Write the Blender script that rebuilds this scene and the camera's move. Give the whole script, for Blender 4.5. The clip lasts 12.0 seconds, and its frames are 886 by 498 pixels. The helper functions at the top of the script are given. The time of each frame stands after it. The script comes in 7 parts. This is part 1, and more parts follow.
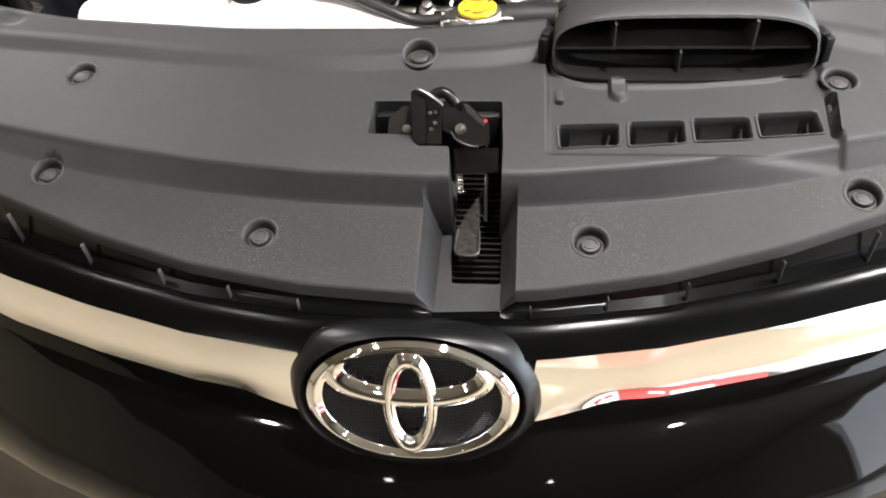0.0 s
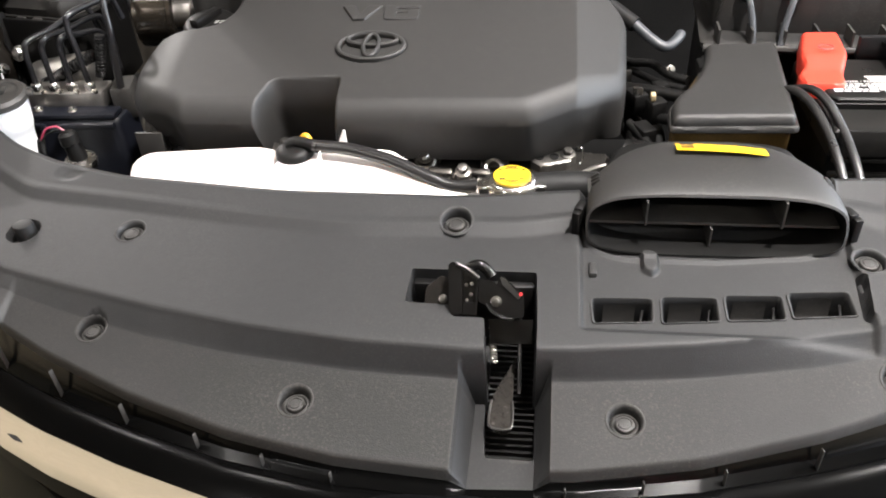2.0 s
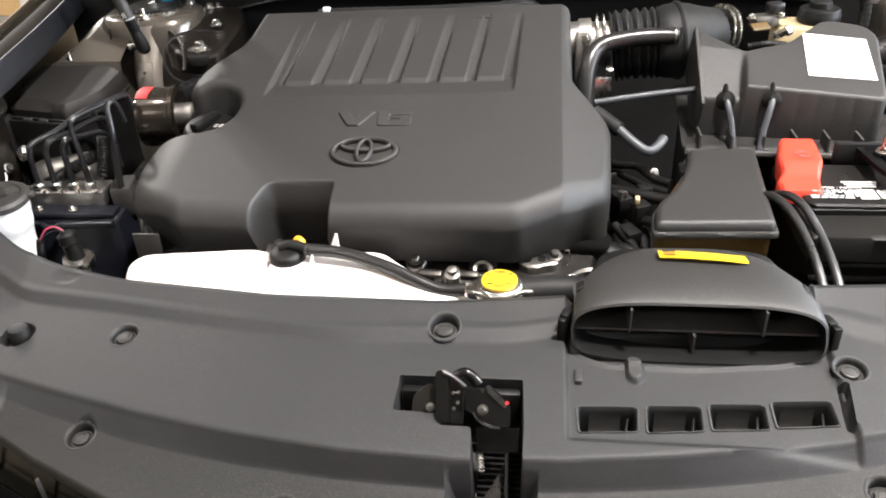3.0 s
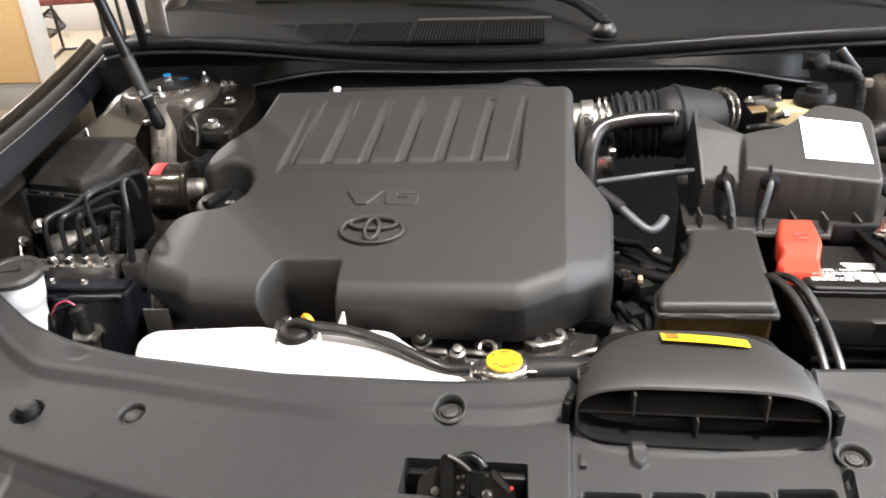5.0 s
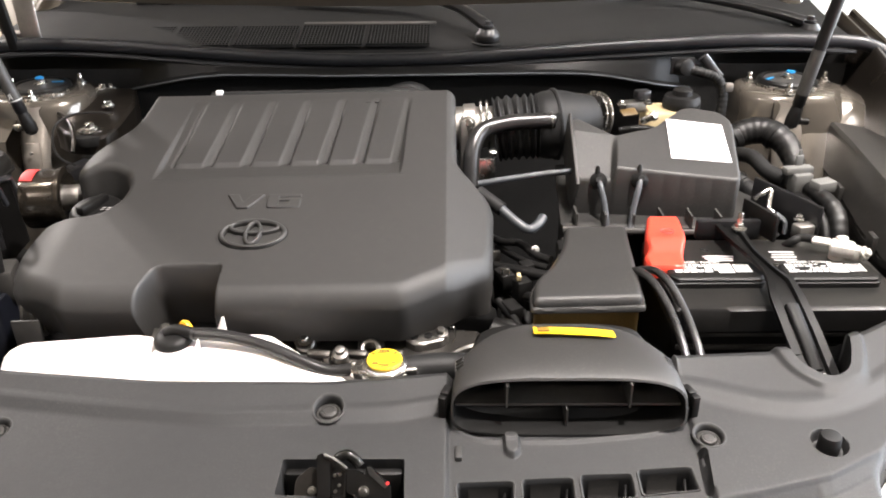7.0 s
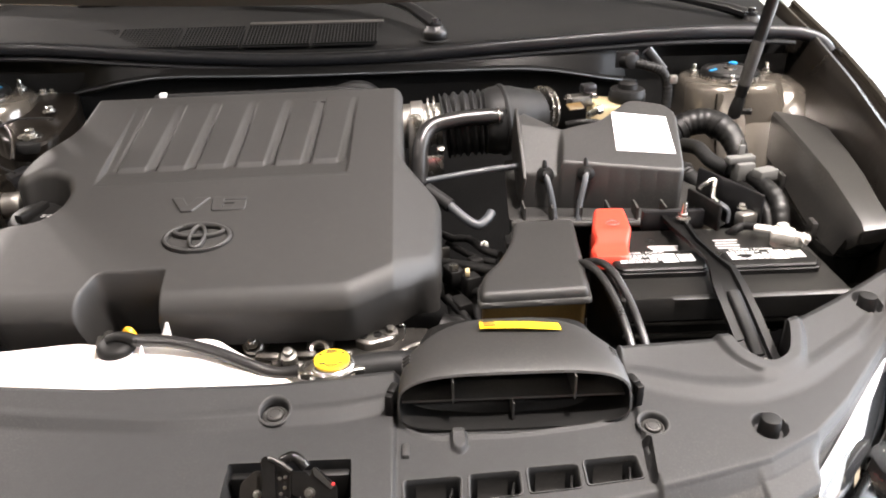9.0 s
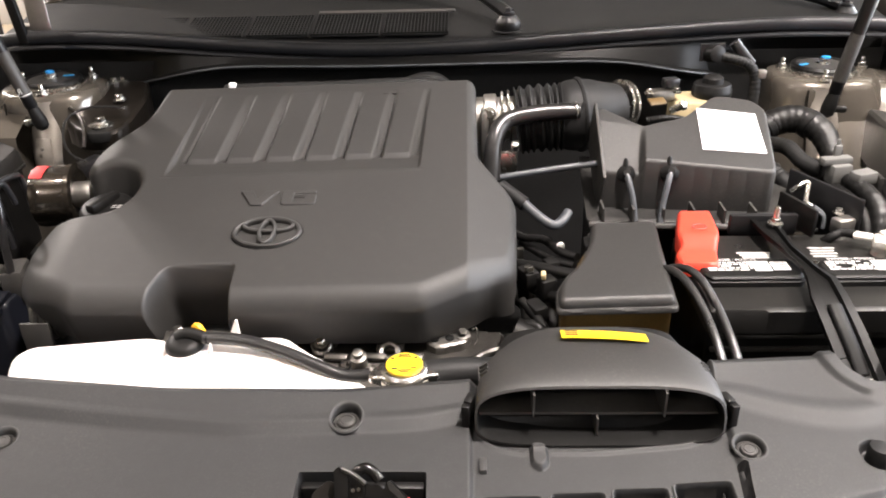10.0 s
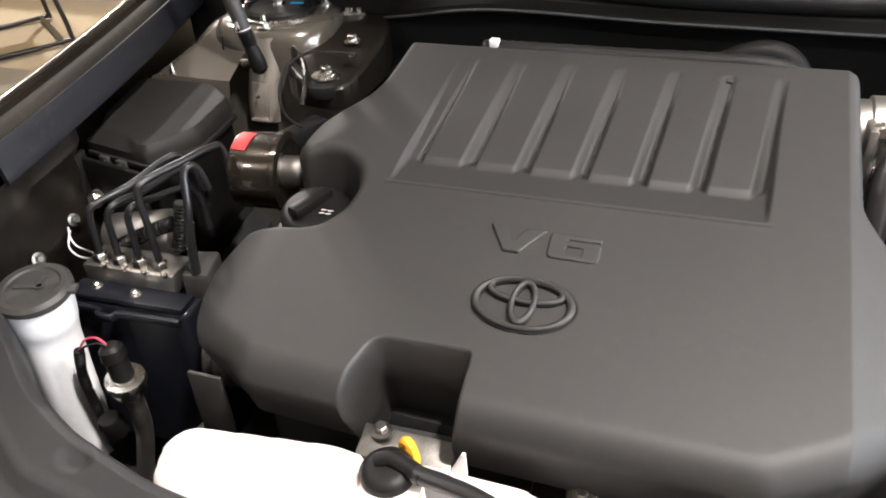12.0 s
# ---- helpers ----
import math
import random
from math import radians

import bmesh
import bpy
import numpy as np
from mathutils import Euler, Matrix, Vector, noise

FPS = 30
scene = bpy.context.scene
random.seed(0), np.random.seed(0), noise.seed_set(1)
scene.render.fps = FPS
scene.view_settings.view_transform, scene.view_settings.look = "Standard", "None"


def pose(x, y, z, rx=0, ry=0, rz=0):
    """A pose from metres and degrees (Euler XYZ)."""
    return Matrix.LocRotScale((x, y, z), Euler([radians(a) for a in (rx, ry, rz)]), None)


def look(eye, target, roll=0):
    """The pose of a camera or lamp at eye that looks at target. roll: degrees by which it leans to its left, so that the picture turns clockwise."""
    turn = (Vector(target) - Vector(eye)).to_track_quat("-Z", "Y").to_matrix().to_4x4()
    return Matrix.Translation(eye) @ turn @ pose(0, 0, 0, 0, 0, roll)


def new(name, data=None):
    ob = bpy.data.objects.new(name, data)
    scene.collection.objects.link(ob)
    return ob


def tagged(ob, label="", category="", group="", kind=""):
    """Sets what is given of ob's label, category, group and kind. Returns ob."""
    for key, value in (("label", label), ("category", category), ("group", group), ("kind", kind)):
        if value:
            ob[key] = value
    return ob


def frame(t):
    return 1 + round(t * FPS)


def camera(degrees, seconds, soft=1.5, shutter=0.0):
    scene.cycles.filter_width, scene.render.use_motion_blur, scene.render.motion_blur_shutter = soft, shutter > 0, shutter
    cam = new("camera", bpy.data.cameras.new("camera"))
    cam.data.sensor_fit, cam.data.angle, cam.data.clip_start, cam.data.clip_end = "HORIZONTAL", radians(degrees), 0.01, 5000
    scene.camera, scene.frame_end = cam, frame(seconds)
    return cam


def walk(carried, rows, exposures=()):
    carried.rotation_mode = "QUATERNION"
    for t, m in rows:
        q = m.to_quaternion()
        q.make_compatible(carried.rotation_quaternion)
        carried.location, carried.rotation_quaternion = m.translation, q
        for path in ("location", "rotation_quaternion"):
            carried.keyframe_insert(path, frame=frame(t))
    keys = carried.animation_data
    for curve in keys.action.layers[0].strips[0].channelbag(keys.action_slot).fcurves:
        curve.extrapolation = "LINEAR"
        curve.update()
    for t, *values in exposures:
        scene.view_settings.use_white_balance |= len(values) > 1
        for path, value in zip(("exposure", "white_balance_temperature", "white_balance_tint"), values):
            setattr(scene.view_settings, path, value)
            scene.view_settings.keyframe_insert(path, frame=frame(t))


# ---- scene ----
cam = camera(59.4, 12.0, soft=1.9)
METRES, EYE, TILT, LEAN, TURN = 0.68, 1.22, -44.0, 2.7, 5.3
PATH = [
    (0, (0.081, 0.021, 1.218), (-0.111, 1.415, -0.203), -4.4),
    (0.5, (0.08, 0.027, 1.232), (-0.121, 1.478, -0.13), -4.0),
    (1, (0.076, 0.037, 1.246), (-0.163, 1.53, -0.063), -4.2),
    (1.5, (0.07, 0.044, 1.256), (-0.176, 1.562, -0.023), -3.8),
    (2, (0.066, 0.049, 1.269), (-0.181, 1.619, 0.055), -3.6),
    (2.5, (0.072, 0.052, 1.285), (-0.172, 1.684, 0.155), -3.1),
    (3, (0.077, 0.054, 1.302), (-0.17, 1.737, 0.25), -3.2),
    (3.5, (0.083, 0.056, 1.313), (-0.182, 1.772, 0.321), -3.6),
    (5.5, (0.076, 0.048, 1.33), (-0.184, 1.812, 0.423), -2.7),
    (6, (0.077, 0.046, 1.33), (-0.165, 1.814, 0.428), -2.6),
    (6.5, (0.092, 0.044, 1.33), (-0.066, 1.82, 0.424), -1.8),
    (7, (0.113, 0.039, 1.33), (0.085, 1.82, 0.419), -0.7),
    (7.5, (0.125, 0.035, 1.33), (0.178, 1.814, 0.417), -0.5),
    (9.5, (0.139, 0.044, 1.325), (0.185, 1.82, 0.407), -1.5),
    (10, (0.108, 0.082, 1.321), (0.034, 1.848, 0.386), -1.7),
    (10.5, (0.031, 0.205, 1.329), (-0.253, 1.936, 0.368), -1.8),
    (11, (-0.035, 0.3, 1.317), (-0.435, 1.962, 0.278), -2.4),
    (11.5, (-0.036, 0.389, 1.309), (-0.539, 1.968, 0.189), -2.8),
    (12, (-0.029, 0.453, 1.303), (-0.616, 1.987, 0.161), -3.1),
]
EXPOSURES = [(0.0, 0.60, 6100, 12.5), (1.0, 0.55, 6100, 12.5), (2.5, 0.62, 6150, 12.5), (5.5, 0.57, 6200, 13), (7.5, 0.74, 6350, 15), (9.5, 0.77, 6420, 16), (10.5, 0.47, 6450, 16), (12.0, 0.39, 6300, 14)]
walk(cam, [(t, look(eye, target, roll)) for t, eye, target, roll in PATH], EXPOSURES)

# ---- world and light ----
world = bpy.data.worlds.new("showroom_sky")
scene.world = world
world.use_nodes = True
wn = world.node_tree
sky = wn.nodes.new("ShaderNodeTexSky")
sky.sky_type, sky.sun_disc = "NISHITA", False
sky.sun_elevation, sky.sun_rotation = radians(38), radians(120)
wn.links.new(sky.outputs[0], wn.nodes["Background"].inputs[0])
wn.nodes["Background"].inputs[1].default_value = 0.12


def area(name, eye, target, sx, sy, watts, col):
    la = bpy.data.lights.new(name, "AREA")
    la.shape, la.size, la.size_y, la.energy, la.color = "RECTANGLE", sx, sy, watts, col
    ob = new(name, la)
    ob.matrix_world = look(eye, target)
    return ob


# daylight in the opening of the glazed side of the showroom
area("daylight_side", (5.85, 3.2, 1.75), (0, 3.2, 1.2), 9.0, 2.7, 760, (0.88, 0.96, 1.0))

# recessed downlights; the last is added, unseen, to brighten the left background
DOWNLIGHTS = [(-1.4, 0.60), (0.7, 0.60), (-2.3, 1.1), (2.5, 1.1), (0.1, -1.7), (-2.2, -1.9), (2.4, -1.9), (-1.2, -4.5), (1.6, -4.5), (-3.4, 3.6), (3.0, 3.8), (-4.6, 5.4)]
WATTS = [10, 118, 14, 145, 0, 34, 24, 0, 0, 60, 0, 250]
for (x, y), watts in zip(DOWNLIGHTS, WATTS):
    if watts:
        lamp = bpy.data.lights.new("downlight", "AREA")
        lamp.shape, lamp.size, lamp.energy, lamp.color = "DISK", 0.16, watts, (1.0, 0.93, 0.84)
        new("downlight", lamp).matrix_world = look((x, y, 3.28), (x, y, 0))


# ---- materials ----
def shade(name, col, rough=0.5, metal=0.0, var=0.12, vscale=9.0, bump=0.0, bscale=600.0, coat=0.0, spec=0.5, rvar=0.08, dust=0.0, dscale=70.0, transmit=0.0, sub=0.0, glow=0.0, stain=0.0, sscale=11.0, wear=0.0):
    m = bpy.data.materials.new(name)
    m.use_nodes = True
    nt = m.node_tree
    b = nt.nodes["Principled BSDF"]
    b.inputs["Roughness"].default_value = rough
    b.inputs["Metallic"].default_value = metal
    b.inputs["Coat Weight"].default_value = coat
    b.inputs["Coat Roughness"].default_value = 0.03
    b.inputs["Specular IOR Level"].default_value = spec
    b.inputs["Transmission Weight"].default_value = transmit
    if sub:
        b.inputs["Subsurface Weight"].default_value = sub
        b.inputs["Subsurface Radius"].default_value = (0.02, 0.018, 0.015)
        b.inputs["Subsurface Scale"].default_value = 0.5
    if glow:
        b.inputs["Emission Color"].default_value = (*col, 1)
        b.inputs["Emission Strength"].default_value = glow
    tc = nt.nodes.new("ShaderNodeTexCoord")

    def noise_node(scale, detail=3.0, rough_=0.55):
        n = nt.nodes.new("ShaderNodeTexNoise")
        n.inputs["Scale"].default_value, n.inputs["Detail"].default_value, n.inputs["Roughness"].default_value = scale, detail, rough_
        nt.links.new(tc.outputs["Object"], n.inputs["Vector"])
        return n

    big, fine = noise_node(vscale, 4.0), noise_node(vscale * 14, 2.0)
    mul = nt.nodes.new("ShaderNodeMath")
    mul.operation = "ADD"
    nt.links.new(big.outputs["Fac"], mul.inputs[0])
    nt.links.new(fine.outputs["Fac"], mul.inputs[1])
    ramp = nt.nodes.new("ShaderNodeMapRange")
    ramp.inputs["From Min"].default_value, ramp.inputs["From Max"].default_value = 0.6, 1.4
    nt.links.new(mul.outputs[0], ramp.inputs["Value"])
    mix = nt.nodes.new("ShaderNodeMix")
    mix.data_type = "RGBA"
    mix.inputs["A"].default_value = (*[c * (1 - var) for c in col], 1)
    mix.inputs["B"].default_value = (*[min(1, c * (1 + var)) for c in col], 1)
    nt.links.new(ramp.outputs["Result"], mix.inputs["Factor"])
    out = mix.outputs["Result"]
    if dust:
        dn, cl = noise_node(dscale, 6.0, 0.75), noise_node(7.0, 3.0)
        a = nt.nodes.new("ShaderNodeMapRange")
        a.inputs["From Min"].default_value, a.inputs["From Max"].default_value = 0.52, 0.72
        a.inputs["To Max"].default_value = dust
        nt.links.new(dn.outputs["Fac"], a.inputs["Value"])
        c2 = nt.nodes.new("ShaderNodeMapRange")
        c2.inputs["From Min"].default_value, c2.inputs["From Max"].default_value = 0.35, 0.7
        nt.links.new(cl.outputs["Fac"], c2.inputs["Value"])
        am = nt.nodes.new("ShaderNodeMath")
        am.operation = "MULTIPLY"
        nt.links.new(a.outputs["Result"], am.inputs[0])
        nt.links.new(c2.outputs["Result"], am.inputs[1])
        mx = nt.nodes.new("ShaderNodeMix")
        mx.data_type = "RGBA"
        mx.inputs["B"].default_value = (0.30, 0.27, 0.23, 1)
        nt.links.new(am.outputs[0], mx.inputs["Factor"])
        nt.links.new(out, mx.inputs["A"])
        out = mx.outputs["Result"]
    if stain:
        sn = noise_node(sscale, 5.0, 0.6)
        sm = nt.nodes.new("ShaderNodeMapRange")
        sm.inputs["From Min"].default_value, sm.inputs["From Max"].default_value, sm.inputs["To Max"].default_value = 0.66, 0.76, stain
        nt.links.new(sn.outputs["Fac"], sm.inputs["Value"])
        sx_ = nt.nodes.new("ShaderNodeMix")
        sx_.data_type = "RGBA"
        sx_.inputs["B"].default_value = (*[c * 0.35 for c in col], 1)
        nt.links.new(sm.outputs["Result"], sx_.inputs["Factor"])
        nt.links.new(out, sx_.inputs["A"])
        out = sx_.outputs["Result"]
    if wear:
        # rubbed, paler edges
        ge, wn_ = nt.nodes.new("ShaderNodeNewGeometry"), noise_node(45.0, 4.0)
        wm = nt.nodes.new("ShaderNodeMapRange")
        wm.inputs["From Min"].default_value, wm.inputs["From Max"].default_value, wm.inputs["To Max"].default_value = 0.515, 0.60, wear
        nt.links.new(ge.outputs["Pointiness"], wm.inputs["Value"])
        wk = nt.nodes.new("ShaderNodeMath")
        wk.operation = "MULTIPLY"
        nt.links.new(wm.outputs["Result"], wk.inputs[0])
        nt.links.new(wn_.outputs["Fac"], wk.inputs[1])
        wx = nt.nodes.new("ShaderNodeMix")
        wx.data_type = "RGBA"
        wx.inputs["B"].default_value = (0.16, 0.15, 0.135, 1)
        nt.links.new(wk.outputs[0], wx.inputs["Factor"])
        nt.links.new(out, wx.inputs["A"])
        out = wx.outputs["Result"]
    nt.links.new(out, b.inputs["Base Color"])
    if rvar:
        rr = nt.nodes.new("ShaderNodeMapRange")
        rr.inputs["To Min"].default_value, rr.inputs["To Max"].default_value = max(0.0, rough - rvar), min(1.0, rough + rvar)
        nt.links.new(big.outputs["Fac"], rr.inputs["Value"])
        nt.links.new(rr.outputs["Result"], b.inputs["Roughness"])
    if bump:
        bn = noise_node(bscale, 2.0)
        bp = nt.nodes.new("ShaderNodeBump")
        bp.inputs["Strength"].default_value, bp.inputs["Distance"].default_value = bump, 0.0006
        nt.links.new(bn.outputs["Fac"], bp.inputs["Height"])
        nt.links.new(bp.outputs["Normal"], b.inputs["Normal"])
    return m


PANEL = shade("grained_black_plastic", (0.0172, 0.0174, 0.0180), 0.56, spec=0.36, bump=0.4, bscale=1100, var=0.14, vscale=7, dust=0.10, dscale=420, wear=0.22)
LIP = shade("dusty_black_plastic", (0.0105, 0.0102, 0.0100), 0.62, bump=0.55, bscale=900, var=0.22, vscale=16, spec=0.35, dust=0.19, dscale=460, wear=0.30)
COVER = shade("matt_engine_plastic", (0.0185, 0.0177, 0.0168), 0.56, bump=0.25, bscale=1300, var=0.10, vscale=6, dust=0.03, stain=0.55)
BOX = shade("black_plastic", (0.0175, 0.0168, 0.0160), 0.52, bump=0.35, bscale=900, var=0.16, vscale=14, dust=0.14, dscale=300, stain=0.4, sscale=16.0, wear=0.20)
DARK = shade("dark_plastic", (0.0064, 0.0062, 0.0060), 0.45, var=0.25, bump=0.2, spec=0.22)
STRUTM = shade("strut_black_enamel", (0.005, 0.005, 0.0055), 0.33, var=0.15, vscale=40, spec=0.35)
# near-black for what lies deep in the bay, shade put into the colour
VOID = shade("hollow_shade_black", (0.010, 0.010, 0.010), 0.8, var=0.5, vscale=20, spec=0.3)
GLOSS = shade("gloss_black_paint", (0.0015, 0.0015, 0.0015), 0.04, var=0.05, rvar=0.01, spec=0.36)
LEDGE = shade("smooth_black_plastic", (0.0015, 0.0015, 0.0015), 0.20, var=0.2, spec=0.07)
SATIN = shade("satin_black_paint", (0.012, 0.012, 0.013), 0.30, var=0.08, rvar=0.03)
CHROME = shade("chrome", (0.82, 0.815, 0.80), 0.035, 1.0, var=0.02, rvar=0.015)
STEEL = shade("zinc_plated_steel", (0.66, 0.64, 0.60), 0.26, 1.0, var=0.2, vscale=60)
ALLOY = shade("cast_aluminium", (0.50, 0.48, 0.45), 0.42, 1.0, var=0.2, vscale=50, bump=0.4, bscale=300)
BODY = shade("brown_metallic_paint", (0.110, 0.097, 0.081), 0.22, 0.4, var=0.05, coat=0.8, vscale=12, rvar=0.03)
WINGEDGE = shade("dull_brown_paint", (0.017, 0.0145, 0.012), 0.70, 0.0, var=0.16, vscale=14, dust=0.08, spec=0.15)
PAINT = shade("dark_brown_metallic_paint", (0.050, 0.042, 0.033), 0.24, 0.75, var=0.05, coat=0.8, vscale=12, rvar=0.03)
# darker body brown for inner wings, gutters, tower seams and the mounting bracket
BODYDARK = shade("darker_brown_body", (0.0165, 0.0138, 0.0113), 0.30, 0.4, var=0.15, bump=0.3, bscale=60)
RUBBER = shade("black_rubber", (0.011, 0.011, 0.011), 0.55, var=0.2, bump=0.3, bscale=500, spec=0.22)
HOSE = shade("grey_rubber_hose", (0.016, 0.0155, 0.0155), 0.30, var=0.15, vscale=30)
PIPE = shade("grey_blue_hose", (0.050, 0.054, 0.060), 0.42, var=0.12, vscale=30)
LIDM = shade("dusty_grey_plastic", (0.0165, 0.0160, 0.0152), 0.40, bump=0.3, bscale=900, var=0.16, dust=0.26, dscale=200, wear=0.2)
COWLM = shade("matt_cowl_plastic", (0.0055, 0.0055, 0.0055), 0.62, var=0.15, bump=0.3, bscale=700, spec=0.2)
SEAL = shade("weatherstrip_rubber", (0.0090, 0.0095, 0.0116), 0.42, var=0.14, vscale=20, spec=0.4, dust=0.06)
COWLSEAL = shade("bonnet_seal_rubber", (0.0135, 0.0142, 0.0165), 0.38, var=0.14, vscale=20, spec=0.45, dust=0.05)
LINER = shade("painted_bonnet_underside", (0.075, 0.064, 0.050), 0.45, 0.3, var=0.1, vscale=6)
ZINCDARK = shade("dull_zinc", (0.24, 0.23, 0.215), 0.3, 1.0, var=0.3, vscale=40)
DULLCAST = shade("dull_cast_aluminium", (0.21, 0.20, 0.185), 0.42, 1.0, var=0.35, vscale=50, bump=0.4, bscale=300)
# darker than DULLCAST, for castings below the front of the engine cover
DARKCAST = shade("darker_cast_aluminium", (0.075, 0.070, 0.064), 0.40, 0.9, var=0.4, vscale=50, bump=0.4, bscale=300)
TANKW = shade("milky_white_plastic", (0.82, 0.775, 0.745), 0.35, var=0.05, vscale=18, sub=0.25, dust=0.10, dscale=60)
WHITEP = shade("white_plastic", (0.80, 0.81, 0.83), 0.4, var=0.04)
YELLOW = shade("yellow_print", (0.85, 0.53, 0.012), 0.4, var=0.05)
ORANGE = shade("amber_plastic", (0.85, 0.42, 0.02), 0.35, var=0.06)
LEAD = shade("pale_cast_lead", (0.60, 0.58, 0.54), 0.5, 0.5, var=0.25, vscale=60, bump=0.6, bscale=250)
RED = shade("red_plastic", (0.66, 0.055, 0.030), 0.38, var=0.08)
REDMARK = shade("red_paint_mark", (0.50, 0.03, 0.03), 0.5, var=0.2, vscale=60)
BLUE = shade("blue_paint_mark", (0.015, 0.22, 0.50), 0.4, var=0.2, vscale=60)
PAPER = shade("white_paper", (0.84, 0.84, 0.83), 0.5, var=0.03)
PRINT = shade("white_print", (0.62, 0.62, 0.60), 0.5, var=0.1)
INK = shade("black_ink", (0.02, 0.02, 0.02), 0.5, var=0.1)
AMBER = shade("aged_amber_plastic", (0.075, 0.045, 0.013), 0.4, var=0.3, vscale=30)
FLUID = shade("yellowed_translucent_plastic", (0.42, 0.34, 0.20), 0.35, var=0.1)
PINK = shade("pink_wire", (0.42, 0.05, 0.10), 0.4)
COPPER = shade("blue_black_casting", (0.006, 0.007, 0.011), 0.38, var=0.2, bump=0.2)
GLASS = shade("headlamp_glass", (0.95, 0.97, 1.0), 0.02, transmit=1.0, var=0.0, rvar=0.0)
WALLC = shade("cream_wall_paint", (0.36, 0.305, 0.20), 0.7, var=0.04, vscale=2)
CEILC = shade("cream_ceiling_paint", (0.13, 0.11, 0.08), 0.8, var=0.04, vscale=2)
FLOORC = shade("beige_floor_tile", (0.34, 0.29, 0.21), 0.09, var=0.06, vscale=1.5, rvar=0.03)
WOODC = shade("pale_maple_laminate", (0.78, 0.55, 0.28), 0.4, var=0.06, vscale=3)
CARPETC = shade("brown_carpet", (0.17, 0.145, 0.11), 0.9, var=0.15, vscale=30, bump=0.6, bscale=200)
GREYC = shade("grey_laminate", (0.42, 0.41, 0.39), 0.5, var=0.05)
WHITEC = shade("white_trim", (0.85, 0.85, 0.84), 0.4, var=0.03)
FABRIC = shade("patterned_seat_fabric", (0.22, 0.07, 0.06), 0.9, var=0.7, vscale=40)
LAMP = shade("lit_downlight", (1.0, 0.93, 0.80), 0.5, glow=70.0)
SOUTHC = shade("brown_wall_panel", (0.15, 0.12, 0.08), 0.6, var=0.08, vscale=2)
OUTSIDE = shade("bright_outdoors", (0.95, 0.97, 1.0), 0.9, glow=3.0)
BANNER = shade("red_banner", (0.70, 0.05, 0.04), 0.6)


# ---- mesh helpers ----
def link(name, geo, material, parent=None, label="", sharp=38):
    verts, faces = geo
    me = bpy.data.meshes.new(name)
    me.from_pydata([tuple(map(float, v)) for v in verts], [], [tuple(map(int, f)) for f in faces])
    bm = bmesh.new()
    bm.from_mesh(me)
    bmesh.ops.recalc_face_normals(bm, faces=bm.faces)
    bm.to_mesh(me)
    bm.free()
    me.materials.append(material)
    me.shade_smooth()
    me.set_sharp_from_angle(angle=radians(sharp))
    ob = new(name, me)
    if parent:
        ob.parent = parent
        if parent.type == "EMPTY":
            ob.matrix_parent_inverse = Matrix.Translation(-parent.location)
    return tagged(ob, label)


def thing(name, label, category, at, group="", kind=""):
    ob = new(name)
    ob.location, ob.empty_display_size = at, 0.03
    return tagged(ob, label, category, group, kind)


def join(*geos):
    verts, faces = [], []
    for v, f in geos:
        n = len(verts)
        verts.extend([tuple(p) for p in v])
        faces.extend([tuple(i + n for i in q) for q in f])
    return verts, faces


def moved(geo, m):
    return [tuple(m @ Vector(v)) for v in geo[0]], geo[1]


def spline(pts, per=8, closed=False):
    p = np.array(pts, float)
    n = len(p)
    out = []
    for i in range(n if closed else n - 1):
        a, b, c, d = (p[(i - 1) % n], p[i], p[(i + 1) % n], p[(i + 2) % n]) if closed else (p[max(i - 1, 0)], p[i], p[i + 1], p[min(i + 2, n - 1)])
        for k in range(per):
            t = k / per
            out.append(0.5 * (2 * b + (c - a) * t + (2 * a - 5 * b + 4 * c - d) * t * t + (3 * b - a - 3 * c + d) * t ** 3))
    if not closed:
        out.append(p[-1])
    return np.array(out)


def tube(pts, r, n=10, per=8, closed=False, smooth=True, flat=1.0, up=(0, 0, 1), wave=0.0, waves=0):
    """A tube along pts; flat squashes it along up; wave gives corrugation."""
    p = spline(pts, per, closed) if smooth else np.array(pts, float)
    m = len(p)
    t = np.roll(p, -1, 0) - np.roll(p, 1, 0)
    if not closed:
        t[0], t[-1] = p[1] - p[0], p[-1] - p[-2]
    t /= np.linalg.norm(t, axis=1)[:, None] + 1e-12
    u = np.array(up, float)
    verts, faces = [], []
    rr = np.interp(np.linspace(0, 1, m), np.linspace(0, 1, len(r)), r) if hasattr(r, "__len__") else np.full(m, r)
    for i in range(m):
        a = u - t[i] * np.dot(u, t[i])
        if np.linalg.norm(a) < 1e-3:
            a = np.array((1.0, 0.3, 0.2)) - t[i] * np.dot((1.0, 0.3, 0.2), t[i])
        a /= np.linalg.norm(a)
        if up == (0, 0, 1):
            u = a
        b = np.cross(t[i], a)
        q = rr[i] * (1 + wave * math.sin(2 * math.pi * waves * i / max(1, m - 1)))
        for k in range(n):
            w = 2 * math.pi * k / n
            verts.append(p[i] + q * (flat * math.cos(w) * a + math.sin(w) * b))
    for i in range(m if closed else m - 1):
        j = (i + 1) % m
        faces += [(i * n + k, i * n + (k + 1) % n, j * n + (k + 1) % n, j * n + k) for k in range(n)]
    if not closed:
        faces += [tuple(range(n))[::-1], tuple((m - 1) * n + k for k in range(n))]
    return verts, faces


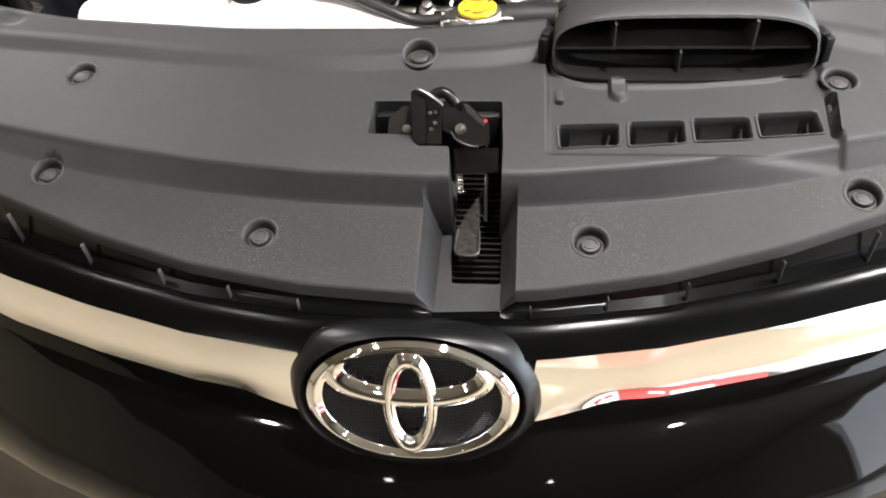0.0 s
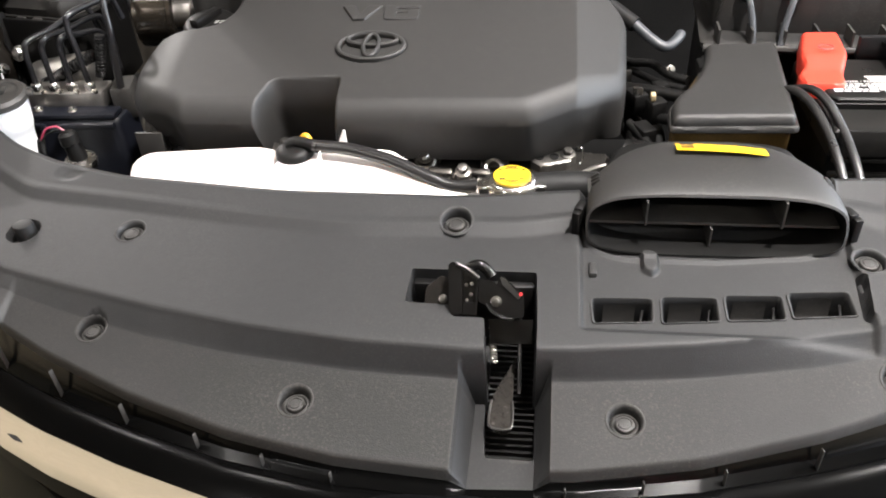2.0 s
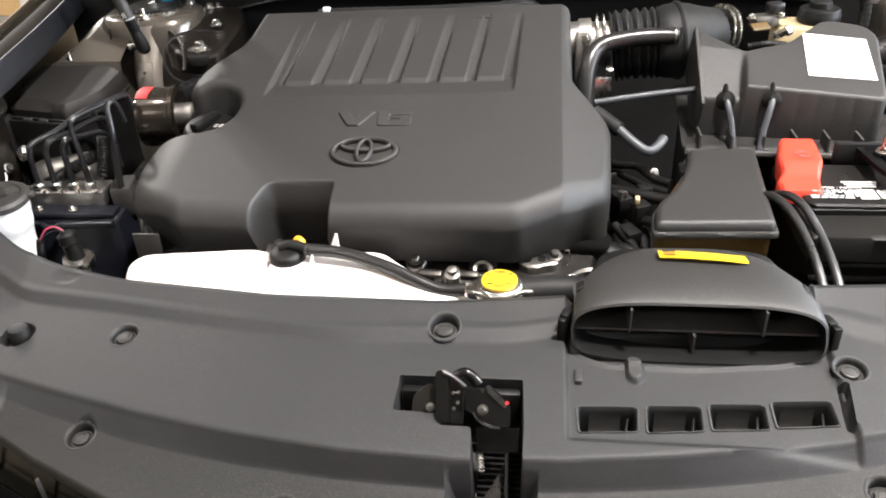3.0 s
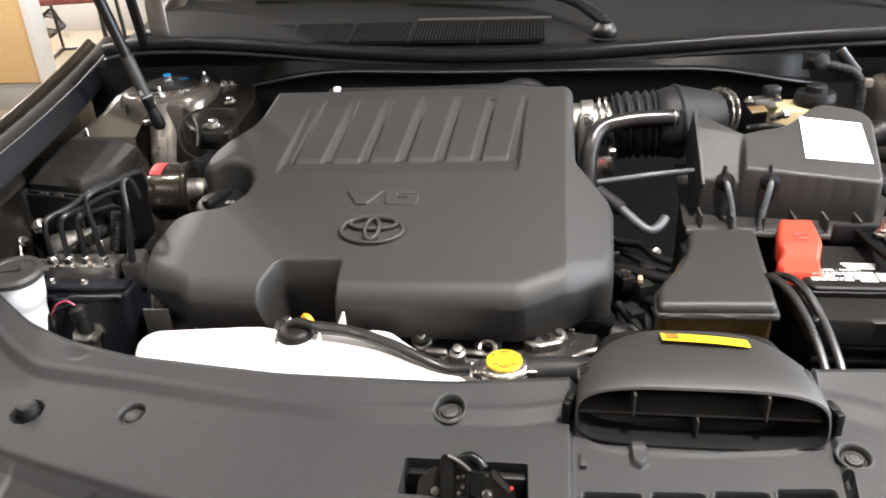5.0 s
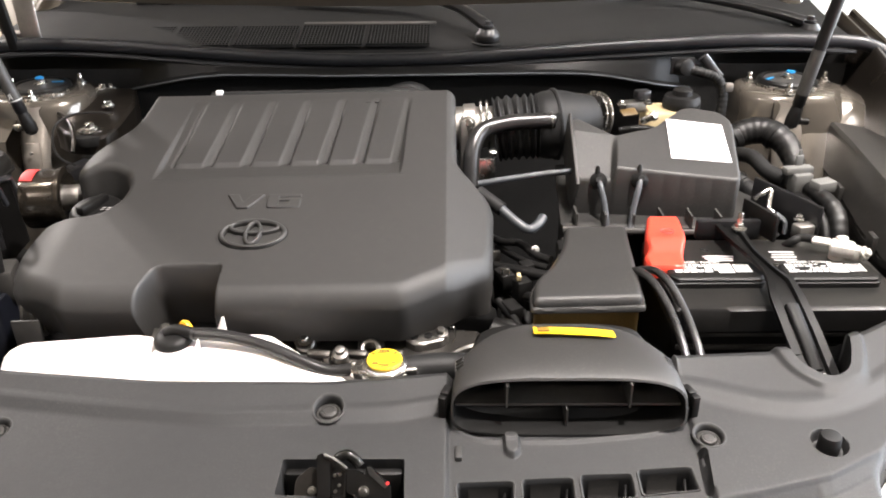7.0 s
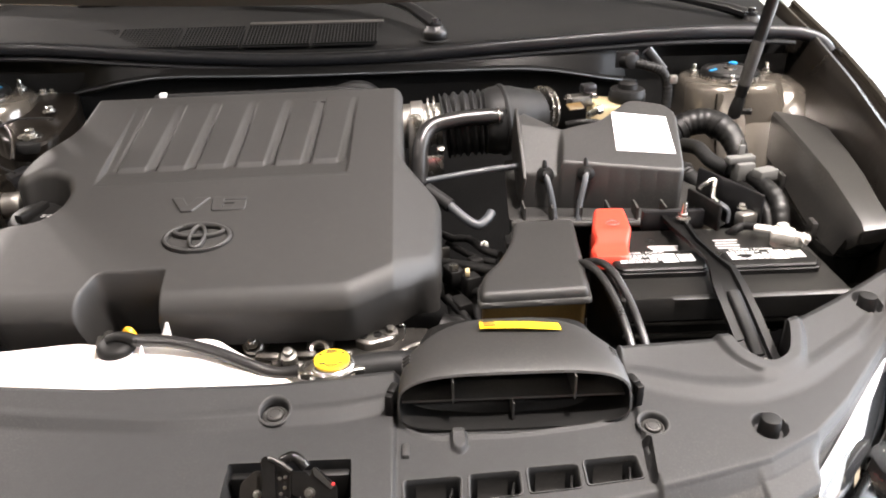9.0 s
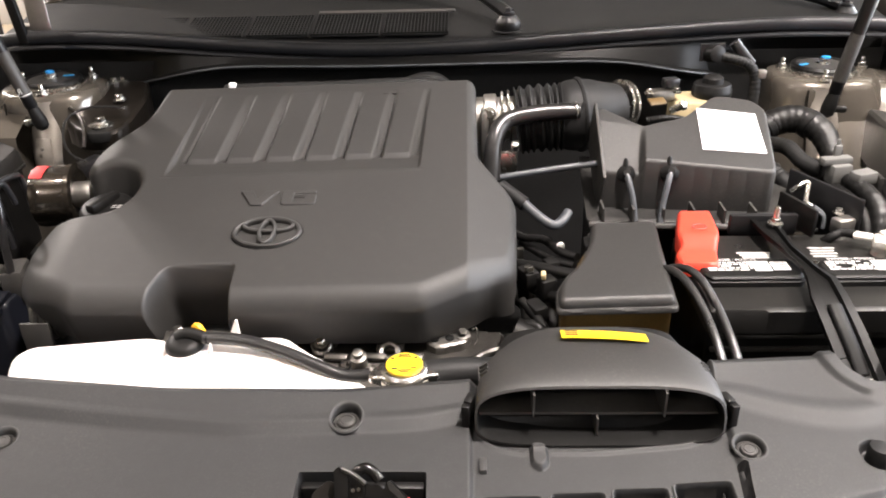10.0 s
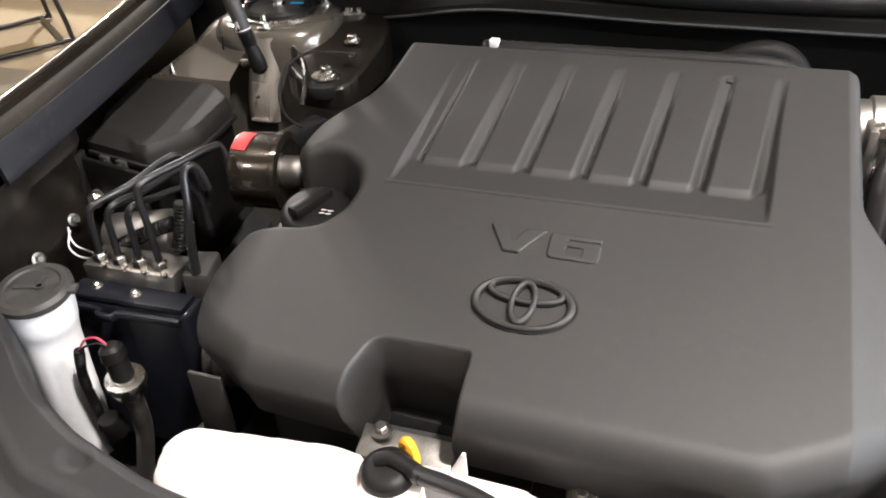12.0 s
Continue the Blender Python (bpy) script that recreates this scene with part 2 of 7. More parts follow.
def lathe(profile, at, axis=(0, 0, 1), n=28, sx=1.0, sy=1.0):
    """Rings of (radius, height) about an axis through at."""
    m = Matrix.Translation(at) @ Vector(axis).to_track_quat("Z", "Y").to_matrix().to_4x4()
    verts, faces = [], []
    for r, h in profile:
        for k in range(n):
            w = 2 * math.pi * k / n
            verts.append(tuple(m @ Vector((max(r, 1e-5) * sx * math.cos(w), max(r, 1e-5) * sy * math.sin(w), h))))
    for i in range(len(profile) - 1):
        faces += [(i * n + k, i * n + (k + 1) % n, (i + 1) * n + (k + 1) % n, (i + 1) * n + k) for k in range(n)]
    faces += [tuple(range(n))[::-1], tuple((len(profile) - 1) * n + k for k in range(n))]
    return verts, faces


def rbox(at, size, bevel=0.003, rz=0.0, rx=0.0, ry=0.0, seg=2, taper=1.0):
    bm = bmesh.new()
    bmesh.ops.create_cube(bm, size=1.0)
    for v in bm.verts:
        k = taper if v.co.z > 0 else 1.0
        v.co = Vector((v.co.x * size[0] * k, v.co.y * size[1] * k, v.co.z * size[2]))
    if bevel:
        bmesh.ops.bevel(bm, geom=list(bm.edges), offset=bevel, segments=seg, affect="EDGES", profile=0.5)
    m = pose(*at, rx, ry, rz)
    verts = [tuple(m @ v.co) for v in bm.verts]
    bm.verts.index_update()
    faces = [tuple(v.index for v in f.verts) for f in bm.faces]
    bm.free()
    return verts, faces


def loft(rings, caps=True):
    n = len(rings[0])
    verts = [tuple(p) for r in rings for p in r]
    faces = []
    for i in range(len(rings) - 1):
        faces += [(i * n + k, i * n + (k + 1) % n, (i + 1) * n + (k + 1) % n, (i + 1) * n + k) for k in range(n)]
    if caps:
        faces += [tuple(range(n))[::-1], tuple((len(rings) - 1) * n + k for k in range(n))]
    return verts, faces


def strip(rows):
    """A sheet through rows of equally many points."""
    n = len(rows[0])
    verts = [tuple(p) for r in rows for p in r]
    return verts, [(i * n + k, i * n + k + 1, (i + 1) * n + k + 1, (i + 1) * n + k) for i in range(len(rows) - 1) for k in range(n - 1)]


def rounded(poly, r, seg=5):
    """The polygon with its corners rounded."""
    out, n = [], len(poly)
    rs = r if hasattr(r, "__len__") else [r] * n
    for i in range(n):
        a, b, c = (np.array(poly[(i + k) % n], float) for k in (-1, 0, 1))
        u, v = a - b, c - b
        lu, lv = np.linalg.norm(u), np.linalg.norm(v)
        q = min(rs[i], 0.48 * lu, 0.48 * lv)
        if q < 1e-5:
            out.append(b)
            continue
        p0, p1 = b + u / lu * q, b + v / lv * q
        for k in range(seg + 1):
            t = k / seg
            out.append((1 - t) ** 2 * p0 + 2 * t * (1 - t) * b + t * t * p1)
    return np.array(out)


def distance(px, py, poly):
    """Signed distance (positive inside) to a polygon, and the nearest point on it."""
    poly = np.asarray(poly, float)
    best = np.full(px.shape, 1e9)
    nx, ny = np.zeros(px.shape), np.zeros(px.shape)
    inside = np.zeros(px.shape, bool)
    for (ax, ay), (bx, by) in zip(poly, np.roll(poly, -1, 0)):
        dx, dy = bx - ax, by - ay
        t = np.clip(((px - ax) * dx + (py - ay) * dy) / (dx * dx + dy * dy + 1e-15), 0, 1)
        qx, qy = ax + t * dx, ay + t * dy
        d = np.hypot(px - qx, py - qy)
        m = d < best
        best, nx, ny = np.where(m, d, best), np.where(m, qx, nx), np.where(m, qy, ny)
        if dy:
            inside ^= ((ay > py) != (by > py)) & (px < dx * (py - ay) / dy + ax)
    return np.where(inside, best, -best), nx, ny


def smooth(a, b, t):
    t = np.clip((t - a) / (b - a), 0, 1)
    return t * t * (3 - 2 * t)


def shell(poly, top, edge, bottom, cell=0.004, carve=()):
    """A moulded cover: outline poly, height function top(x, y), edge(d, x, y) the drop near the rim, walls down to bottom.
    carve: outlines whose rim is kept crisp."""
    poly = np.asarray(poly, float)
    lo, hi = poly.min(0) - cell * 1.5, poly.max(0) + cell * 1.5
    gx, gy = np.meshgrid(np.arange(lo[0], hi[0], cell), np.arange(lo[1], hi[1], cell), indexing="ij")
    d, qx, qy = distance(gx, gy, poly)
    inner = d >= 0.4 * cell
    a = inner[:-1, :-1] | inner[1:, :-1] | inner[:-1, 1:] | inner[1:, 1:]
    gx, gy, d = np.where(inner, gx, qx), np.where(inner, gy, qy), np.where(inner, d, 0.0)
    for c in carve:
        e, ex, ey = distance(gx, gy, c)
        near = (np.abs(e) < 0.5 * cell) & inner
        gx, gy = np.where(near, ex, gx), np.where(near, ey, gy)
    z = top(gx, gy) - edge(d, gx, gy)
    idx = -np.ones(gx.shape, int)
    quads = [((i, j), (i + 1, j), (i + 1, j + 1), (i, j + 1)) for i, j in zip(*np.nonzero(a))]
    verts, faces, seen = [], [], {}
    for q in quads:
        f = []
        for ij in q:
            if idx[ij] < 0:
                idx[ij] = len(verts)
                verts.append((gx[ij], gy[ij], z[ij]))
            f.append(int(idx[ij]))
        faces.append(tuple(f))
        for k in range(4):
            e = (f[k], f[(k + 1) % 4])
            if (e[1], e[0]) in seen:
                del seen[(e[1], e[0])]
            else:
                seen[e] = 1
    low = {}
    for u, v in seen:
        for w in (u, v):
            if w not in low:
                low[w] = len(verts)
                x, y, zz = verts[w]
                verts.append((x, y, min(zz - 0.001, bottom(x, y) if callable(bottom) else bottom)))
        faces.append((v, u, low[u], low[v]))
    return verts, faces


def quarter(r):
    """A rounded rim of radius r."""
    return lambda d, x, y: r - np.sqrt(np.maximum(0, r * r - np.maximum(0, r - d) ** 2))


def flat(z0, y0=0.0, ky=0.0, kx=0.0, x0=0.0):
    return lambda x, y: z0 + ky * (y - y0) + kx * (x - x0)


def oval(a, b, n=48, power=2.0):
    w = np.linspace(0, 2 * math.pi, n, endpoint=False)
    return np.stack([a * np.sign(np.cos(w)) * np.abs(np.cos(w)) ** (2 / power), b * np.sign(np.sin(w)) * np.abs(np.sin(w)) ** (2 / power)], 1)


def band(outer, inner, h, foot=-0.004, lip=0.0008, crown=0.0, n=72):
    """An oval band lying flat: outer and inner are (half width, half height, centre x, centre y); its top is rounded and crowned."""
    w = np.linspace(0, 2 * math.pi, n, endpoint=False)

    def ring(q, z, grow=0.0):
        return np.stack([q[2] + (q[0] + grow) * np.cos(w), q[3] + (q[1] + grow) * np.sin(w), np.full(n, z)], 1)

    rings = [ring(outer, foot), ring(outer, h - lip), ring(outer, h - 0.3 * lip, -0.3 * lip), ring(outer, h, -lip)]
    a, b = ring(outer, h, -lip), ring(inner, h, lip)
    for t in (0.2, 0.35, 0.5, 0.65, 0.8):
        q = a + (b - a) * t
        q[:, 2] += crown * math.sin(math.pi * t)
        rings.append(q)
    rings += [b, ring(inner, h - 0.3 * lip, 0.3 * lip), ring(inner, h - lip), ring(inner, foot)]
    return loft(rings, caps=False)


def words(body, size, depth=0.0004):
    """Letters of the built-in font as a mesh lying in the plane z = 0, about their middle."""
    cu = bpy.data.curves.new("lettering", "FONT")
    cu.body, cu.size, cu.extrude, cu.align_x, cu.align_y = body, size, depth, "CENTER", "CENTER"
    ob = bpy.data.objects.new("lettering", cu)
    scene.collection.objects.link(ob)
    me = bpy.data.meshes.new_from_object(ob.evaluated_get(bpy.context.evaluated_depsgraph_get()))
    geo = [tuple(v.co) for v in me.vertices], [tuple(p.vertices) for p in me.polygons]
    bpy.data.objects.remove(ob)
    bpy.data.meshes.remove(me)
    return geo


def hexbolt(parent, at, r=0.007, axis=(0, 0, 1), name="bolt", material=None):
    """A flanged hexagon bolt head."""
    head = lathe([(r * 0.8, 0.0), (r * 0.8, r * 0.9), (r * 0.62, r * 1.05)], at, axis, n=6)
    ring = lathe([(r * 1.25, -0.001), (r * 1.25, r * 0.18), (r * 0.85, r * 0.28)], at, axis, n=18)
    return link(name, join(head, ring), material or STEEL, parent, sharp=25)

# ---- the showroom ----
def slab(name, x0, x1, y0, y1, z0, z1, material, label, category):
    ob = link(name, rbox(((x0 + x1) / 2, (y0 + y1) / 2, (z0 + z1) / 2), (x1 - x0, y1 - y0, z1 - z0), 0), material)
    return tagged(ob, label, category, kind="structure")


slab("floor", -7.2, 6.2, -13.2, 9.2, -0.1, 0, FLOORC, "beige polished tile floor of the showroom", "floor")
# white where daylight washes out the beige tiles; the light is in the colour
slab("floor_strip", 1.75, 5.99, -3.0, 8.9, 0.0, 0.006, shade("daylit_floor_tile", (0.80, 0.80, 0.78), 0.12, var=0.04, vscale=2), "polished tile floor beside the glazing, daylight put into its white colour", "floor")
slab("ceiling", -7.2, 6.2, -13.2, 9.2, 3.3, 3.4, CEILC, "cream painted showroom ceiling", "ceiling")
slab("wall_west", -7.2, -7.0, -13.2, 9.2, 0, 3.3, WALLC, "cream painted showroom wall", "wall")
slab("wall_north", -7.0, 6.0, 9.0, 9.2, 0, 3.3, WALLC, "cream painted showroom back wall", "wall")
slab("wall_east_low", 6.0, 6.2, -13.0, 9.0, 0, 0.3, WHITEC, "white sill below the showroom glazing", "wall")
slab("wall_east_front", 6.0, 6.2, -13.0, -3.6, 0.3, 3.0, WALLC, "cream painted showroom wall", "wall")
slab("wall_east_high", 6.0, 6.2, -13.0, 9.0, 3.0, 3.3, WALLC, "cream lintel above the showroom glazing", "wall")
slab("wall_south", -7.0, 6.0, -13.2, -13.0, 0, 3.3, SOUTHC, "brown panelled showroom wall", "wall")
for k, y in enumerate((-3.6, 6.0, 8.9)):
    slab("window_post", 6.0, 6.2, y - 0.06, y + 0.06, 0.3, 3.0, WHITEC, "white aluminium window post", "window post")
slab("backdrop_east", 9.0, 9.1, -12, 14, -0.5, 5, OUTSIDE, "bright daylight outside the glazing", "backdrop")

for i, (x, y) in enumerate(DOWNLIGHTS):
    d = thing("ceiling_light", "small round recessed downlight, lit", "ceiling light", (x, y, 3.3), "ceiling downlights")
    link("trim_ring", lathe([(0.075, 0.0), (0.08, -0.008), (0.06, -0.012), (0.058, 0.0)], (x, y, 3.3)), WHITEC, d)
    link("diffuser", lathe([(0.057, -0.002), (0.055, -0.006)], (x, y, 3.3)), LAMP, d)

# red and white sign on the wall behind the camera, seen only in the chrome
sign = thing("wall_sign", "low red and white banner stand on the floor", "sign", (1.7, -2.6, 0))
link("red_panel", rbox((2.35, -2.6, 0.40), (1.9, 0.04, 0.56), 0.004), BANNER, sign, "red sign panel")
link("white_panel", rbox((0.8, -2.6, 0.40), (1.2, 0.04, 0.56), 0.004), WHITEC, sign, "white sign panel")
for x, w in ((0.42, 0.22), (0.74, 0.26), (1.10, 0.30)):
    link("lettering_bar", rbox((x, -2.578, 0.42), (w, 0.006, 0.16), 0.001), BANNER, sign)
for x, w in ((2.0, 0.5), (2.6, 0.4)):
    link("lettering_bar", rbox((x, -2.578, 0.42), (w, 0.006, 0.14), 0.001), WHITEC, sign)
for x in (0.4, 2.9):
    link("post", rbox((x, -2.65, 0.34), (0.06, 0.05, 0.68), 0.004), GREYC, sign)

# desk with a maple panel, beyond the wing
desk = thing("reception_desk", "pale maple desk panel with white edge and grey plinth", "desk", (-3.6, 4.4, 0))
link("side_panel", rbox((-3.91, 4.41, 0.62), (1.86, 0.05, 0.90), 0.004), WOODC, desk, "pale maple laminate panel")
link("plinth", rbox((-3.91, 4.42, 0.082), (1.86, 0.05, 0.164), 0.004), GREYC, desk, "grey plinth")
link("edge_post", rbox((-2.953, 4.42, 0.54), (0.054, 0.12, 1.08), 0.006), WHITEC, desk, "white edge post")
link("desktop", rbox((-3.9, 4.72, 1.10), (1.95, 0.75, 0.04), 0.006), WOODC, desk)
low = thing("wall_panelling", "cream wall panel above a grey skirting", "panelling", (-5.0, 6.8, 0), kind="structure")
link("upper_panel", rbox((-4.0, 6.86, 0.75), (5.0, 0.06, 0.82), 0.004), WOODC, low)
link("skirting", rbox((-4.0, 6.85, 0.17), (5.0, 0.08, 0.34), 0.004), GREYC, low)


def visitor_chair(x, y, rz):
    c = thing("visitor_chair", "cantilever chair with black tube frame and patterned red seat", "chair", (x, y, 0), "visitor chairs")
    m = pose(x, y, 0, 0, 0, rz)
    for s in (-0.25, 0.25):
        link("leg", moved(tube([(s, -0.24, 0.44), (s, -0.25, 0.1), (s, -0.2, 0.02), (s, 0.22, 0.02), (s, 0.26, 0.06), (s, 0.22, 0.45), (s, 0.30, 0.85)], 0.012), m), SATIN, c)
    link("foot_bar", moved(tube([(-0.25, 0.22, 0.02), (0.25, 0.22, 0.02)], 0.012, smooth=False), m), SATIN, c)
    link("seat", moved(rbox((0, 0, 0.46), (0.48, 0.46, 0.07), 0.025), m), FABRIC, c, "red patterned fabric seat")
    link("backrest", moved(rbox((0, 0.26, 0.74), (0.46, 0.05, 0.32), 0.02, rx=-8), m), FABRIC, c)
    return c


visitor_chair(-3.55, 5.82, 15)
visitor_chair(-3.25, 6.25, 12)
visitor_chair(-3.45, 3.35, -35)
coil = thing("cable_coil", "tangle of black cables lying on the floor", "cables", (-4.25, 6.5, 0))
for k, mt in enumerate((DARK, DARK, RUBBER, PIPE, DARK)):
    link("cable", tube([(-4.25 + (0.07 + 0.015 * k) * math.cos(w + k), 6.5 + 0.06 * math.sin(w + k), 0.13 + (0.11 - 0.015 * k) * math.sin(w * 1.0 + 0.8 * k)) for w in np.linspace(0, 6.2, 12)], 0.007, n=7, per=5, closed=True), mt, coil)
slab("carpet", -3.3, -1.2, 1.6, 3.05, 0.0, 0.008, CARPETC, "brown display carpet under the car", "carpet")

# ---- the car's fixed body ----
car = thing("car_body", "dark brown metallic saloon front with the bonnet open", "car", (0, 1.2, 0))


def wing_strips(side, ys, xin, zt, sections):
    """The strips of a wing swept along its upper edge; a section may depend on y."""
    for nm, sec, mt, lb in sections:
        rows = [[(side * (x + dx), y, z + dz) for dx, dz in (sec(y) if callable(sec) else sec)] for x, y, z in zip(xin, ys, zt)]
        link(nm, strip(rows), mt, car, lb, sharp=50)


def right_wing(dx0, dz0):
    ys = np.linspace(0.76, 1.72, 25)
    knots_y = [0.76, 0.88, 0.98, 1.1, 1.3, 1.5, 1.72]
    xin = np.interp(ys, knots_y, [0.640, 0.690, 0.733, 0.765, 0.800, 0.822, 0.838]) + dx0
    zt = np.interp(ys, knots_y, [0.790, 0.835, 0.868, 0.893, 0.925, 0.958, 0.99]) + dz0
    inner = [(0.03, -0.5), (-0.005, -0.22), (-0.040, -0.16), (-0.036, -0.12), (-0.030, -0.08), (-0.016, -0.03)]
    edge = [(-0.016, -0.03), (-0.008, -0.006), (-0.003, 0.008), (0.001, 0.0115), (0.006, 0.0105)]
    flange = [(0.006, 0.0105), (0.012, 0.004), (0.018, -0.010), (0.024, -0.014)]
    gutter = [(0.024, -0.014), (0.030, -0.018), (0.036, -0.018), (0.040, -0.012)]
    outer = [(0.040, -0.012), (0.043, -0.003), (0.049, -0.001), (0.060, -0.010), (0.078, -0.036), (0.095, -0.09), (0.115, -0.35), (0.125, -0.60), (0.115, -0.70)]
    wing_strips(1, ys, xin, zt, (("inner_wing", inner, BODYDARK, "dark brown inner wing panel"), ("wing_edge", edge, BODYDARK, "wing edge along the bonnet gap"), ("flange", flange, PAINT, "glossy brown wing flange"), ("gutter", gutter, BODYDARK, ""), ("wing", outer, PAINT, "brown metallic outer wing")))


def left_wing():
    def edge_line(ys):
        u = ys - 1.15
        x = 0.7505 + 0.180 * u + 0.125 * u * u
        z = 0.957 + 0.040 * u
        front = np.clip((0.97 - ys) / 0.21, 0, 1)
        return x - 0.062 * front ** 1.3, z - 0.12 * front ** 1.2

    def inner(y):
        """Pressed panel under the seal, set back where the relay box stands."""
        r = float(smooth(1.10, 1.15, y))
        c = 0.002 * math.sin(34 * y) * (1 - r)
        return [(0.06, -0.50), (0.030 + 0.03 * r, -0.22), (0.016 + 0.045 * r, -0.175), (0.013 + 0.045 * r + c, -0.150), (0.018 + 0.042 * r, -0.128), (0.010 + 0.045 * r - c, -0.106), (0.012 + 0.040 * r, -0.084), (0.000 + 0.044 * r + c, -0.066), (0.006 + 0.030 * r, -0.050), (0.004, -0.043)]

    ys = np.linspace(0.76, 1.72, 61)
    flange = [(0.003, -0.004), (0.007, 0.002), (0.014, 0.0065), (0.022, 0.0070), (0.030, 0.0045), (0.036, -0.001), (0.040, -0.007)]
    gutter = [(0.040, -0.007), (0.046, -0.011), (0.053, -0.010), (0.058, -0.004)]
    outer = [(0.058, -0.004), (0.062, 0.001), (0.069, 0.0025), (0.075, 0.000), (0.086, -0.010), (0.100, -0.034), (0.114, -0.09), (0.122, -0.35), (0.122, -0.60), (0.110, -0.68)]
    x, z = edge_line(ys)
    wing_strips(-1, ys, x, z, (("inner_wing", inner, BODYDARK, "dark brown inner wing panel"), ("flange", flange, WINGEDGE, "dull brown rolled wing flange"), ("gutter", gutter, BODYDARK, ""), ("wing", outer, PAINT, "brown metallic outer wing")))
    flap = [(0.004, -0.004), (0.001, 0.0005), (-0.002, 0.0010), (-0.0045, -0.002), (-0.0065, -0.009), (-0.0085, -0.018), (-0.0105, -0.028), (-0.0120, -0.035), (-0.0115, -0.0385), (-0.0090, -0.0400), (-0.0060, -0.0385), (-0.0040, -0.030), (0.0005, -0.012)]
    yf = np.linspace(0.968, 1.70, 45)
    x, z = edge_line(yf)
    link("wing_seal", loft([[(-(a + dx), y, b + dz) for dx, dz in flap] for a, y, b in zip(x, yf, z)]), SEAL, car, "broad black rubber seal along the wing", sharp=50)


left_wing()
right_wing(0.065, 0.040)
link("apron", strip([[(x, y + 0.25 * max(0.0, 0.74 - x), 0.938 - 0.08 * (x - 0.78) - 4.0 * max(0.0, x - 0.82) ** 2 - dz) for x in np.linspace(0.715, 0.905, 20)] for y, dz in ((1.26, 0.20), (1.300, 0.140), (1.345, 0.078), (1.378, 0.036), (1.398, 0.014), (1.415, 0.004), (1.435, 0.0), (1.56, 0.0))]), BODY, car, "brown painted apron beside the strut tower")


GREYP = shade("grey_connector_plastic", (0.13, 0.13, 0.125), 0.45, var=0.1, vscale=40)
TAPE = shade("black_cloth_tape", (0.0065, 0.0063, 0.0062), 0.42, var=0.25, vscale=40, bump=0.5, bscale=260, spec=0.35)
# paler than the tower: the pocket's bright reflection is put into the colour
POCKET = shade("brown_paint_with_sheen", (0.46, 0.42, 0.37), 0.34, 0.7, var=0.08, vscale=20)


def left_apron(u, v):
    """Pressed panel between the left tower and the wing; u from the tower outwards, v from back to front."""
    y = 1.455 - 0.145 * v
    xr, xl = -0.655 - 0.010 * v, -float(np.interp(y, [1.308, 1.3165, 1.346, 1.375, 1.444], [0.822, 0.788, 0.768, 0.750, 0.735]))
    z = 0.945 - 0.55 * (math.sqrt((1.415 - y) ** 2 + 0.0006) + 1.415 - y) / 2
    return xr + (xl - xr) * min(1.0, u), y, z - 0.010 * max(0.0, u - 0.93) ** 0.5 - 0.10 * max(0.0, u - 1.0) - 0.8 * max(0.0, v - 0.97)


link("apron", strip([[left_apron(u, v) for u in (0, 0.2, 0.4, 0.6, 0.8, 0.9, 0.94, 0.97, 1.0, 1.15)] for v in np.linspace(0, 1, 28)]), BODY, car, "brown painted apron beside the strut tower")
link("apron_screw", lathe([(0.0045, 0.0), (0.004, 0.003), (0.002, 0.014), (0.001, 0.015)], (-0.7595, 1.319, 0.891), n=10), STEEL, car)


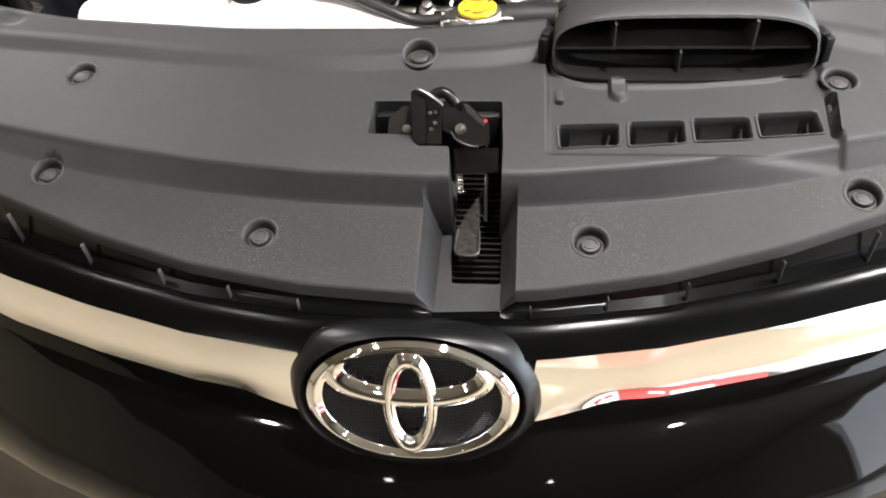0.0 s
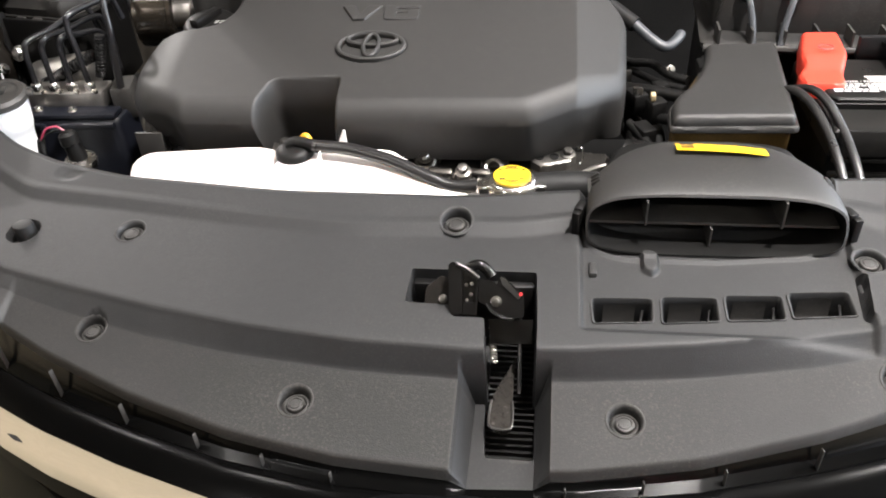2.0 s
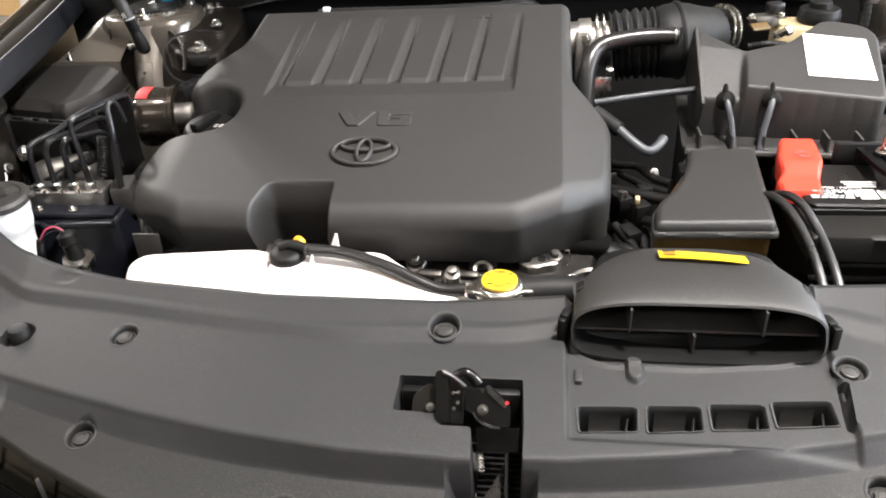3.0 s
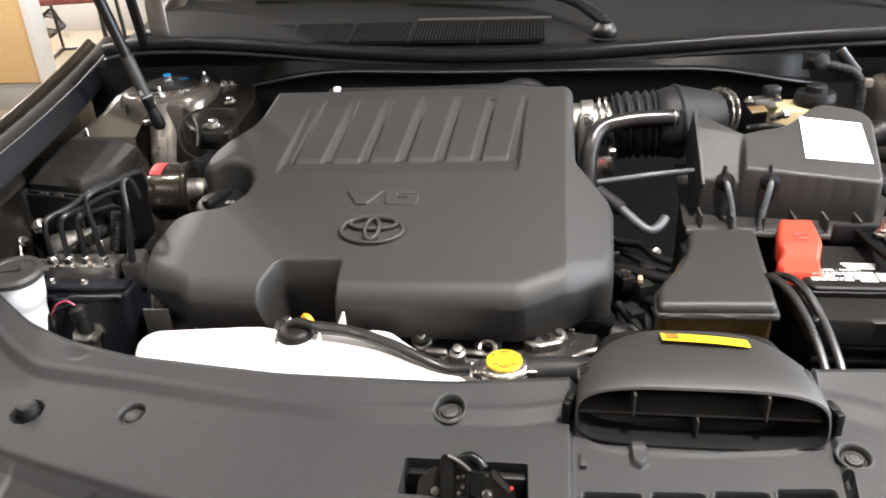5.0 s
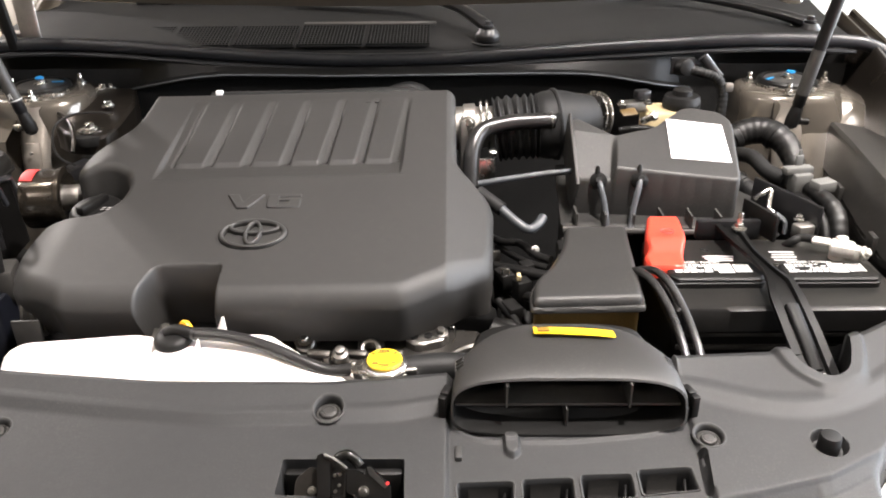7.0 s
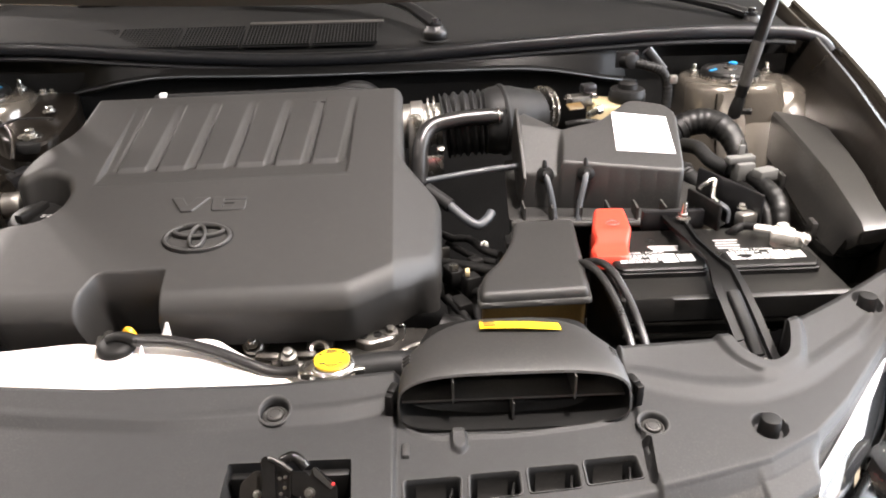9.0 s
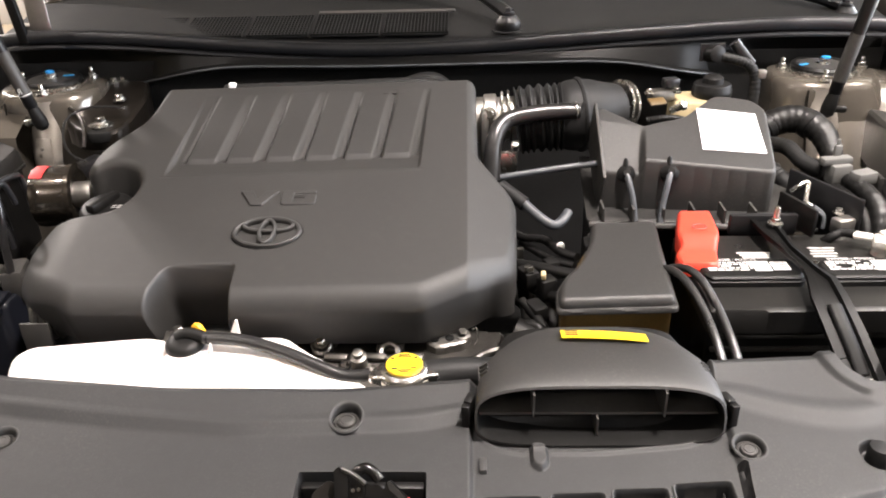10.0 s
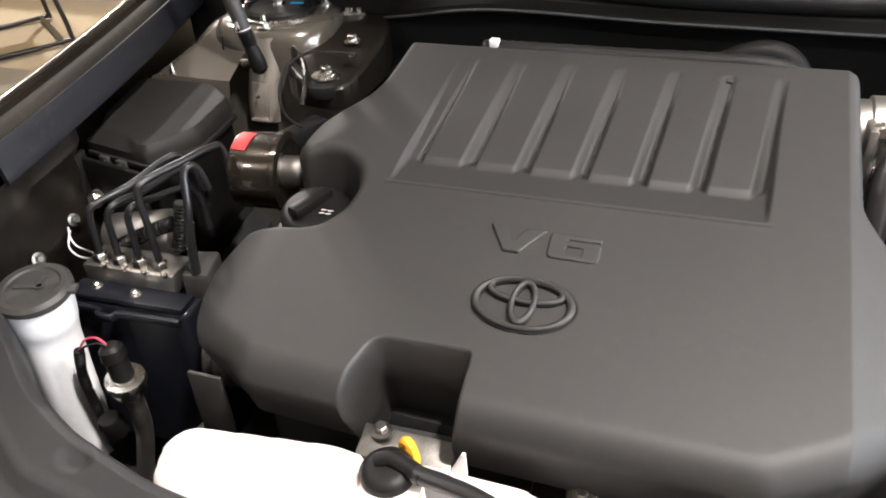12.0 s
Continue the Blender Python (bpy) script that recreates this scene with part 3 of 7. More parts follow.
def strut_tower(side, cx, cy):
    """A pressed tower: a flat plate round the mount, a squarish skirt and the pocket that carries the gas strut."""
    rings = []
    for a, b, z, power, dx, dy in ((0.050, 0.050, 0.947, 2.0, 0, 0), (0.066, 0.060, 0.945, 2.0, 0, 0), (0.082, 0.072, 0.944, 2.3, 0, 0), (0.088, 0.078, 0.940, 2.4, 0, 0), (0.092, 0.082, 0.930, 2.6, 0, 0), (0.098, 0.086, 0.900, 2.8, 0.006, 0.0), (0.115, 0.090, 0.860, 3.0, 0.018, 0.0), (0.140, 0.100, 0.800, 3.0, 0.030, 0.0), (0.16, 0.12, 0.60, 3.0, 0.04, 0.0)):
        rings.append([(side * (cx + dx) + x, cy + dy + y, z) for x, y in oval(a, b, 56, power)])
    t = link("strut_tower", loft(rings), BODY, car, "brown painted suspension strut tower", sharp=40)
    bx, by = (-0.636, 1.345) if side < 0 else (0.703, 1.345)
    rows = []
    for v in np.linspace(0, 1, 9):
        z = 0.936 - 0.115 * v
        y0 = by + 0.026 - 0.030 * smooth(0.0, 0.9, v)
        rows.append([(bx + 0.029 * math.sin(w) * (1 - 0.15 * v), y0 - 0.008 + 0.026 * (1 - math.cos(w)) * (1 - 0.5 * v), z) for w in np.linspace(-1.5, 1.5, 15)])
    link("strut_pocket", strip(rows), POCKET, t, "pressed pocket behind the gas strut, bright reflection put into its colour", sharp=50)
    link("pocket_tongue", join(rbox((bx + 0.002, by - 0.006, 0.852), (0.026, 0.004, 0.052), 0.0012, rx=-12), rbox((bx + 0.002, by - 0.0125, 0.826), (0.030, 0.012, 0.004), 0.001, rx=-20)), POCKET, t, "spot welded steel tongue")
    for dz in (0.0, 0.020):
        link("rivet", lathe([(0.0032, 0.0), (0.003, 0.0012), (0.0015, 0.002)], (bx + 0.002, by - 0.0085 - dz * 0.2, 0.842 + dz), (0, -0.97, 0.22), n=12), ZINCDARK, t)
    link("plate_seam", tube([(side * cx - 0.05, cy - 0.0805, 0.934), (side * cx - 0.05, cy - 0.085, 0.905), (side * cx - 0.05, cy - 0.090, 0.862)], 0.0016, n=6), BODYDARK, t)
    return t


strut_tower(-1, 0.648, 1.447)
strut_tower(1, 0.722, 1.447)

# firewall, cowl and windscreen
seal_x = [-0.86, -0.77, -0.70, -0.52, -0.30, -0.10, 0.10, 0.39, 0.635, 0.80, 0.86]
seal_z = [0.975, 1.008, 1.030, 1.026, 1.006, 0.994, 0.996, 1.014, 1.026, 1.022, 1.015]
link("firewall", strip([[(x, 1.50, z) for x in np.linspace(-0.85, 0.85, 9)] for z in (0.4, 0.7, 0.97)]), VOID, car)
edge_x = [-0.86, -0.62, -0.52, -0.46, -0.38, -0.30, -0.10, 0.20, 0.36, 0.42, 0.50, 0.60, 0.86]
edge_z = [0.93, 0.945, 0.945, 0.952, 0.972, 0.978, 0.973, 0.975, 0.975, 0.965, 0.948, 0.945, 0.94]
xs = np.linspace(-0.765, 0.85, 90)
lowz, topz = np.interp(xs, edge_x, edge_z), np.interp(xs, seal_x, seal_z)
lowz = np.convolve(np.pad(lowz, 3, "edge"), np.ones(7) / 7, "valid")
topz = np.convolve(np.pad(topz, 3, "edge"), np.ones(7) / 7, "valid")
def receding(x, y, z):
    """The cowl wall falls back beside the strut towers."""
    k = 1 + 0.055 * smooth(0.43, 0.56, abs(x - 0.03))
    return 0.076 + (x - 0.076) * k, 0.048 + (y - 0.048) * k, 1.33 + (z - 1.33) * k


cowl_parts = []
cowl_parts.append(link("cowl_front", strip([[receding(x, y, z + dz) for x, z in zip(xs, zs)] for y, zs, dz in ((1.43, lowz, -0.008), (1.422, lowz, -0.003), (1.422, lowz, 0.002), (1.432, lowz, 0.004), (1.440, (lowz + topz) / 2, -0.002), (1.448, topz, -0.012), (1.46, topz, -0.004))]), DARK, car, "black plastic cowl front"))
# paler tube added along the plastic edge, which catches the light
cowl_parts.append(link("cowl_lip", tube([receding(x, 1.4205, z) for x, z in zip(xs[::3], lowz[::3])], 0.0022, n=8, per=3), PIPE, car, "thin edge of the cowl, its light line put into a paler colour"))
cowl_parts.append(link("cowl_seal", tube([(x, 1.452, z) for x, z in zip(xs[::4], topz[::4])] + [(0.866, 1.450, 1.010), (0.884, 1.444, 1.000), (0.896, 1.436, 0.985)], 0.0102, n=14, per=3, flat=1.15), COWLSEAL, car, "grey-black rubber bonnet seal"))
cowl_parts.append(link("cowl_seal_lip", tube([(x, 1.443, z - 0.016) for x, z in zip(xs[::4], topz[::4])], 0.004, n=8, per=3), SEAL, car))
cowl = link("cowl", strip([[(x, 1.455 + v * 0.30, z - 0.006 + v * 0.062 - 0.006 * math.sin(v * 3.1)) for x, z in zip(xs, np.maximum(topz, 0.998) * (1 - v) + 1.003 * v)] for v in np.linspace(0, 1, 12)]), COWLM, car, "matt black plastic cowl panel")


def cowl_grille(x0, x1, cols):
    bars = []
    for k in range(cols + 1):
        x = x0 + (x1 - x0) * k / cols
        bars.append(rbox((x, 1.548, 1.0195), (0.0019, 0.088, 0.003), 0, rx=11))
    for k in range(10):
        y = 1.506 + k * 0.0094
        bars.append(rbox(((x0 + x1) / 2, y, 1.0195 + (y - 1.548) * 0.2), (x1 - x0, 0.0024, 0.003), 0))
    return join(*bars)


for x0, x1 in ((-0.55, -0.43), (-0.42, -0.31), (-0.30, -0.188), (-0.18, -0.058), (-0.05, 0.068)):
    # dark plate in place of the shaded depth below the mesh
    link("vent_well", rbox(((x0 + x1) / 2, 1.548, 1.0165), (x1 - x0, 0.09, 0.002), 0, rx=11), VOID, cowl)
    link("vent_mesh", cowl_grille(x0, x1, int((x1 - x0) / 0.0062)), COWLM, cowl, "fine plastic intake mesh")
link("vent_rim", rbox((-0.05, 1.60, 1.031), (0.26, 0.012, 0.004), 0.0015, rx=11), BOX, cowl)
gl = [[(x, 1.755 + v * 0.6, 1.058 + v * 0.42 - 0.10 * (x / 0.75) ** 2 * 0.3) for x in np.linspace(-0.78, 0.78, 17)] for v in np.linspace(0, 1, 7)]
gl2 = [[(x, y + 0.003, z - 0.005) for x, y, z in r] for r in gl]
ws = link("windscreen", join(strip(gl), strip(gl2)), GLASS, car, "tinted laminated windscreen glass")
ws.visible_shadow = False
link("dashboard", strip([[(x, 1.78, 1.0) for x in (-0.8, 0.8)], [(x, 2.05, 1.05) for x in (-0.8, 0.8)], [(x, 2.35, 1.0) for x in (-0.8, 0.8)], [(x, 2.5, 0.7) for x in (-0.8, 0.8)]]), DARK, car, "dark dashboard top")
# black sheet added to close the dark bottom of the bay
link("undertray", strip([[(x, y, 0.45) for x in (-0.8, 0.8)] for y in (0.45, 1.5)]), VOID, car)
link("bonnet", strip([[(x, 1.50 - 0.36 * v - 0.06 * (1 - (x / 0.8) ** 2) * v, 1.03 + 0.92 * v + 0.03 * (x / 0.8) ** 2) for x in np.linspace(-0.80, 0.80, 17)] for v in np.linspace(0.06, 1, 12)]), LINER, car, "open bonnet, painted underside")


hinge = link("bonnet_hinge", join(rbox((-0.668, 1.492, 1.070), (0.036, 0.006, 0.100), 0.003, rz=8), rbox((-0.690, 1.505, 1.036), (0.05, 0.03, 0.008), 0.002)), ALLOY, car, "grey steel bonnet hinge")
link("hinge_arm", rbox((-0.705, 1.480, 1.090), (0.018, 0.012, 0.16), 0.003, ry=-6), DARK, hinge)


link("bonnet_skin", strip([[(x, 1.53 - 0.36 * v - 0.06 * (1 - (x / 0.8) ** 2) * v, 1.045 + 0.92 * v + 0.03 * (x / 0.8) ** 2) for x in np.linspace(-0.80, 0.80, 17)] for v in np.linspace(0.06, 1, 12)]), PAINT, car, "brown metallic outer bonnet skin")

# the whole cowl stands a little behind the drawn line
FAR = Matrix.Translation((0.076, 0.048, 1.33)) @ Matrix.Scale(1.0235, 4) @ Matrix.Translation((-0.076, -0.048, -1.33))
for q in cowl_parts + [cowl] + list(cowl.children):
    q.data.transform(FAR)

# the cabin and tail behind the engine bay
CX = 0.033


def body_ring(y, w, belt):
    half = [(0.0, 0.24), (0.80 * w, 0.24), (0.97 * w, 0.30), (w, 0.55), (0.985 * w, 0.78), (0.955 * w, belt - 0.04), (0.90 * w, belt), (0.0, belt)]
    return [(CX + x, y, z) for x, z in half] + [(CX - x, y, z) for x, z in half[-2:0:-1]]


link("rear_body", loft([body_ring(*q) for q in ((1.73, 0.955, 0.965), (2.2, 0.965, 0.97), (3.2, 0.965, 0.98), (4.2, 0.955, 1.00), (4.9, 0.90, 1.03), (5.15, 0.80, 0.98))]), PAINT, car, "brown metallic doors and tail", sharp=50)
link("roof", join(*[strip([[(CX + x, y, z - 0.06 * (x / 0.6) ** 2 - dz) for x in np.linspace(-0.60, 0.60, 13)] for y, z in ((2.36, 1.475), (2.7, 1.51), (3.2, 1.52), (3.7, 1.49), (3.95, 1.45))]) for dz in (0.0, 0.03)]), PAINT, car, "brown metallic roof")
for s in (-1, 1):
    for pts in ([(CX + s * 0.80, 1.74, 1.02), (CX + s * 0.71, 2.08, 1.27), (CX + s * 0.61, 2.40, 1.42)], [(CX + s * 0.86, 3.05, 0.98), (CX + s * 0.76, 3.08, 1.25), (CX + s * 0.61, 3.12, 1.45)], [(CX + s * 0.85, 4.55, 1.0), (CX + s * 0.72, 4.25, 1.25), (CX + s * 0.60, 3.92, 1.40)]):
        link("pillar", tube(pts, 0.032, n=10, flat=0.7), PAINT, car)
    for y in (1.36, 4.12):
        wheel = link("wheel", lathe([(0.20, -0.10), (0.315, -0.105), (0.335, -0.08), (0.337, 0.08), (0.315, 0.105), (0.21, 0.10)], (CX + s * 0.79, y, 0.337), (1, 0, 0), n=36), RUBBER, car, "black road tyre")
        link("rim", lathe([(0.205, 0.04), (0.205, 0.10), (0.19, 0.10), (0.17, 0.07), (0.07, 0.06), (0.05, 0.085), (0.0, 0.085)], (CX + s * 0.79, y, 0.337), (s, 0, 0), n=36), ALLOY, wheel, "grey alloy rim")
rg = link("rear_window", strip([[(CX + x, 3.95 + 0.62 * v, 1.43 - 0.42 * v - 0.05 * (x / 0.6) ** 2) for x in np.linspace(-0.58 - 0.12 * v, 0.58 + 0.12 * v, 9)] for v in np.linspace(0, 1, 4)]), GLASS, car, "dark rear window glass")
rg.visible_shadow = False


def wiper(pts, blade, pivot):
    w = thing("windscreen_wiper", "black windscreen wiper with a bolted pivot arm", "wiper", pivot, "windscreen wipers")
    link("arm", tube(pts, [0.0165, 0.013, 0.010, 0.009], n=10, flat=0.7), STRUTM, w)
    link("blade", tube(blade, 0.007, n=8, flat=0.8), RUBBER, w)
    link("pivot_boss", lathe([(0.0225, -0.020), (0.0235, -0.012), (0.0215, -0.006), (0.0175, -0.002), (0.015, 0.003), (0.008, 0.005)], pivot), STRUTM, w)
    # flat black ring in place of the shaded hole round the pivot
    link("pivot_hole", lathe([(0.030, -0.0245), (0.030, -0.0225), (0.026, -0.0228)], pivot), VOID, w)
    hexbolt(w, (pivot[0], pivot[1], pivot[2] + 0.007), 0.009, name="nut", material=SATIN)
    for q in w.children:
        q.data.transform(FAR)
    return w


wiper([(0.178, 1.538, 1.034), (0.158, 1.556, 1.046), (0.122, 1.590, 1.062), (0.060, 1.635, 1.071), (-0.02, 1.662, 1.072), (-0.2, 1.69, 1.071)], [(0.05, 1.70, 1.062), (-0.25, 1.725, 1.063), (-0.55, 1.72, 1.055)], (0.178, 1.535, 1.030))
wiper([(0.78, 1.56, 1.035), (0.74, 1.58, 1.045), (0.66, 1.63, 1.058), (0.56, 1.68, 1.066), (0.42, 1.72, 1.068)], [(0.60, 1.70, 1.064), (0.3, 1.74, 1.067), (0.05, 1.755, 1.067)], (0.79, 1.555, 1.03))

# ---- radiator cover ----
AX = [0, 0.1, 0.2, 0.3, 0.4, 0.47, 0.53, 0.58, 0.645, 0.70, 0.75]
Y3 = [0.529, 0.533, 0.544, 0.561, 0.583, 0.600, 0.630, 0.672, 0.739, 0.795, 0.85]
Y2 = [0.518, 0.5205, 0.529, 0.543, 0.566, 0.586, 0.615, 0.660, 0.727, 0.783, 0.838]
Y1 = [0.434, 0.440, 0.457, 0.486, 0.524, 0.557, 0.590, 0.640, 0.710, 0.768, 0.825]
Y0 = [0.420, 0.425, 0.443, 0.472, 0.508, 0.540, 0.575, 0.625, 0.697, 0.757, 0.815]
BX = [-0.75, -0.637, -0.553, -0.484, -0.394, -0.21, -0.02, 0.1, 0.37, 0.5, 0.56, 0.638, 0.72, 0.75]
Y6 = [0.945, 0.853, 0.794, 0.764, 0.742, 0.724, 0.722, 0.735, 0.762, 0.769, 0.788, 0.830, 0.881, 0.90]
SX = [-0.75, -0.637, -0.56, -0.50, -0.39, -0.26, -0.13, 0.05, 0.12, 0.33, 0.365, 0.40, 0.437, 0.48, 0.515, 0.55, 0.605, 0.653, 0.72, 0.75]
Y4 = [0.90, 0.80, 0.735, 0.700, 0.688, 0.670, 0.657, 0.664, 0.680, 0.700, 0.695, 0.680, 0.668, 0.664, 0.673, 0.686, 0.722, 0.756, 0.815, 0.85]


def eased(x, kx, ky):
    """Values of a smoothed polyline at x."""
    dense = np.linspace(min(kx) - 0.1, max(kx) + 0.1, 600)
    v = np.interp(dense, kx, ky)
    w = 21
    v = np.convolve(np.pad(v, w // 2, "edge"), np.hanning(w + 2)[1:-1] / np.hanning(w + 2).sum(), "valid")
    return np.interp(x, dense, v)


def deck(x, y):
    return 0.797 + 0.13 * (y - 0.577) + 0 * x


def knots(x):
    """The lines along which the cover bends, front to back, and their heights."""
    a = np.abs(x)
    side = smooth(0.452, 0.459, a)
    y0, y1, y2, y3 = (np.interp(a, AX, k) for k in (Y0, Y1, Y2, Y3))
    q = smooth(0.512, 0.535, a)
    y0, y1, y2 = y0 * (1 - q) + (y3 - 0.014) * q, y1 * (1 - q) + (y3 - 0.010) * q, y2 * (1 - q) + (y3 - 0.005) * q
    y4, y6 = eased(x, SX, Y4), eased(x, BX, Y6)
    y4 = np.clip(y4, y3 + 0.015, y6 - 0.042)
    zl = 0.7445 + 0.14 * x * x
    z2 = (0.762 + 0.11 * x * x) * (1 - side) + (deck(x, y2) - 0.010) * side
    zl = zl * (1 - side) + (deck(x, y1) - 0.014 - 0.020 * q) * side
    z3, z4 = deck(x, y3), deck(x, y4)
    bump = 0.010
    wide = 1 + 0.5 * smooth(0.30, 0.40, x) * smooth(0.70, 0.60, x)
    zf = 0.728 - 0.04 * x * x
    k = [y0, y0 + 0.010, y1 - 0.001, y1, y1 + 0.002, y2 - 0.001, y2 + 0.0005, y3 - 0.0012, y3 + 0.0005, y3 + 0.004, y4 - 0.004, y4 + 0.004 * wide, y4 + 0.016 * wide, y4 + 0.026 * wide, y6 - 0.012, y6 - 0.003, y6]
    h = [zf, zf + 0.25 * (zl - 0.012 - zf), zl - 0.012, zl - 0.002, zl + 0.0004, z2 - 0.0003, z2 + 0.001, z3 - 0.004, z3 - 0.0008, z3 + 0.0004, z4, z4 + 0.0012, z4 + bump - 0.001, z4 + bump, deck(x, y6) + bump - 0.001, deck(x, y6) + bump - 0.004, deck(x, y6) + bump - 0.010]
    return k, h


def cover_height(x, y):
    k, h = knots(x)
    z = h[0] + 0 * x
    for (ya, yb), (za, zb) in zip(zip(k, k[1:]), zip(h, h[1:])):
        z = np.where(y >= ya, za + (zb - za) * np.clip((y - ya) / np.maximum(yb - ya, 1e-6), 0, 1), z)
    return z


slots = [rounded(q, 0.004) for q in (
    [(0.116, 0.567), (0.167, 0.571), (0.169, 0.598), (0.114, 0.596)], [(0.176, 0.570), (0.225, 0.575), (0.226, 0.602), (0.177, 0.600)],
    [(0.233, 0.576), (0.282, 0.580), (0.283, 0.607), (0.233, 0.605)], [(0.289, 0.582), (0.343, 0.588), (0.342, 0.615), (0.289, 0.611)])]
latch_hole = rounded([(0.0665, 0.466), (0.066, 0.571), (0.064, 0.620), (-0.055, 0.620), (-0.056, 0.578), (-0.014, 0.577), (-0.010, 0.563), (0.0185, 0.563), (0.0245, 0.466)], 0.003)
hook = rounded([(0.486, 0.90), (0.482, 0.765), (0.489, 0.737), (0.514, 0.717), (0.541, 0.730), (0.558, 0.772), (0.568, 0.90)], 0.014)
CLIPS = [(-0.143, 0.488, 0.0125), (0.141, 0.487, 0.0125), (-0.358, 0.548, 0.0115), (-0.018, 0.681, 0.0135), (-0.358, 0.659, 0.0125), (0.368, 0.650, 0.0125), (0.368, 0.535, 0.0125)]
POSTS = [(-0.477, 0.654, 0.015), (0.484, 0.640, 0.015), (0.672, 0.818, 0.015)]
groove = rounded([(0.347, 0.583), (0.355, 0.580), (0.362, 0.634), (0.352, 0.634)], 0.003)
crisp = [(groove, 0.012)] + [(s, 0.045) for s in slots] + [(latch_hole, 0.085), (hook, 0.05)]


def build_cover():
    u = np.linspace(-0.742, 0.742, 900)
    for line in (-0.002, 0.012, 0.022, 0.062, 0.068, 0.080):
        u[np.abs(u - line).argmin()] = line
    k, h = knots(u)
    rows = []
    for (ya, yb), n in zip(zip(k, k[1:]), (3, 3, 1, 1, 46, 1, 6, 1, 2, 84, 2, 6, 2, 26, 3, 2)):
        rows += [ya + (yb - ya) * t / n for t in range(n)]
    y = np.stack(rows + [k[-1]], 1)
    nx, ny = y.shape
    x = np.repeat(u[:, None], ny, 1)
    z = cover_height(x, y)
    # sunken lane for the bonnet lock in the front lip
    lane = np.minimum(np.clip((x + 0.002) / 0.014, 0, 1), np.clip((0.080 - x) / 0.013, 0, 1))
    z = np.where(y < 0.526, z + (np.minimum(z, 0.722) - z) * lane, z)
    # tray with the four slots, walled at its near end and along the scoop
    z = z - 0.006 * smooth(0.1035, 0.1075, x) * smooth(0.358, 0.352, x) * smooth(0.553, 0.562, y)
    pan = rounded([(0.108, 0.80), (0.110, 0.690), (0.119, 0.660), (0.145, 0.650), (0.23, 0.6505), (0.315, 0.660), (0.348, 0.676), (0.357, 0.80)], 0.012)
    d, _, _ = distance(x, y, pan)
    z = z - 0.0040 * smooth(-0.001, 0.0025, d) + 0.0022 * smooth(0.004, 0.0, np.abs(d + 0.003))
    nub = rounded([(0.162, 0.660), (0.162, 0.632), (0.1695, 0.625), (0.178, 0.632), (0.178, 0.660)], 0.006)
    d, _, _ = distance(x, y, nub)
    z = z + 0.0065 * smooth(-0.001, 0.002, d)
    for cx, cy, r in CLIPS:
        q = np.hypot(x - cx, y - cy)
        floor_ = float(cover_height(np.array(cx), np.array(cy - 0.006))) + 0.1 * (y - cy) - 0.0065
        k_ = smooth(r + 0.0030, r + 0.0014, q)
        z = np.where(k_ > 0, z * (1 - k_) + np.minimum(floor_, z) * k_, z)
    for cx, cy, r in POSTS:
        q = np.hypot(x - cx, y - cy)
        z = z - 0.012 * smooth(r + 0.0028, r, q)
    q = np.hypot((x + 0.4615) / 1.5, y - 0.739)
    z = z - 0.0035 * smooth(0.014, 0.004, q)
    d, _, _ = distance(x, y, hook)
    z = z + 0.006 * smooth(-0.019, -0.011, d)
    for poly, depth in crisp:
        d, qx, qy = distance(x, y, poly)
        near = np.abs(d) < 0.0013
        x, y = np.where(near, qx, x), np.where(near, qy, y)
        z = np.where(d >= 0.0013, z - depth, z)
    verts = np.stack([x, y, z], -1).reshape(-1, 3)
    i, j = np.meshgrid(np.arange(nx - 1), np.arange(ny - 1), indexing="ij")
    f = np.stack([i * ny + j, (i + 1) * ny + j, (i + 1) * ny + j + 1, i * ny + j + 1], -1).reshape(-1, 4)
    # the open wells have no floor of their own
    return verts, f


rc = thing("radiator_cover", "grained black plastic radiator cover with dusty front lip", "radiator cover", (0, 0.58, 0.70))
cv, cf = build_cover()
mid = cv[cf].mean(1)
a = np.abs(mid[:, 0])
in_lip = (mid[:, 1] < np.interp(a, AX, Y2) - 0.001) & (mid[:, 1] > np.interp(a, AX, Y1) - 0.002) & (a < 0.452) & ~((mid[:, 0] > 0.0) & (mid[:, 0] < 0.079))
panel = link("panel", (cv, cf), PANEL, rc, "grained black plastic", sharp=50)
panel.data.materials.append(LIP)
panel.data.materials.append(LEDGE)
in_front = mid[:, 1] < np.interp(a, AX, Y1) - 0.0006
panel.data.polygons.foreach_set("material_index", (in_lip & ~in_front).astype(np.int32) + 2 * in_front.astype(np.int32))
back = np.linspace(-0.74, 0.74, 60)
link("rear_flange", strip([[(x, y - 0.001, deck(x, y) - 0.002) for x, y in zip(back, eased(back, BX, Y6))], [(x, y + 0.002, deck(x, y) - 0.05) for x, y in zip(back, eased(back, BX, Y6))]]), PANEL, rc)
link("front_flange", strip([[(x, y, 0.728 - 0.04 * x * x) for x, y in zip(back, np.interp(np.abs(back), AX, Y0))], [(x, y + 0.004, 0.695 - 0.04 * x * x) for x, y in zip(back, np.interp(np.abs(back), AX, Y0))]]), DARK, rc)
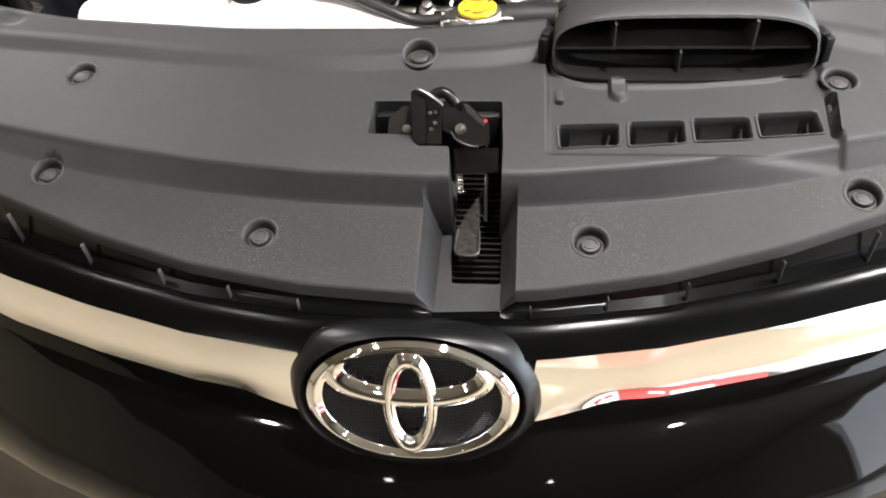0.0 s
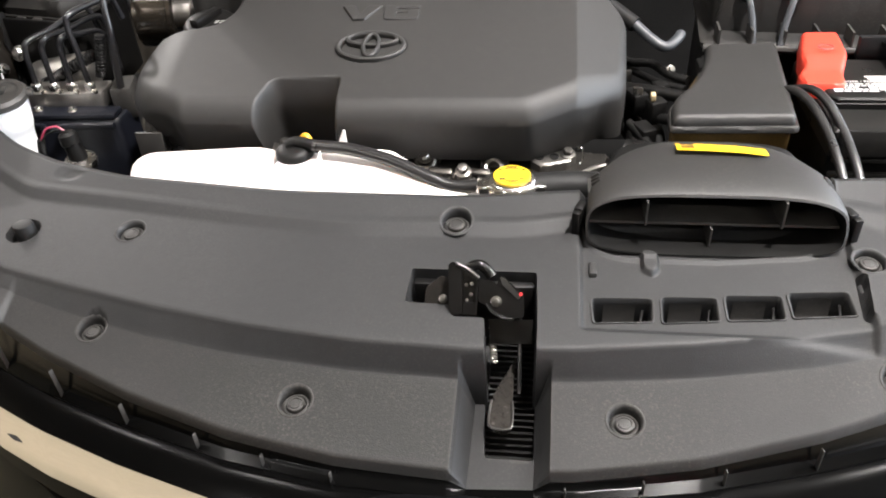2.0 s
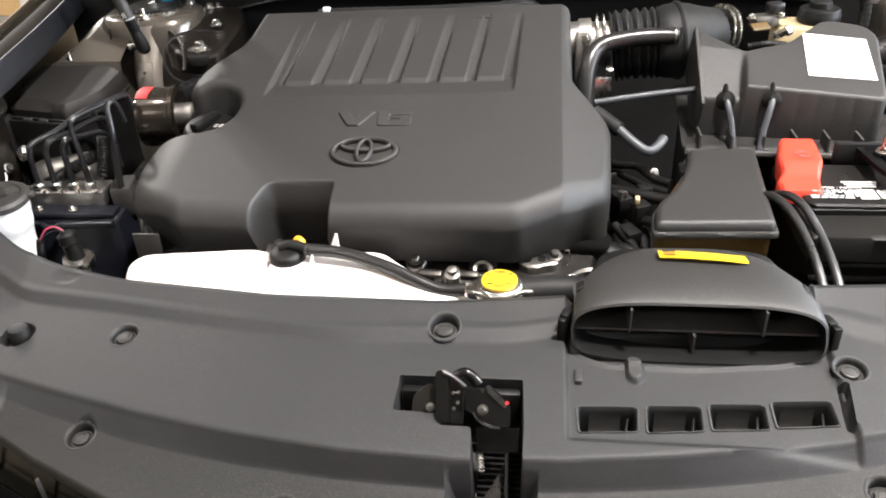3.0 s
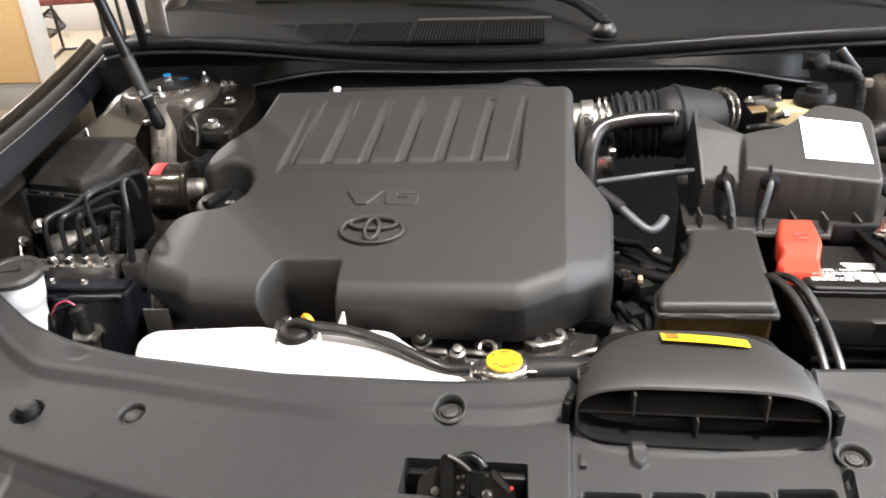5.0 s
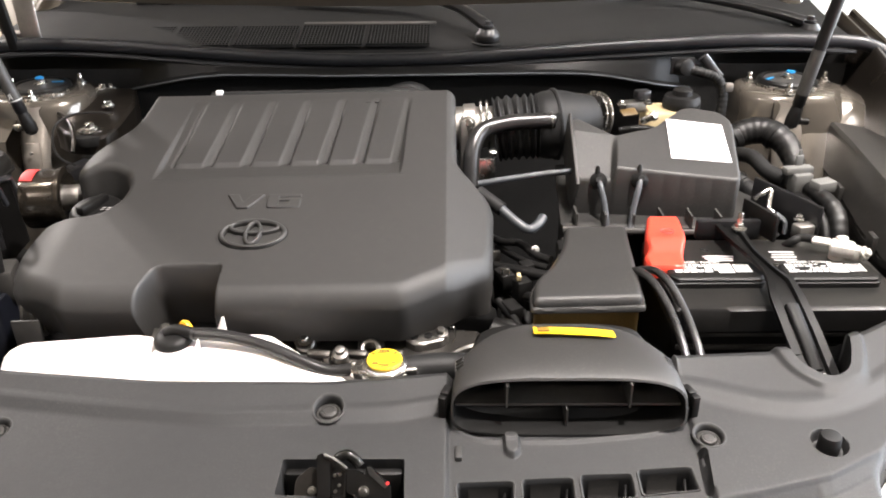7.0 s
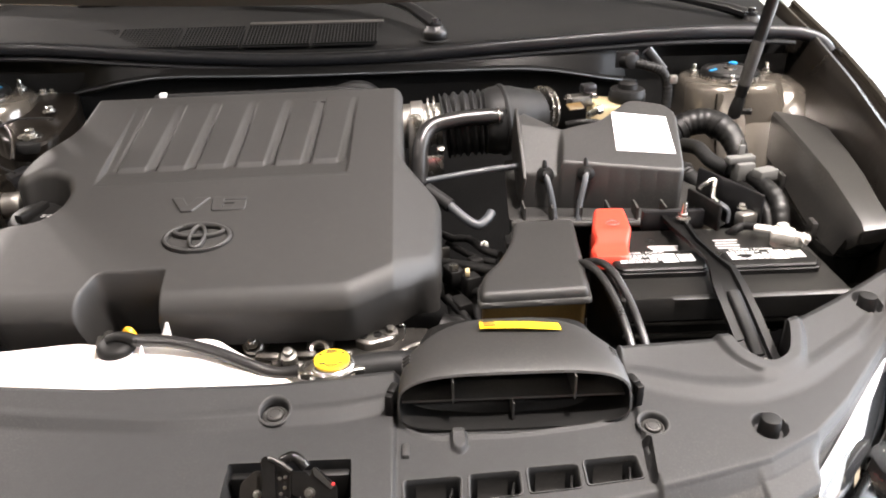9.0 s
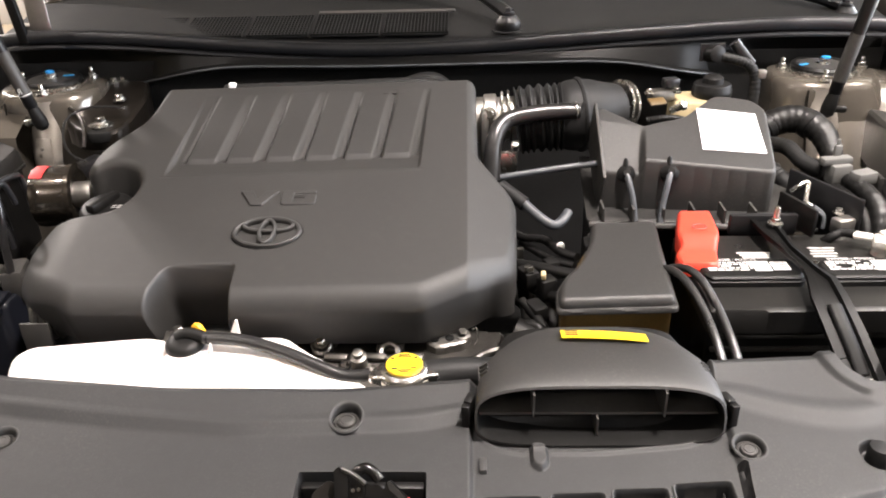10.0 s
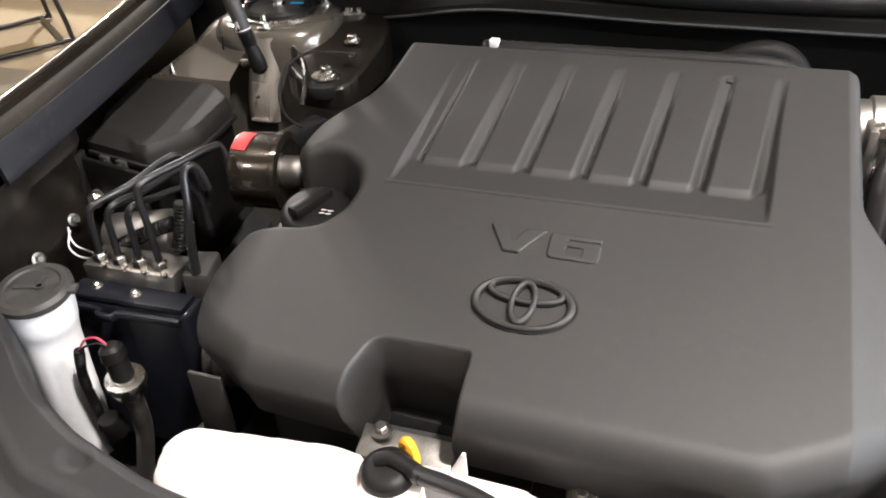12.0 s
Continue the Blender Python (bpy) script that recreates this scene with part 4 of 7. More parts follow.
for s_ in slots:
    mx_, my_ = (sum(q[i] for q in s_) / len(s_) for i in (0, 1))
    rings = []
    for f, dz in ((1.075, 0.0006), (1.055, -0.0014), (1.015, -0.0016), (0.975, -0.0006), (0.95, 0.006), (0.93, 0.022)):
        rings.append([(mx_ + (x - mx_) * f, my_ + (y - my_) * f - 0.02 * dz, deck(x, y) - 0.006 - dz) for x, y in [q[:2] for q in s_]])
    link("slot_collar", loft(rings, caps=False), PANEL, rc, sharp=60)
    zt = float(deck(mx_, my_)) - 0.006
    link("slot_baffle", strip([[(x, my_ + 0.0122, zt - 0.003) for x in (mx_ - 0.016, mx_ + 0.013)], [(x, my_ + 0.0110, zt - 0.020) for x in (mx_ - 0.016, mx_ + 0.013)], [(x, my_ + 0.008, zt - 0.024) for x in (mx_ - 0.016, mx_ + 0.013)]]), BOX, rc, "grey baffle inside the slot")
    link("slot_fin", rbox((mx_ + 0.0175, my_ + 0.002, zt - 0.013), (0.0022, 0.016, 0.014), 0.0005, rz=-12), DARK, rc)
# black sheet added below the openings for the dark under the cover
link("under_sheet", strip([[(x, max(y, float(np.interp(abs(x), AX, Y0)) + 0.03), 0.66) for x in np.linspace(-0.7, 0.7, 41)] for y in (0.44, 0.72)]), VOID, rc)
for cx, cy, r in CLIPS:
    zb = float(cover_height(np.array(cx), np.array(cy - 0.006))) - 0.0075
    zc = [float(cover_height(np.array(cx + a_), np.array(cy + b_))) for a_, b_ in ((0, 0), (0.004, 0), (0, -0.006))]
    sx_, sy_ = (zc[1] - zc[0]) / 0.004, (zc[0] - zc[2]) / 0.006
    well = [[(cx + q_ * math.cos(w), cy + q_ * math.sin(w), zc[2] + sx_ * q_ * math.cos(w) + sy_ * (q_ * math.sin(w) + 0.006) + dz) for w in np.linspace(0, 2 * math.pi, 40, endpoint=False)] for q_, dz in ((r + 0.0046, -0.0004), (r + 0.0040, 0.0006), (r + 0.0026, 0.0005), (r + 0.0012, -0.0008), (r + 0.0004, -0.0035), (r + 0.0002, -0.0075))]
    link("clip_well", loft(well, caps=False), LIP if cy < 0.55 else PANEL, rc, sharp=70)
    c = link("push_clip", lathe([(r * 0.98, 0.0), (r * 0.97, 0.0022), (r * 0.90, 0.0034), (r * 0.80, 0.0036), (r * 0.70, 0.0024), (r * 0.67, 0.0024), (r * 0.66, 0.0046), (r * 0.60, 0.0058), (r * 0.46, 0.0062), (r * 0.43, 0.0056), (r * 0.40, 0.0062), (r * 0.15, 0.0066)], (cx, cy, zb), (0, -0.12, 1), n=28), BOX, rc, "round black push clip", sharp=45)
for cx, cy, r in POSTS:
    zb = float(cover_height(np.array(cx), np.array(cy))) - 0.012
    link("rubber_stop", lathe([(r * 0.72, 0.0), (r * 0.70, 0.017), (r * 0.64, 0.0195), (r * 0.4, 0.0205)], (cx + 0.001, cy + 0.002, zb), n=24), RUBBER, rc, "round rubber bonnet stop")
for x in (-0.46, -0.383, -0.303, -0.226, -0.162, -0.100, 0.092, 0.154, 0.219, 0.296, 0.375):
    y = float(np.interp(abs(x), AX, Y0))
    za, zb = 0.728 - 0.04 * x * x, 0.7395 + 0.14 * x * x
    link("rib", rbox((x, y + 0.0035, (za + zb) / 2 - 0.001), (0.0010, 0.0040, zb - za - 0.002), 0.0003, rz=math.degrees(math.atan(1.1 * x))), BOX, rc)
link("tab", rbox((0.1165, 0.6315, 0.7985), (0.0075, 0.018, 0.008), 0.0018), PANEL, rc)

# bonnet lock in its well
hl = thing("bonnet_lock", "black steel bonnet lock with spring and release lever", "bonnet lock", (0.02, 0.58, 0.70))
def plate(poly, thick, m):
    """A flat sheet of outline poly, thick along its own z, at the pose m."""
    n = len(poly)
    geo = [(x, y, h) for h in (0, thick) for x, y in poly], [tuple(range(n))[::-1], tuple(range(n, 2 * n))] + [(k, (k + 1) % n, n + (k + 1) % n, n + k) for k in range(n)]
    return moved(geo, m)


LM = pose(0, 0.574, 0.795, 52, 0, 0)
BLACKIRON = shade("black_lock_steel", (0.0035, 0.0033, 0.0032), 0.24, 0.0, var=0.3, vscale=60, spec=0.45)
BROWNED = shade("browned_steel", (0.014, 0.012, 0.010), 0.4, 0.5, var=0.4, vscale=80)
WORN = shade("worn_jaw_steel", (0.075, 0.073, 0.07), 0.36, 0.9, var=0.3, vscale=120)
link("base_plate", rbox((0.005, 0.612, 0.765), (0.115, 0.010, 0.06), 0.003), DARK, hl)
link("side_plate", plate(rounded([(-0.040, -0.006), (-0.016, -0.012), (-0.016, 0.026), (-0.024, 0.030), (-0.038, 0.018)], 0.004), 0.003, LM @ pose(0, 0, -0.014, 0, 12, 0)), BROWNED, hl, "dull brown side plate")
link("post_back", plate([(-0.010, -0.005), (0.011, -0.005), (0.012, 0.030), (-0.010, 0.040)], 0.002, LM), BLACKIRON, hl)
link("post_cheek", plate(rounded([(-0.0155, 0.040), (-0.0114, 0.043), (-0.0035, 0.037), (-0.0015, -0.0045), (-0.0105, -0.006), (-0.0140, 0.001)], 0.002), 0.008, LM), BLACKIRON, hl, "glossy black lock post")
link("post_cheek", plate(rounded([(0.0095, -0.005), (0.0115, -0.005), (0.0122, 0.028), (0.0098, 0.029)], 0.001), 0.007, LM), BLACKIRON, hl)
link("post_foot", plate([(-0.0012, -0.005), (0.0093, -0.005), (0.0098, 0.0055), (-0.0012, 0.0055)], 0.006, LM), BLACKIRON, hl)
link("post_top", moved(tube([(-0.0085, 0.0415, 0.0085), (0.002, 0.0365, 0.0085), (0.0125, 0.0285, 0.0075)], 0.0022, n=8), LM), WORN, hl, "worn bright top edge")
for u, v in ((0.001, 0.022), (0.006, 0.023), (0.0055, 0.0135), (0.002, 0.008)):
    link("rivet", moved(lathe([(0.0017, 0.002), (0.0018, 0.0036), (0.0010, 0.0038)], (u, v, 0), n=10), LM), ZINCDARK, hl)
link("jaw", plate(rounded([(0.0122, 0.028), (0.0245, 0.0264), (0.0287, 0.0225), (0.0310, 0.0306), (0.0345, 0.0310), (0.0535, 0.0130), (0.0540, -0.0050), (0.0330, -0.0085), (0.0200, 0.0040), (0.0125, 0.0075)], 0.002), 0.005, LM), BLACKIRON, hl, "black steel latch jaw")
link("jaw_edge", plate(rounded([(0.0312, 0.0300), (0.0345, 0.0302), (0.0510, 0.0135), (0.0485, 0.0105), (0.0335, 0.0235)], 0.001), 0.0058, LM @ pose(0, 0, 0.0008)), WORN, hl, "worn bright jaw edge")
link("jaw_lip", moved(tube([(0.0200, 0.006, 0.009), (0.0250, -0.001, 0.010), (0.0345, -0.006, 0.009), (0.045, -0.007, 0.008)], 0.0012, n=8), LM), BLACKIRON, hl)
link("lower_plate", plate([(0.0215, -0.009), (0.062, -0.008), (0.062, -0.030), (0.0235, -0.032)], 0.002, LM @ pose(0, 0, -0.010)), BLACKIRON, hl)
hexbolt(hl, tuple(LM @ Vector((0.0287, 0.0082, 0.005))), 0.0040, tuple(LM.to_3x3() @ Vector((0, 0, 1))), name="pivot_bolt", material=ZINCDARK)
hexbolt(hl, tuple(LM @ Vector((-0.0203, 0.0082, 0.0))), 0.0032, tuple(LM.to_3x3() @ Vector((0, 0, 1))), name="pivot_bolt", material=ZINCDARK)
link("catch_dome", moved(tube([(-0.002, 0.030, -0.004), (0.004, 0.038, -0.004), (0.012, 0.0405, -0.004), (0.019, 0.036, -0.004), (0.024, 0.030, -0.004)], 0.0052, n=10), LM), BLACKIRON, hl)
link("red_mark", moved(lathe([(0.0018, 0), (0.0016, 0.0012)], (0.0505, 0.0155, 0.0068), n=10), LM), REDMARK, hl, "red paint dot")
link("pull_arm", tube([(0.050, 0.592, 0.782), (0.051, 0.560, 0.762), (0.052, 0.520, 0.745)], 0.0019, n=8), BLACKIRON, hl, "thin black pull rod")
link("spring", tube([(0.0250 + 0.0030 * w / 50 + 0.0026 * math.cos(w), 0.574 - 0.00048 * w, 0.764 + 0.0026 * math.sin(w) - 0.0002 * w) for w in np.linspace(0, 16 * math.pi, 180)], 0.0009, n=5, smooth=False), ALLOY, hl, "coil spring")
link("spring_hook", tube([(0.022, 0.580, 0.768), (0.024, 0.574, 0.766), (0.0255, 0.570, 0.763)], 0.0012, n=6), ALLOY, hl)
LEVER = [(0.0470, 0.0475, 0.568), (0.0405, 0.0470, 0.552), (0.0325, 0.0465, 0.534), (0.0275, 0.0463, 0.517), (0.0260, 0.0472, 0.500), (0.0270, 0.0475, 0.491), (0.0320, 0.0450, 0.486)]
link("release_lever", loft([[(xa, y, zz), (xb, y, zz), (xb, y, zz - 0.003), ((xa + xb) / 2, y, zz - 0.006), (xa, y, zz - 0.003)] for xa, xb, y, zz in [(a_, b_, y_, 0.735 + 0.08 * (y_ - 0.49)) for a_, b_, y_ in LEVER]]), shade("worn_lever_plastic", (0.020, 0.018, 0.016), 0.25, var=0.6, vscale=110), hl, "worn grey release lever")
link("lever_rim", tube([(0.0275, 0.517, 0.7385), (0.0262, 0.500, 0.737), (0.0275, 0.490, 0.736), (0.034, 0.4865, 0.736), (0.0455, 0.488, 0.736), (0.0472, 0.500, 0.737), (0.0463, 0.517, 0.7385)], 0.0012, n=6), WORN, hl)
for k in range(21):
    link("grille_slat", rbox((0.046, 0.478 + k * 0.0060, 0.706 + k * 0.0013), (0.046, 0.0022, 0.005), 0), DARK, hl)

# ---- grille, chrome bars and badge ----
def front_y(x):
    return np.interp(abs(x), AX, Y0) - 0.4205


def face(prof, x0, x1, kz=-0.04, n=60):
    return strip([[(x, y + float(front_y(x)), z + kz * x * x) for x in np.linspace(x0, x1, n)] for y, z in prof])


grille = thing("front_grille", "gloss black front grille with two chrome bars", "grille", (0, 0.38, 0.0))
link("upper_panel", face([(0.428, 0.722), (0.4195, 0.7275), (0.413, 0.7270), (0.404, 0.7225), (0.396, 0.7175), (0.390, 0.7130)], -0.62, 0.62), LEDGE, grille, "smooth black upper panel")
for s in (-1, 1):
    xs_ = np.linspace(0.098, 0.62, 60)
    rows = []
    for v in np.linspace(0, 1, 25):
        row = []
        for x in xs_:
            h = 0.046 + 0.04 * x * x + 0.022 * smooth(0.165, 0.095, x) * v
            b = 0.0008 * math.sin(min(1.0, v / 0.8) * math.pi) + 0.0028 * (max(0.0, v - 0.62) / 0.38) ** 2
            row.append((s * (x - 0.008 * v * smooth(0.14, 0.098, x)), 0.391 - 0.013 * v - b + float(front_y(x)), 0.7135 - 0.04 * x * x - h * v))
        rows.append(row)
    link("chrome_bar", strip(rows), CHROME, grille, "polished chrome bar", sharp=40)
    link("bar_end", strip([[(r[0][0], r[0][1], r[0][2]) for r in rows], [(r[0][0] - s * 0.002, r[0][1] + 0.02, r[0][2]) for r in rows]]), CHROME, grille)
link("lower_panel", face([(0.386, 0.668), (0.402, 0.655), (0.394, 0.6475), (0.388, 0.6435), (0.3815, 0.6375), (0.3755, 0.6315), (0.378, 0.628), (0.372, 0.6245), (0.362, 0.616), (0.351, 0.606), (0.340, 0.5955), (0.329, 0.584), (0.318, 0.5715), (0.308, 0.559), (0.299, 0.546), (0.292, 0.532), (0.290, 0.520)], -0.76, 0.76, -0.06), GLOSS, grille, "gloss black lower grille", sharp=50)
def bumper_y(x, v):
    """The bumper bows like the grille and turns back to the wings at its ends."""
    return 0.292 - 0.02 * v + float(front_y(x)) * (1 - 0.35 * float(smooth(0, 0.5, v))) + (2.0 + 1.2 * v) * max(0.0, abs(x) - 0.75)


link("lower_mesh", strip([[(x, bumper_y(x, v), (0.518 - 0.06 * x * x) * (1 - v) + 0.16 * v) for x in np.linspace(-0.86, 0.86, 81)] for v in np.linspace(0, 1, 12)]), DARK, grille, "matt black lower mesh")
link("backing", face([(0.42, 0.71), (0.43, 0.55), (0.43, 0.30)], -0.62, 0.62, 0.0), VOID, grille)

badge = thing("grille_badge", "chrome oval badge on a black meshed plate", "badge", (-0.005, 0.36, 0.62))
BM = Matrix.Translation((-0.005, 0.3686, 0.683)) @ Matrix.Rotation(radians(70), 4, "X")
HOUSE = shade("badge_housing_plastic", (0.003, 0.003, 0.0034), 0.34, var=0.1, rvar=0.04, spec=0.25)
collar = [(0.113, 0.058, -0.040, 0.0, 3.2), (0.110, 0.061, -0.032, 0.0, 3.0), (0.106, 0.0635, -0.022, 0.0005, 2.7), (0.101, 0.0645, -0.011, 0.0005, 2.4), (0.0965, 0.0640, -0.004, 0.0, 2.2), (0.0935, 0.0630, -0.002, 0.0, 2.1), (0.0915, 0.0615, -0.005, 0.0, 2.05), (0.0890, 0.0590, -0.012, 0.0, 2.0)]
hous = [[tuple(BM @ Vector((p[0] + 0.002, p[1] + dy, h))) for p in oval(a, b, 72, q)] for a, b, h, dy, q in collar]
link("housing", loft(hous, caps=False), HOUSE, badge, "satin black badge housing", sharp=60)
rim_pts = [tuple(BM @ Vector((0.002 + 0.0975 * math.cos(w), 0.003 + 0.0695 * math.sin(w), -0.010 - 0.012 * max(0.0, math.sin(w))))) for w in np.linspace(math.radians(156), math.radians(384), 60)]
link("chrome_surround", tube(rim_pts, 0.0022, n=8, smooth=False), CHROME, badge, "thin chrome trim under the housing")
link("mesh_plate", moved(lathe([(1.0, -0.001), (1.0, 0.0)], (0.002, 0, -0.010), n=64, sx=0.0880, sy=0.0580), BM), DARK, badge)
dots = []
for i in range(-34, 35):
    for j in range(-26, 27):
        x, y = i * 0.0026 + (j % 2) * 0.0013, j * 0.0022
        if (x / 0.081) ** 2 + (y / 0.053) ** 2 < 1:
            dots.append(moved(([(-0.00085, -0.0007, 0), (0.00085, -0.0007, 0), (0.00085, 0.0007, 0), (-0.00085, 0.0007, 0), (0, 0, 0.0010)], [(0, 1, 4), (1, 2, 4), (2, 3, 4), (3, 0, 4)]), BM @ Matrix.Translation((x + 0.002, y, -0.0097))))
tagged(link("mesh_studs", join(*dots), shade("badge_stud_plastic", (0.030, 0.031, 0.034), 0.35), badge), kind="stuff")
link("outer_ring", moved(band((0.0885, 0.0590, 0.002, 0.0), (0.0735, 0.0505, 0.002, 0.001), -0.002, foot=-0.010, lip=0.0022, crown=0.0030), BM), CHROME, badge, "chrome outer oval", sharp=50)
link("wide_oval", moved(band((0.0690, 0.0290, 0.001, 0.0240), (0.0530, 0.0180, 0.002, 0.0325), 0.0005, foot=-0.009, lip=0.0020, crown=0.0044), BM), CHROME, badge, "chrome wide oval", sharp=50)
link("tall_oval", moved(band((0.0228, 0.0510, 0.0015, 0.0015), (0.0118, 0.0330, 0.0015, 0.0015), 0.0022, foot=-0.009, lip=0.0018, crown=0.0044), BM), CHROME, badge, "chrome tall oval", sharp=50)

# ---- air scoop ----
sc = thing("air_intake_scoop", "black plastic air intake scoop with a yellow warning sticker", "air intake", (0.23, 0.72, 0.79))


def arch(xa, xb, zb, zt, y, lean, n=40, inset=0.0):
    """A D-shaped ring: a low flat floor and a vaulted roof; lean tips the roof back."""
    xa, xb, zb, zt = xa + inset, xb - inset, zb + inset, zt - inset
    w = np.linspace(0, 2 * math.pi, n, endpoint=False)
    cx, hw, cz = (xa + xb) / 2, (xb - xa) / 2, zb + 0.45 * (zt - zb)
    out = []
    for k in w:
        c, s_ = math.cos(k), math.sin(k)
        px = cx + hw * math.copysign(abs(c) ** 0.55, c)
        pz = cz + (zt - cz) * abs(s_) ** 0.62 if s_ > 0 else cz - (cz - zb) * abs(s_) ** 0.5
        out.append((px, y + lean * (pz - zb), pz))
    return out


outer = [arch(0.109, 0.349, 0.799, 0.857, 0.657, 0.35), arch(0.109, 0.350, 0.799, 0.859, 0.664, 0.30), arch(0.111, 0.350, 0.799, 0.860, 0.69, 0.25), arch(0.118, 0.345, 0.799, 0.859, 0.725, 0.2), arch(0.135, 0.332, 0.795, 0.856, 0.755, 0.15), arch(0.150, 0.315, 0.797, 0.852, 0.78, 0.1), arch(0.165, 0.305, 0.80, 0.845, 0.795, 0.0)]
innr = [arch(0.109, 0.349, 0.799, 0.857, 0.657, 0.35, inset=0.0022), arch(0.112, 0.347, 0.799, 0.858, 0.70, 0.25, inset=0.0022), arch(0.135, 0.33, 0.797, 0.855, 0.78, 0.1, inset=0.003)]
n_ = 40
rim = ([*outer[0], *innr[0]], [(k, (k + 1) % n_, n_ + (k + 1) % n_, n_ + k) for k in range(n_)])
link("duct_shell", join(loft(outer, False), rim), BOX, sc, "black plastic duct", sharp=50)
# inner faces of the duct, their shade put into a darker colour
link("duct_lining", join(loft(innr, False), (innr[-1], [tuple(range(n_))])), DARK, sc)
link("shelf", rbox((0.229, 0.715, 0.8235), (0.231, 0.075, 0.0028), 0), BOX, sc)
for x, za, zb in ((0.166, 0.825, 0.851), (0.291, 0.825, 0.853), (0.228, 0.797, 0.822)):
    link("divider", rbox((x, 0.695, (za + zb) / 2), (0.0019, 0.05, zb - za), 0), BOX, sc)
for x, s_ in ((0.1045, -1), (0.3545, 1)):
    link("side_lug", join(rbox((x, 0.688, 0.826), (0.009, 0.016, 0.020), 0.002, rz=s_ * 20), rbox((x + s_ * 0.004, 0.676, 0.822), (0.008, 0.007, 0.026), 0.0015, rz=s_ * 15)), DARK, sc, "black snap lug")
    for k in range(3):
        link("side_rib", rbox((x - s_ * 0.0145, 0.712 + 0.006 * k, 0.846), (0.010, 0.0018, 0.004), 0.0006, ry=s_ * 38), BOX, sc)

# ---- engine cover ----
def cov_top(x, y):
    return 0.883 + 0.262 * (y - 0.958) + 0.02 * (x + 0.15)


cov_out = rounded([(-0.392, 0.862), (-0.378, 0.850), (-0.17, 0.844), (0.05, 0.842), (0.108, 0.872), (0.164, 0.928), (0.170, 1.062), (0.118, 1.122), (0.117, 1.312), (-0.385, 1.316), (-0.392, 1.235), (-0.405, 1.203), (-0.450, 1.165), (-0.458, 1.130),
                    (-0.440, 1.113), (-0.418, 1.121), (-0.392, 1.119), (-0.366, 1.102), (-0.354, 1.072), (-0.357, 1.042), (-0.372, 1.018), (-0.395, 1.010), (-0.455, 1.010), (-0.478, 0.968), (-0.470, 0.915), (-0.440, 0.880)],
                   [0.02, 0.01, 0, 0.010, 0.010, 0.014, 0.02, 0.012, 0.008, 0.008, 0.02, 0.02, 0.02, 0.01, 0.01, 0.01, 0.01, 0.01, 0.01, 0.01, 0.01, 0.008, 0.01, 0.04, 0.03, 0.03])
notch = rounded([(-0.283, 0.80), (-0.279, 0.855), (-0.266, 0.900), (-0.184, 0.902), (-0.179, 0.80)], [0, 0.02, 0.012, 0.004, 0])
FLUTES = ((-0.306, -0.248), (-0.248, -0.191), (-0.191, -0.133), (-0.133, -0.076), (-0.076, -0.022), (-0.022, 0.032))
rpanel = [(-0.324, 1.080), (0.037, 1.080), (0.044, 1.292), (-0.313, 1.292)]


def cov_height(x, y):
    z = cov_top(x, y)
    d, _, _ = distance(x, y, rpanel)
    fall = np.where(y < 1.122, np.clip((y - 1.080) / 0.042, 0, 1), np.clip((1.284 - y) / 0.162, 0, 1))
    z = z - 0.0082 * fall * smooth(-0.001, 0.004, d) - 0.0008 * smooth(0.0024, 0.0, np.abs(y - 1.080)) * smooth(-0.002, 0.0, d + 0.003)
    for a, b in FLUTES:
        v = np.clip((y - 1.122) / 0.14, -0.2, 1.2)
        xl, xr = a + 0.012 * v, b + 0.012 * v
        u = (x - xl) / (xr - xl)
        face_ = smooth(0.0, 0.10, u) * smooth(0.935, 0.76, u)
        foot = smooth(1.114, 1.126, y - 0.009 * smooth(0.68, 0.98, u) ** 2 - 0.004 * smooth(0.16, 0.0, u) ** 2)
        inside = smooth(-0.06, 0.0, u) * smooth(1.03, 0.97, u)
        z = z + (0.0040 * face_ - 0.0052 * (1 - face_) * inside) * foot * np.clip((1.284 - y) / 0.162, 0, 1) ** 0.62
    e = (x + 0.152) ** 2 / 0.045 ** 2 + (y - 0.958) ** 2 / 0.029 ** 2
    z = z - 0.0022 * smooth(1.06, 0.98, e)
    # chamfer to the right and the rounded left front shoulder
    z = z - 0.55 * np.maximum(0, x - 0.103) - 5.0 * np.maximum(0, -0.395 - x) ** 2
    d, _, _ = distance(x, y, notch)
    z = z - 0.10 * smooth(-0.004, 0.010, d)
    return z


def cov_edge(d, x, y):
    front = smooth(0.97, 0.90, y)
    w = 0.011 + 0.013 * front
    h = 0.013 + 0.013 * front
    t = np.clip(1 - d / w, 0, 1)
    return h * (1 - np.sqrt(1 - t * t * 0.97))


ec = thing("engine_cover", "matt grey-black plastic V6 engine cover with fluted panel", "engine cover", (-0.15, 1.08, 0.76))
def undercut(geo):
    """Lean the front wall back below the shoulder."""
    v = np.array(geo[0], float)
    drop = np.maximum(0.0, cov_top(v[:, 0], v[:, 1]) - 0.034 - v[:, 2])
    v[:, 1] += 0.42 * drop * smooth(0.925, 0.885, v[:, 1]) * (v[:, 2] > 0.60)
    return v, geo[1]


link("moulded_cover", undercut(shell(cov_out, cov_height, cov_edge, lambda x, y: np.where(y < 0.93, 0.780, 0.80 + 0.12 * (y - 0.93)), 0.0015)), COVER, ec, "matt grey-black plastic", sharp=60)


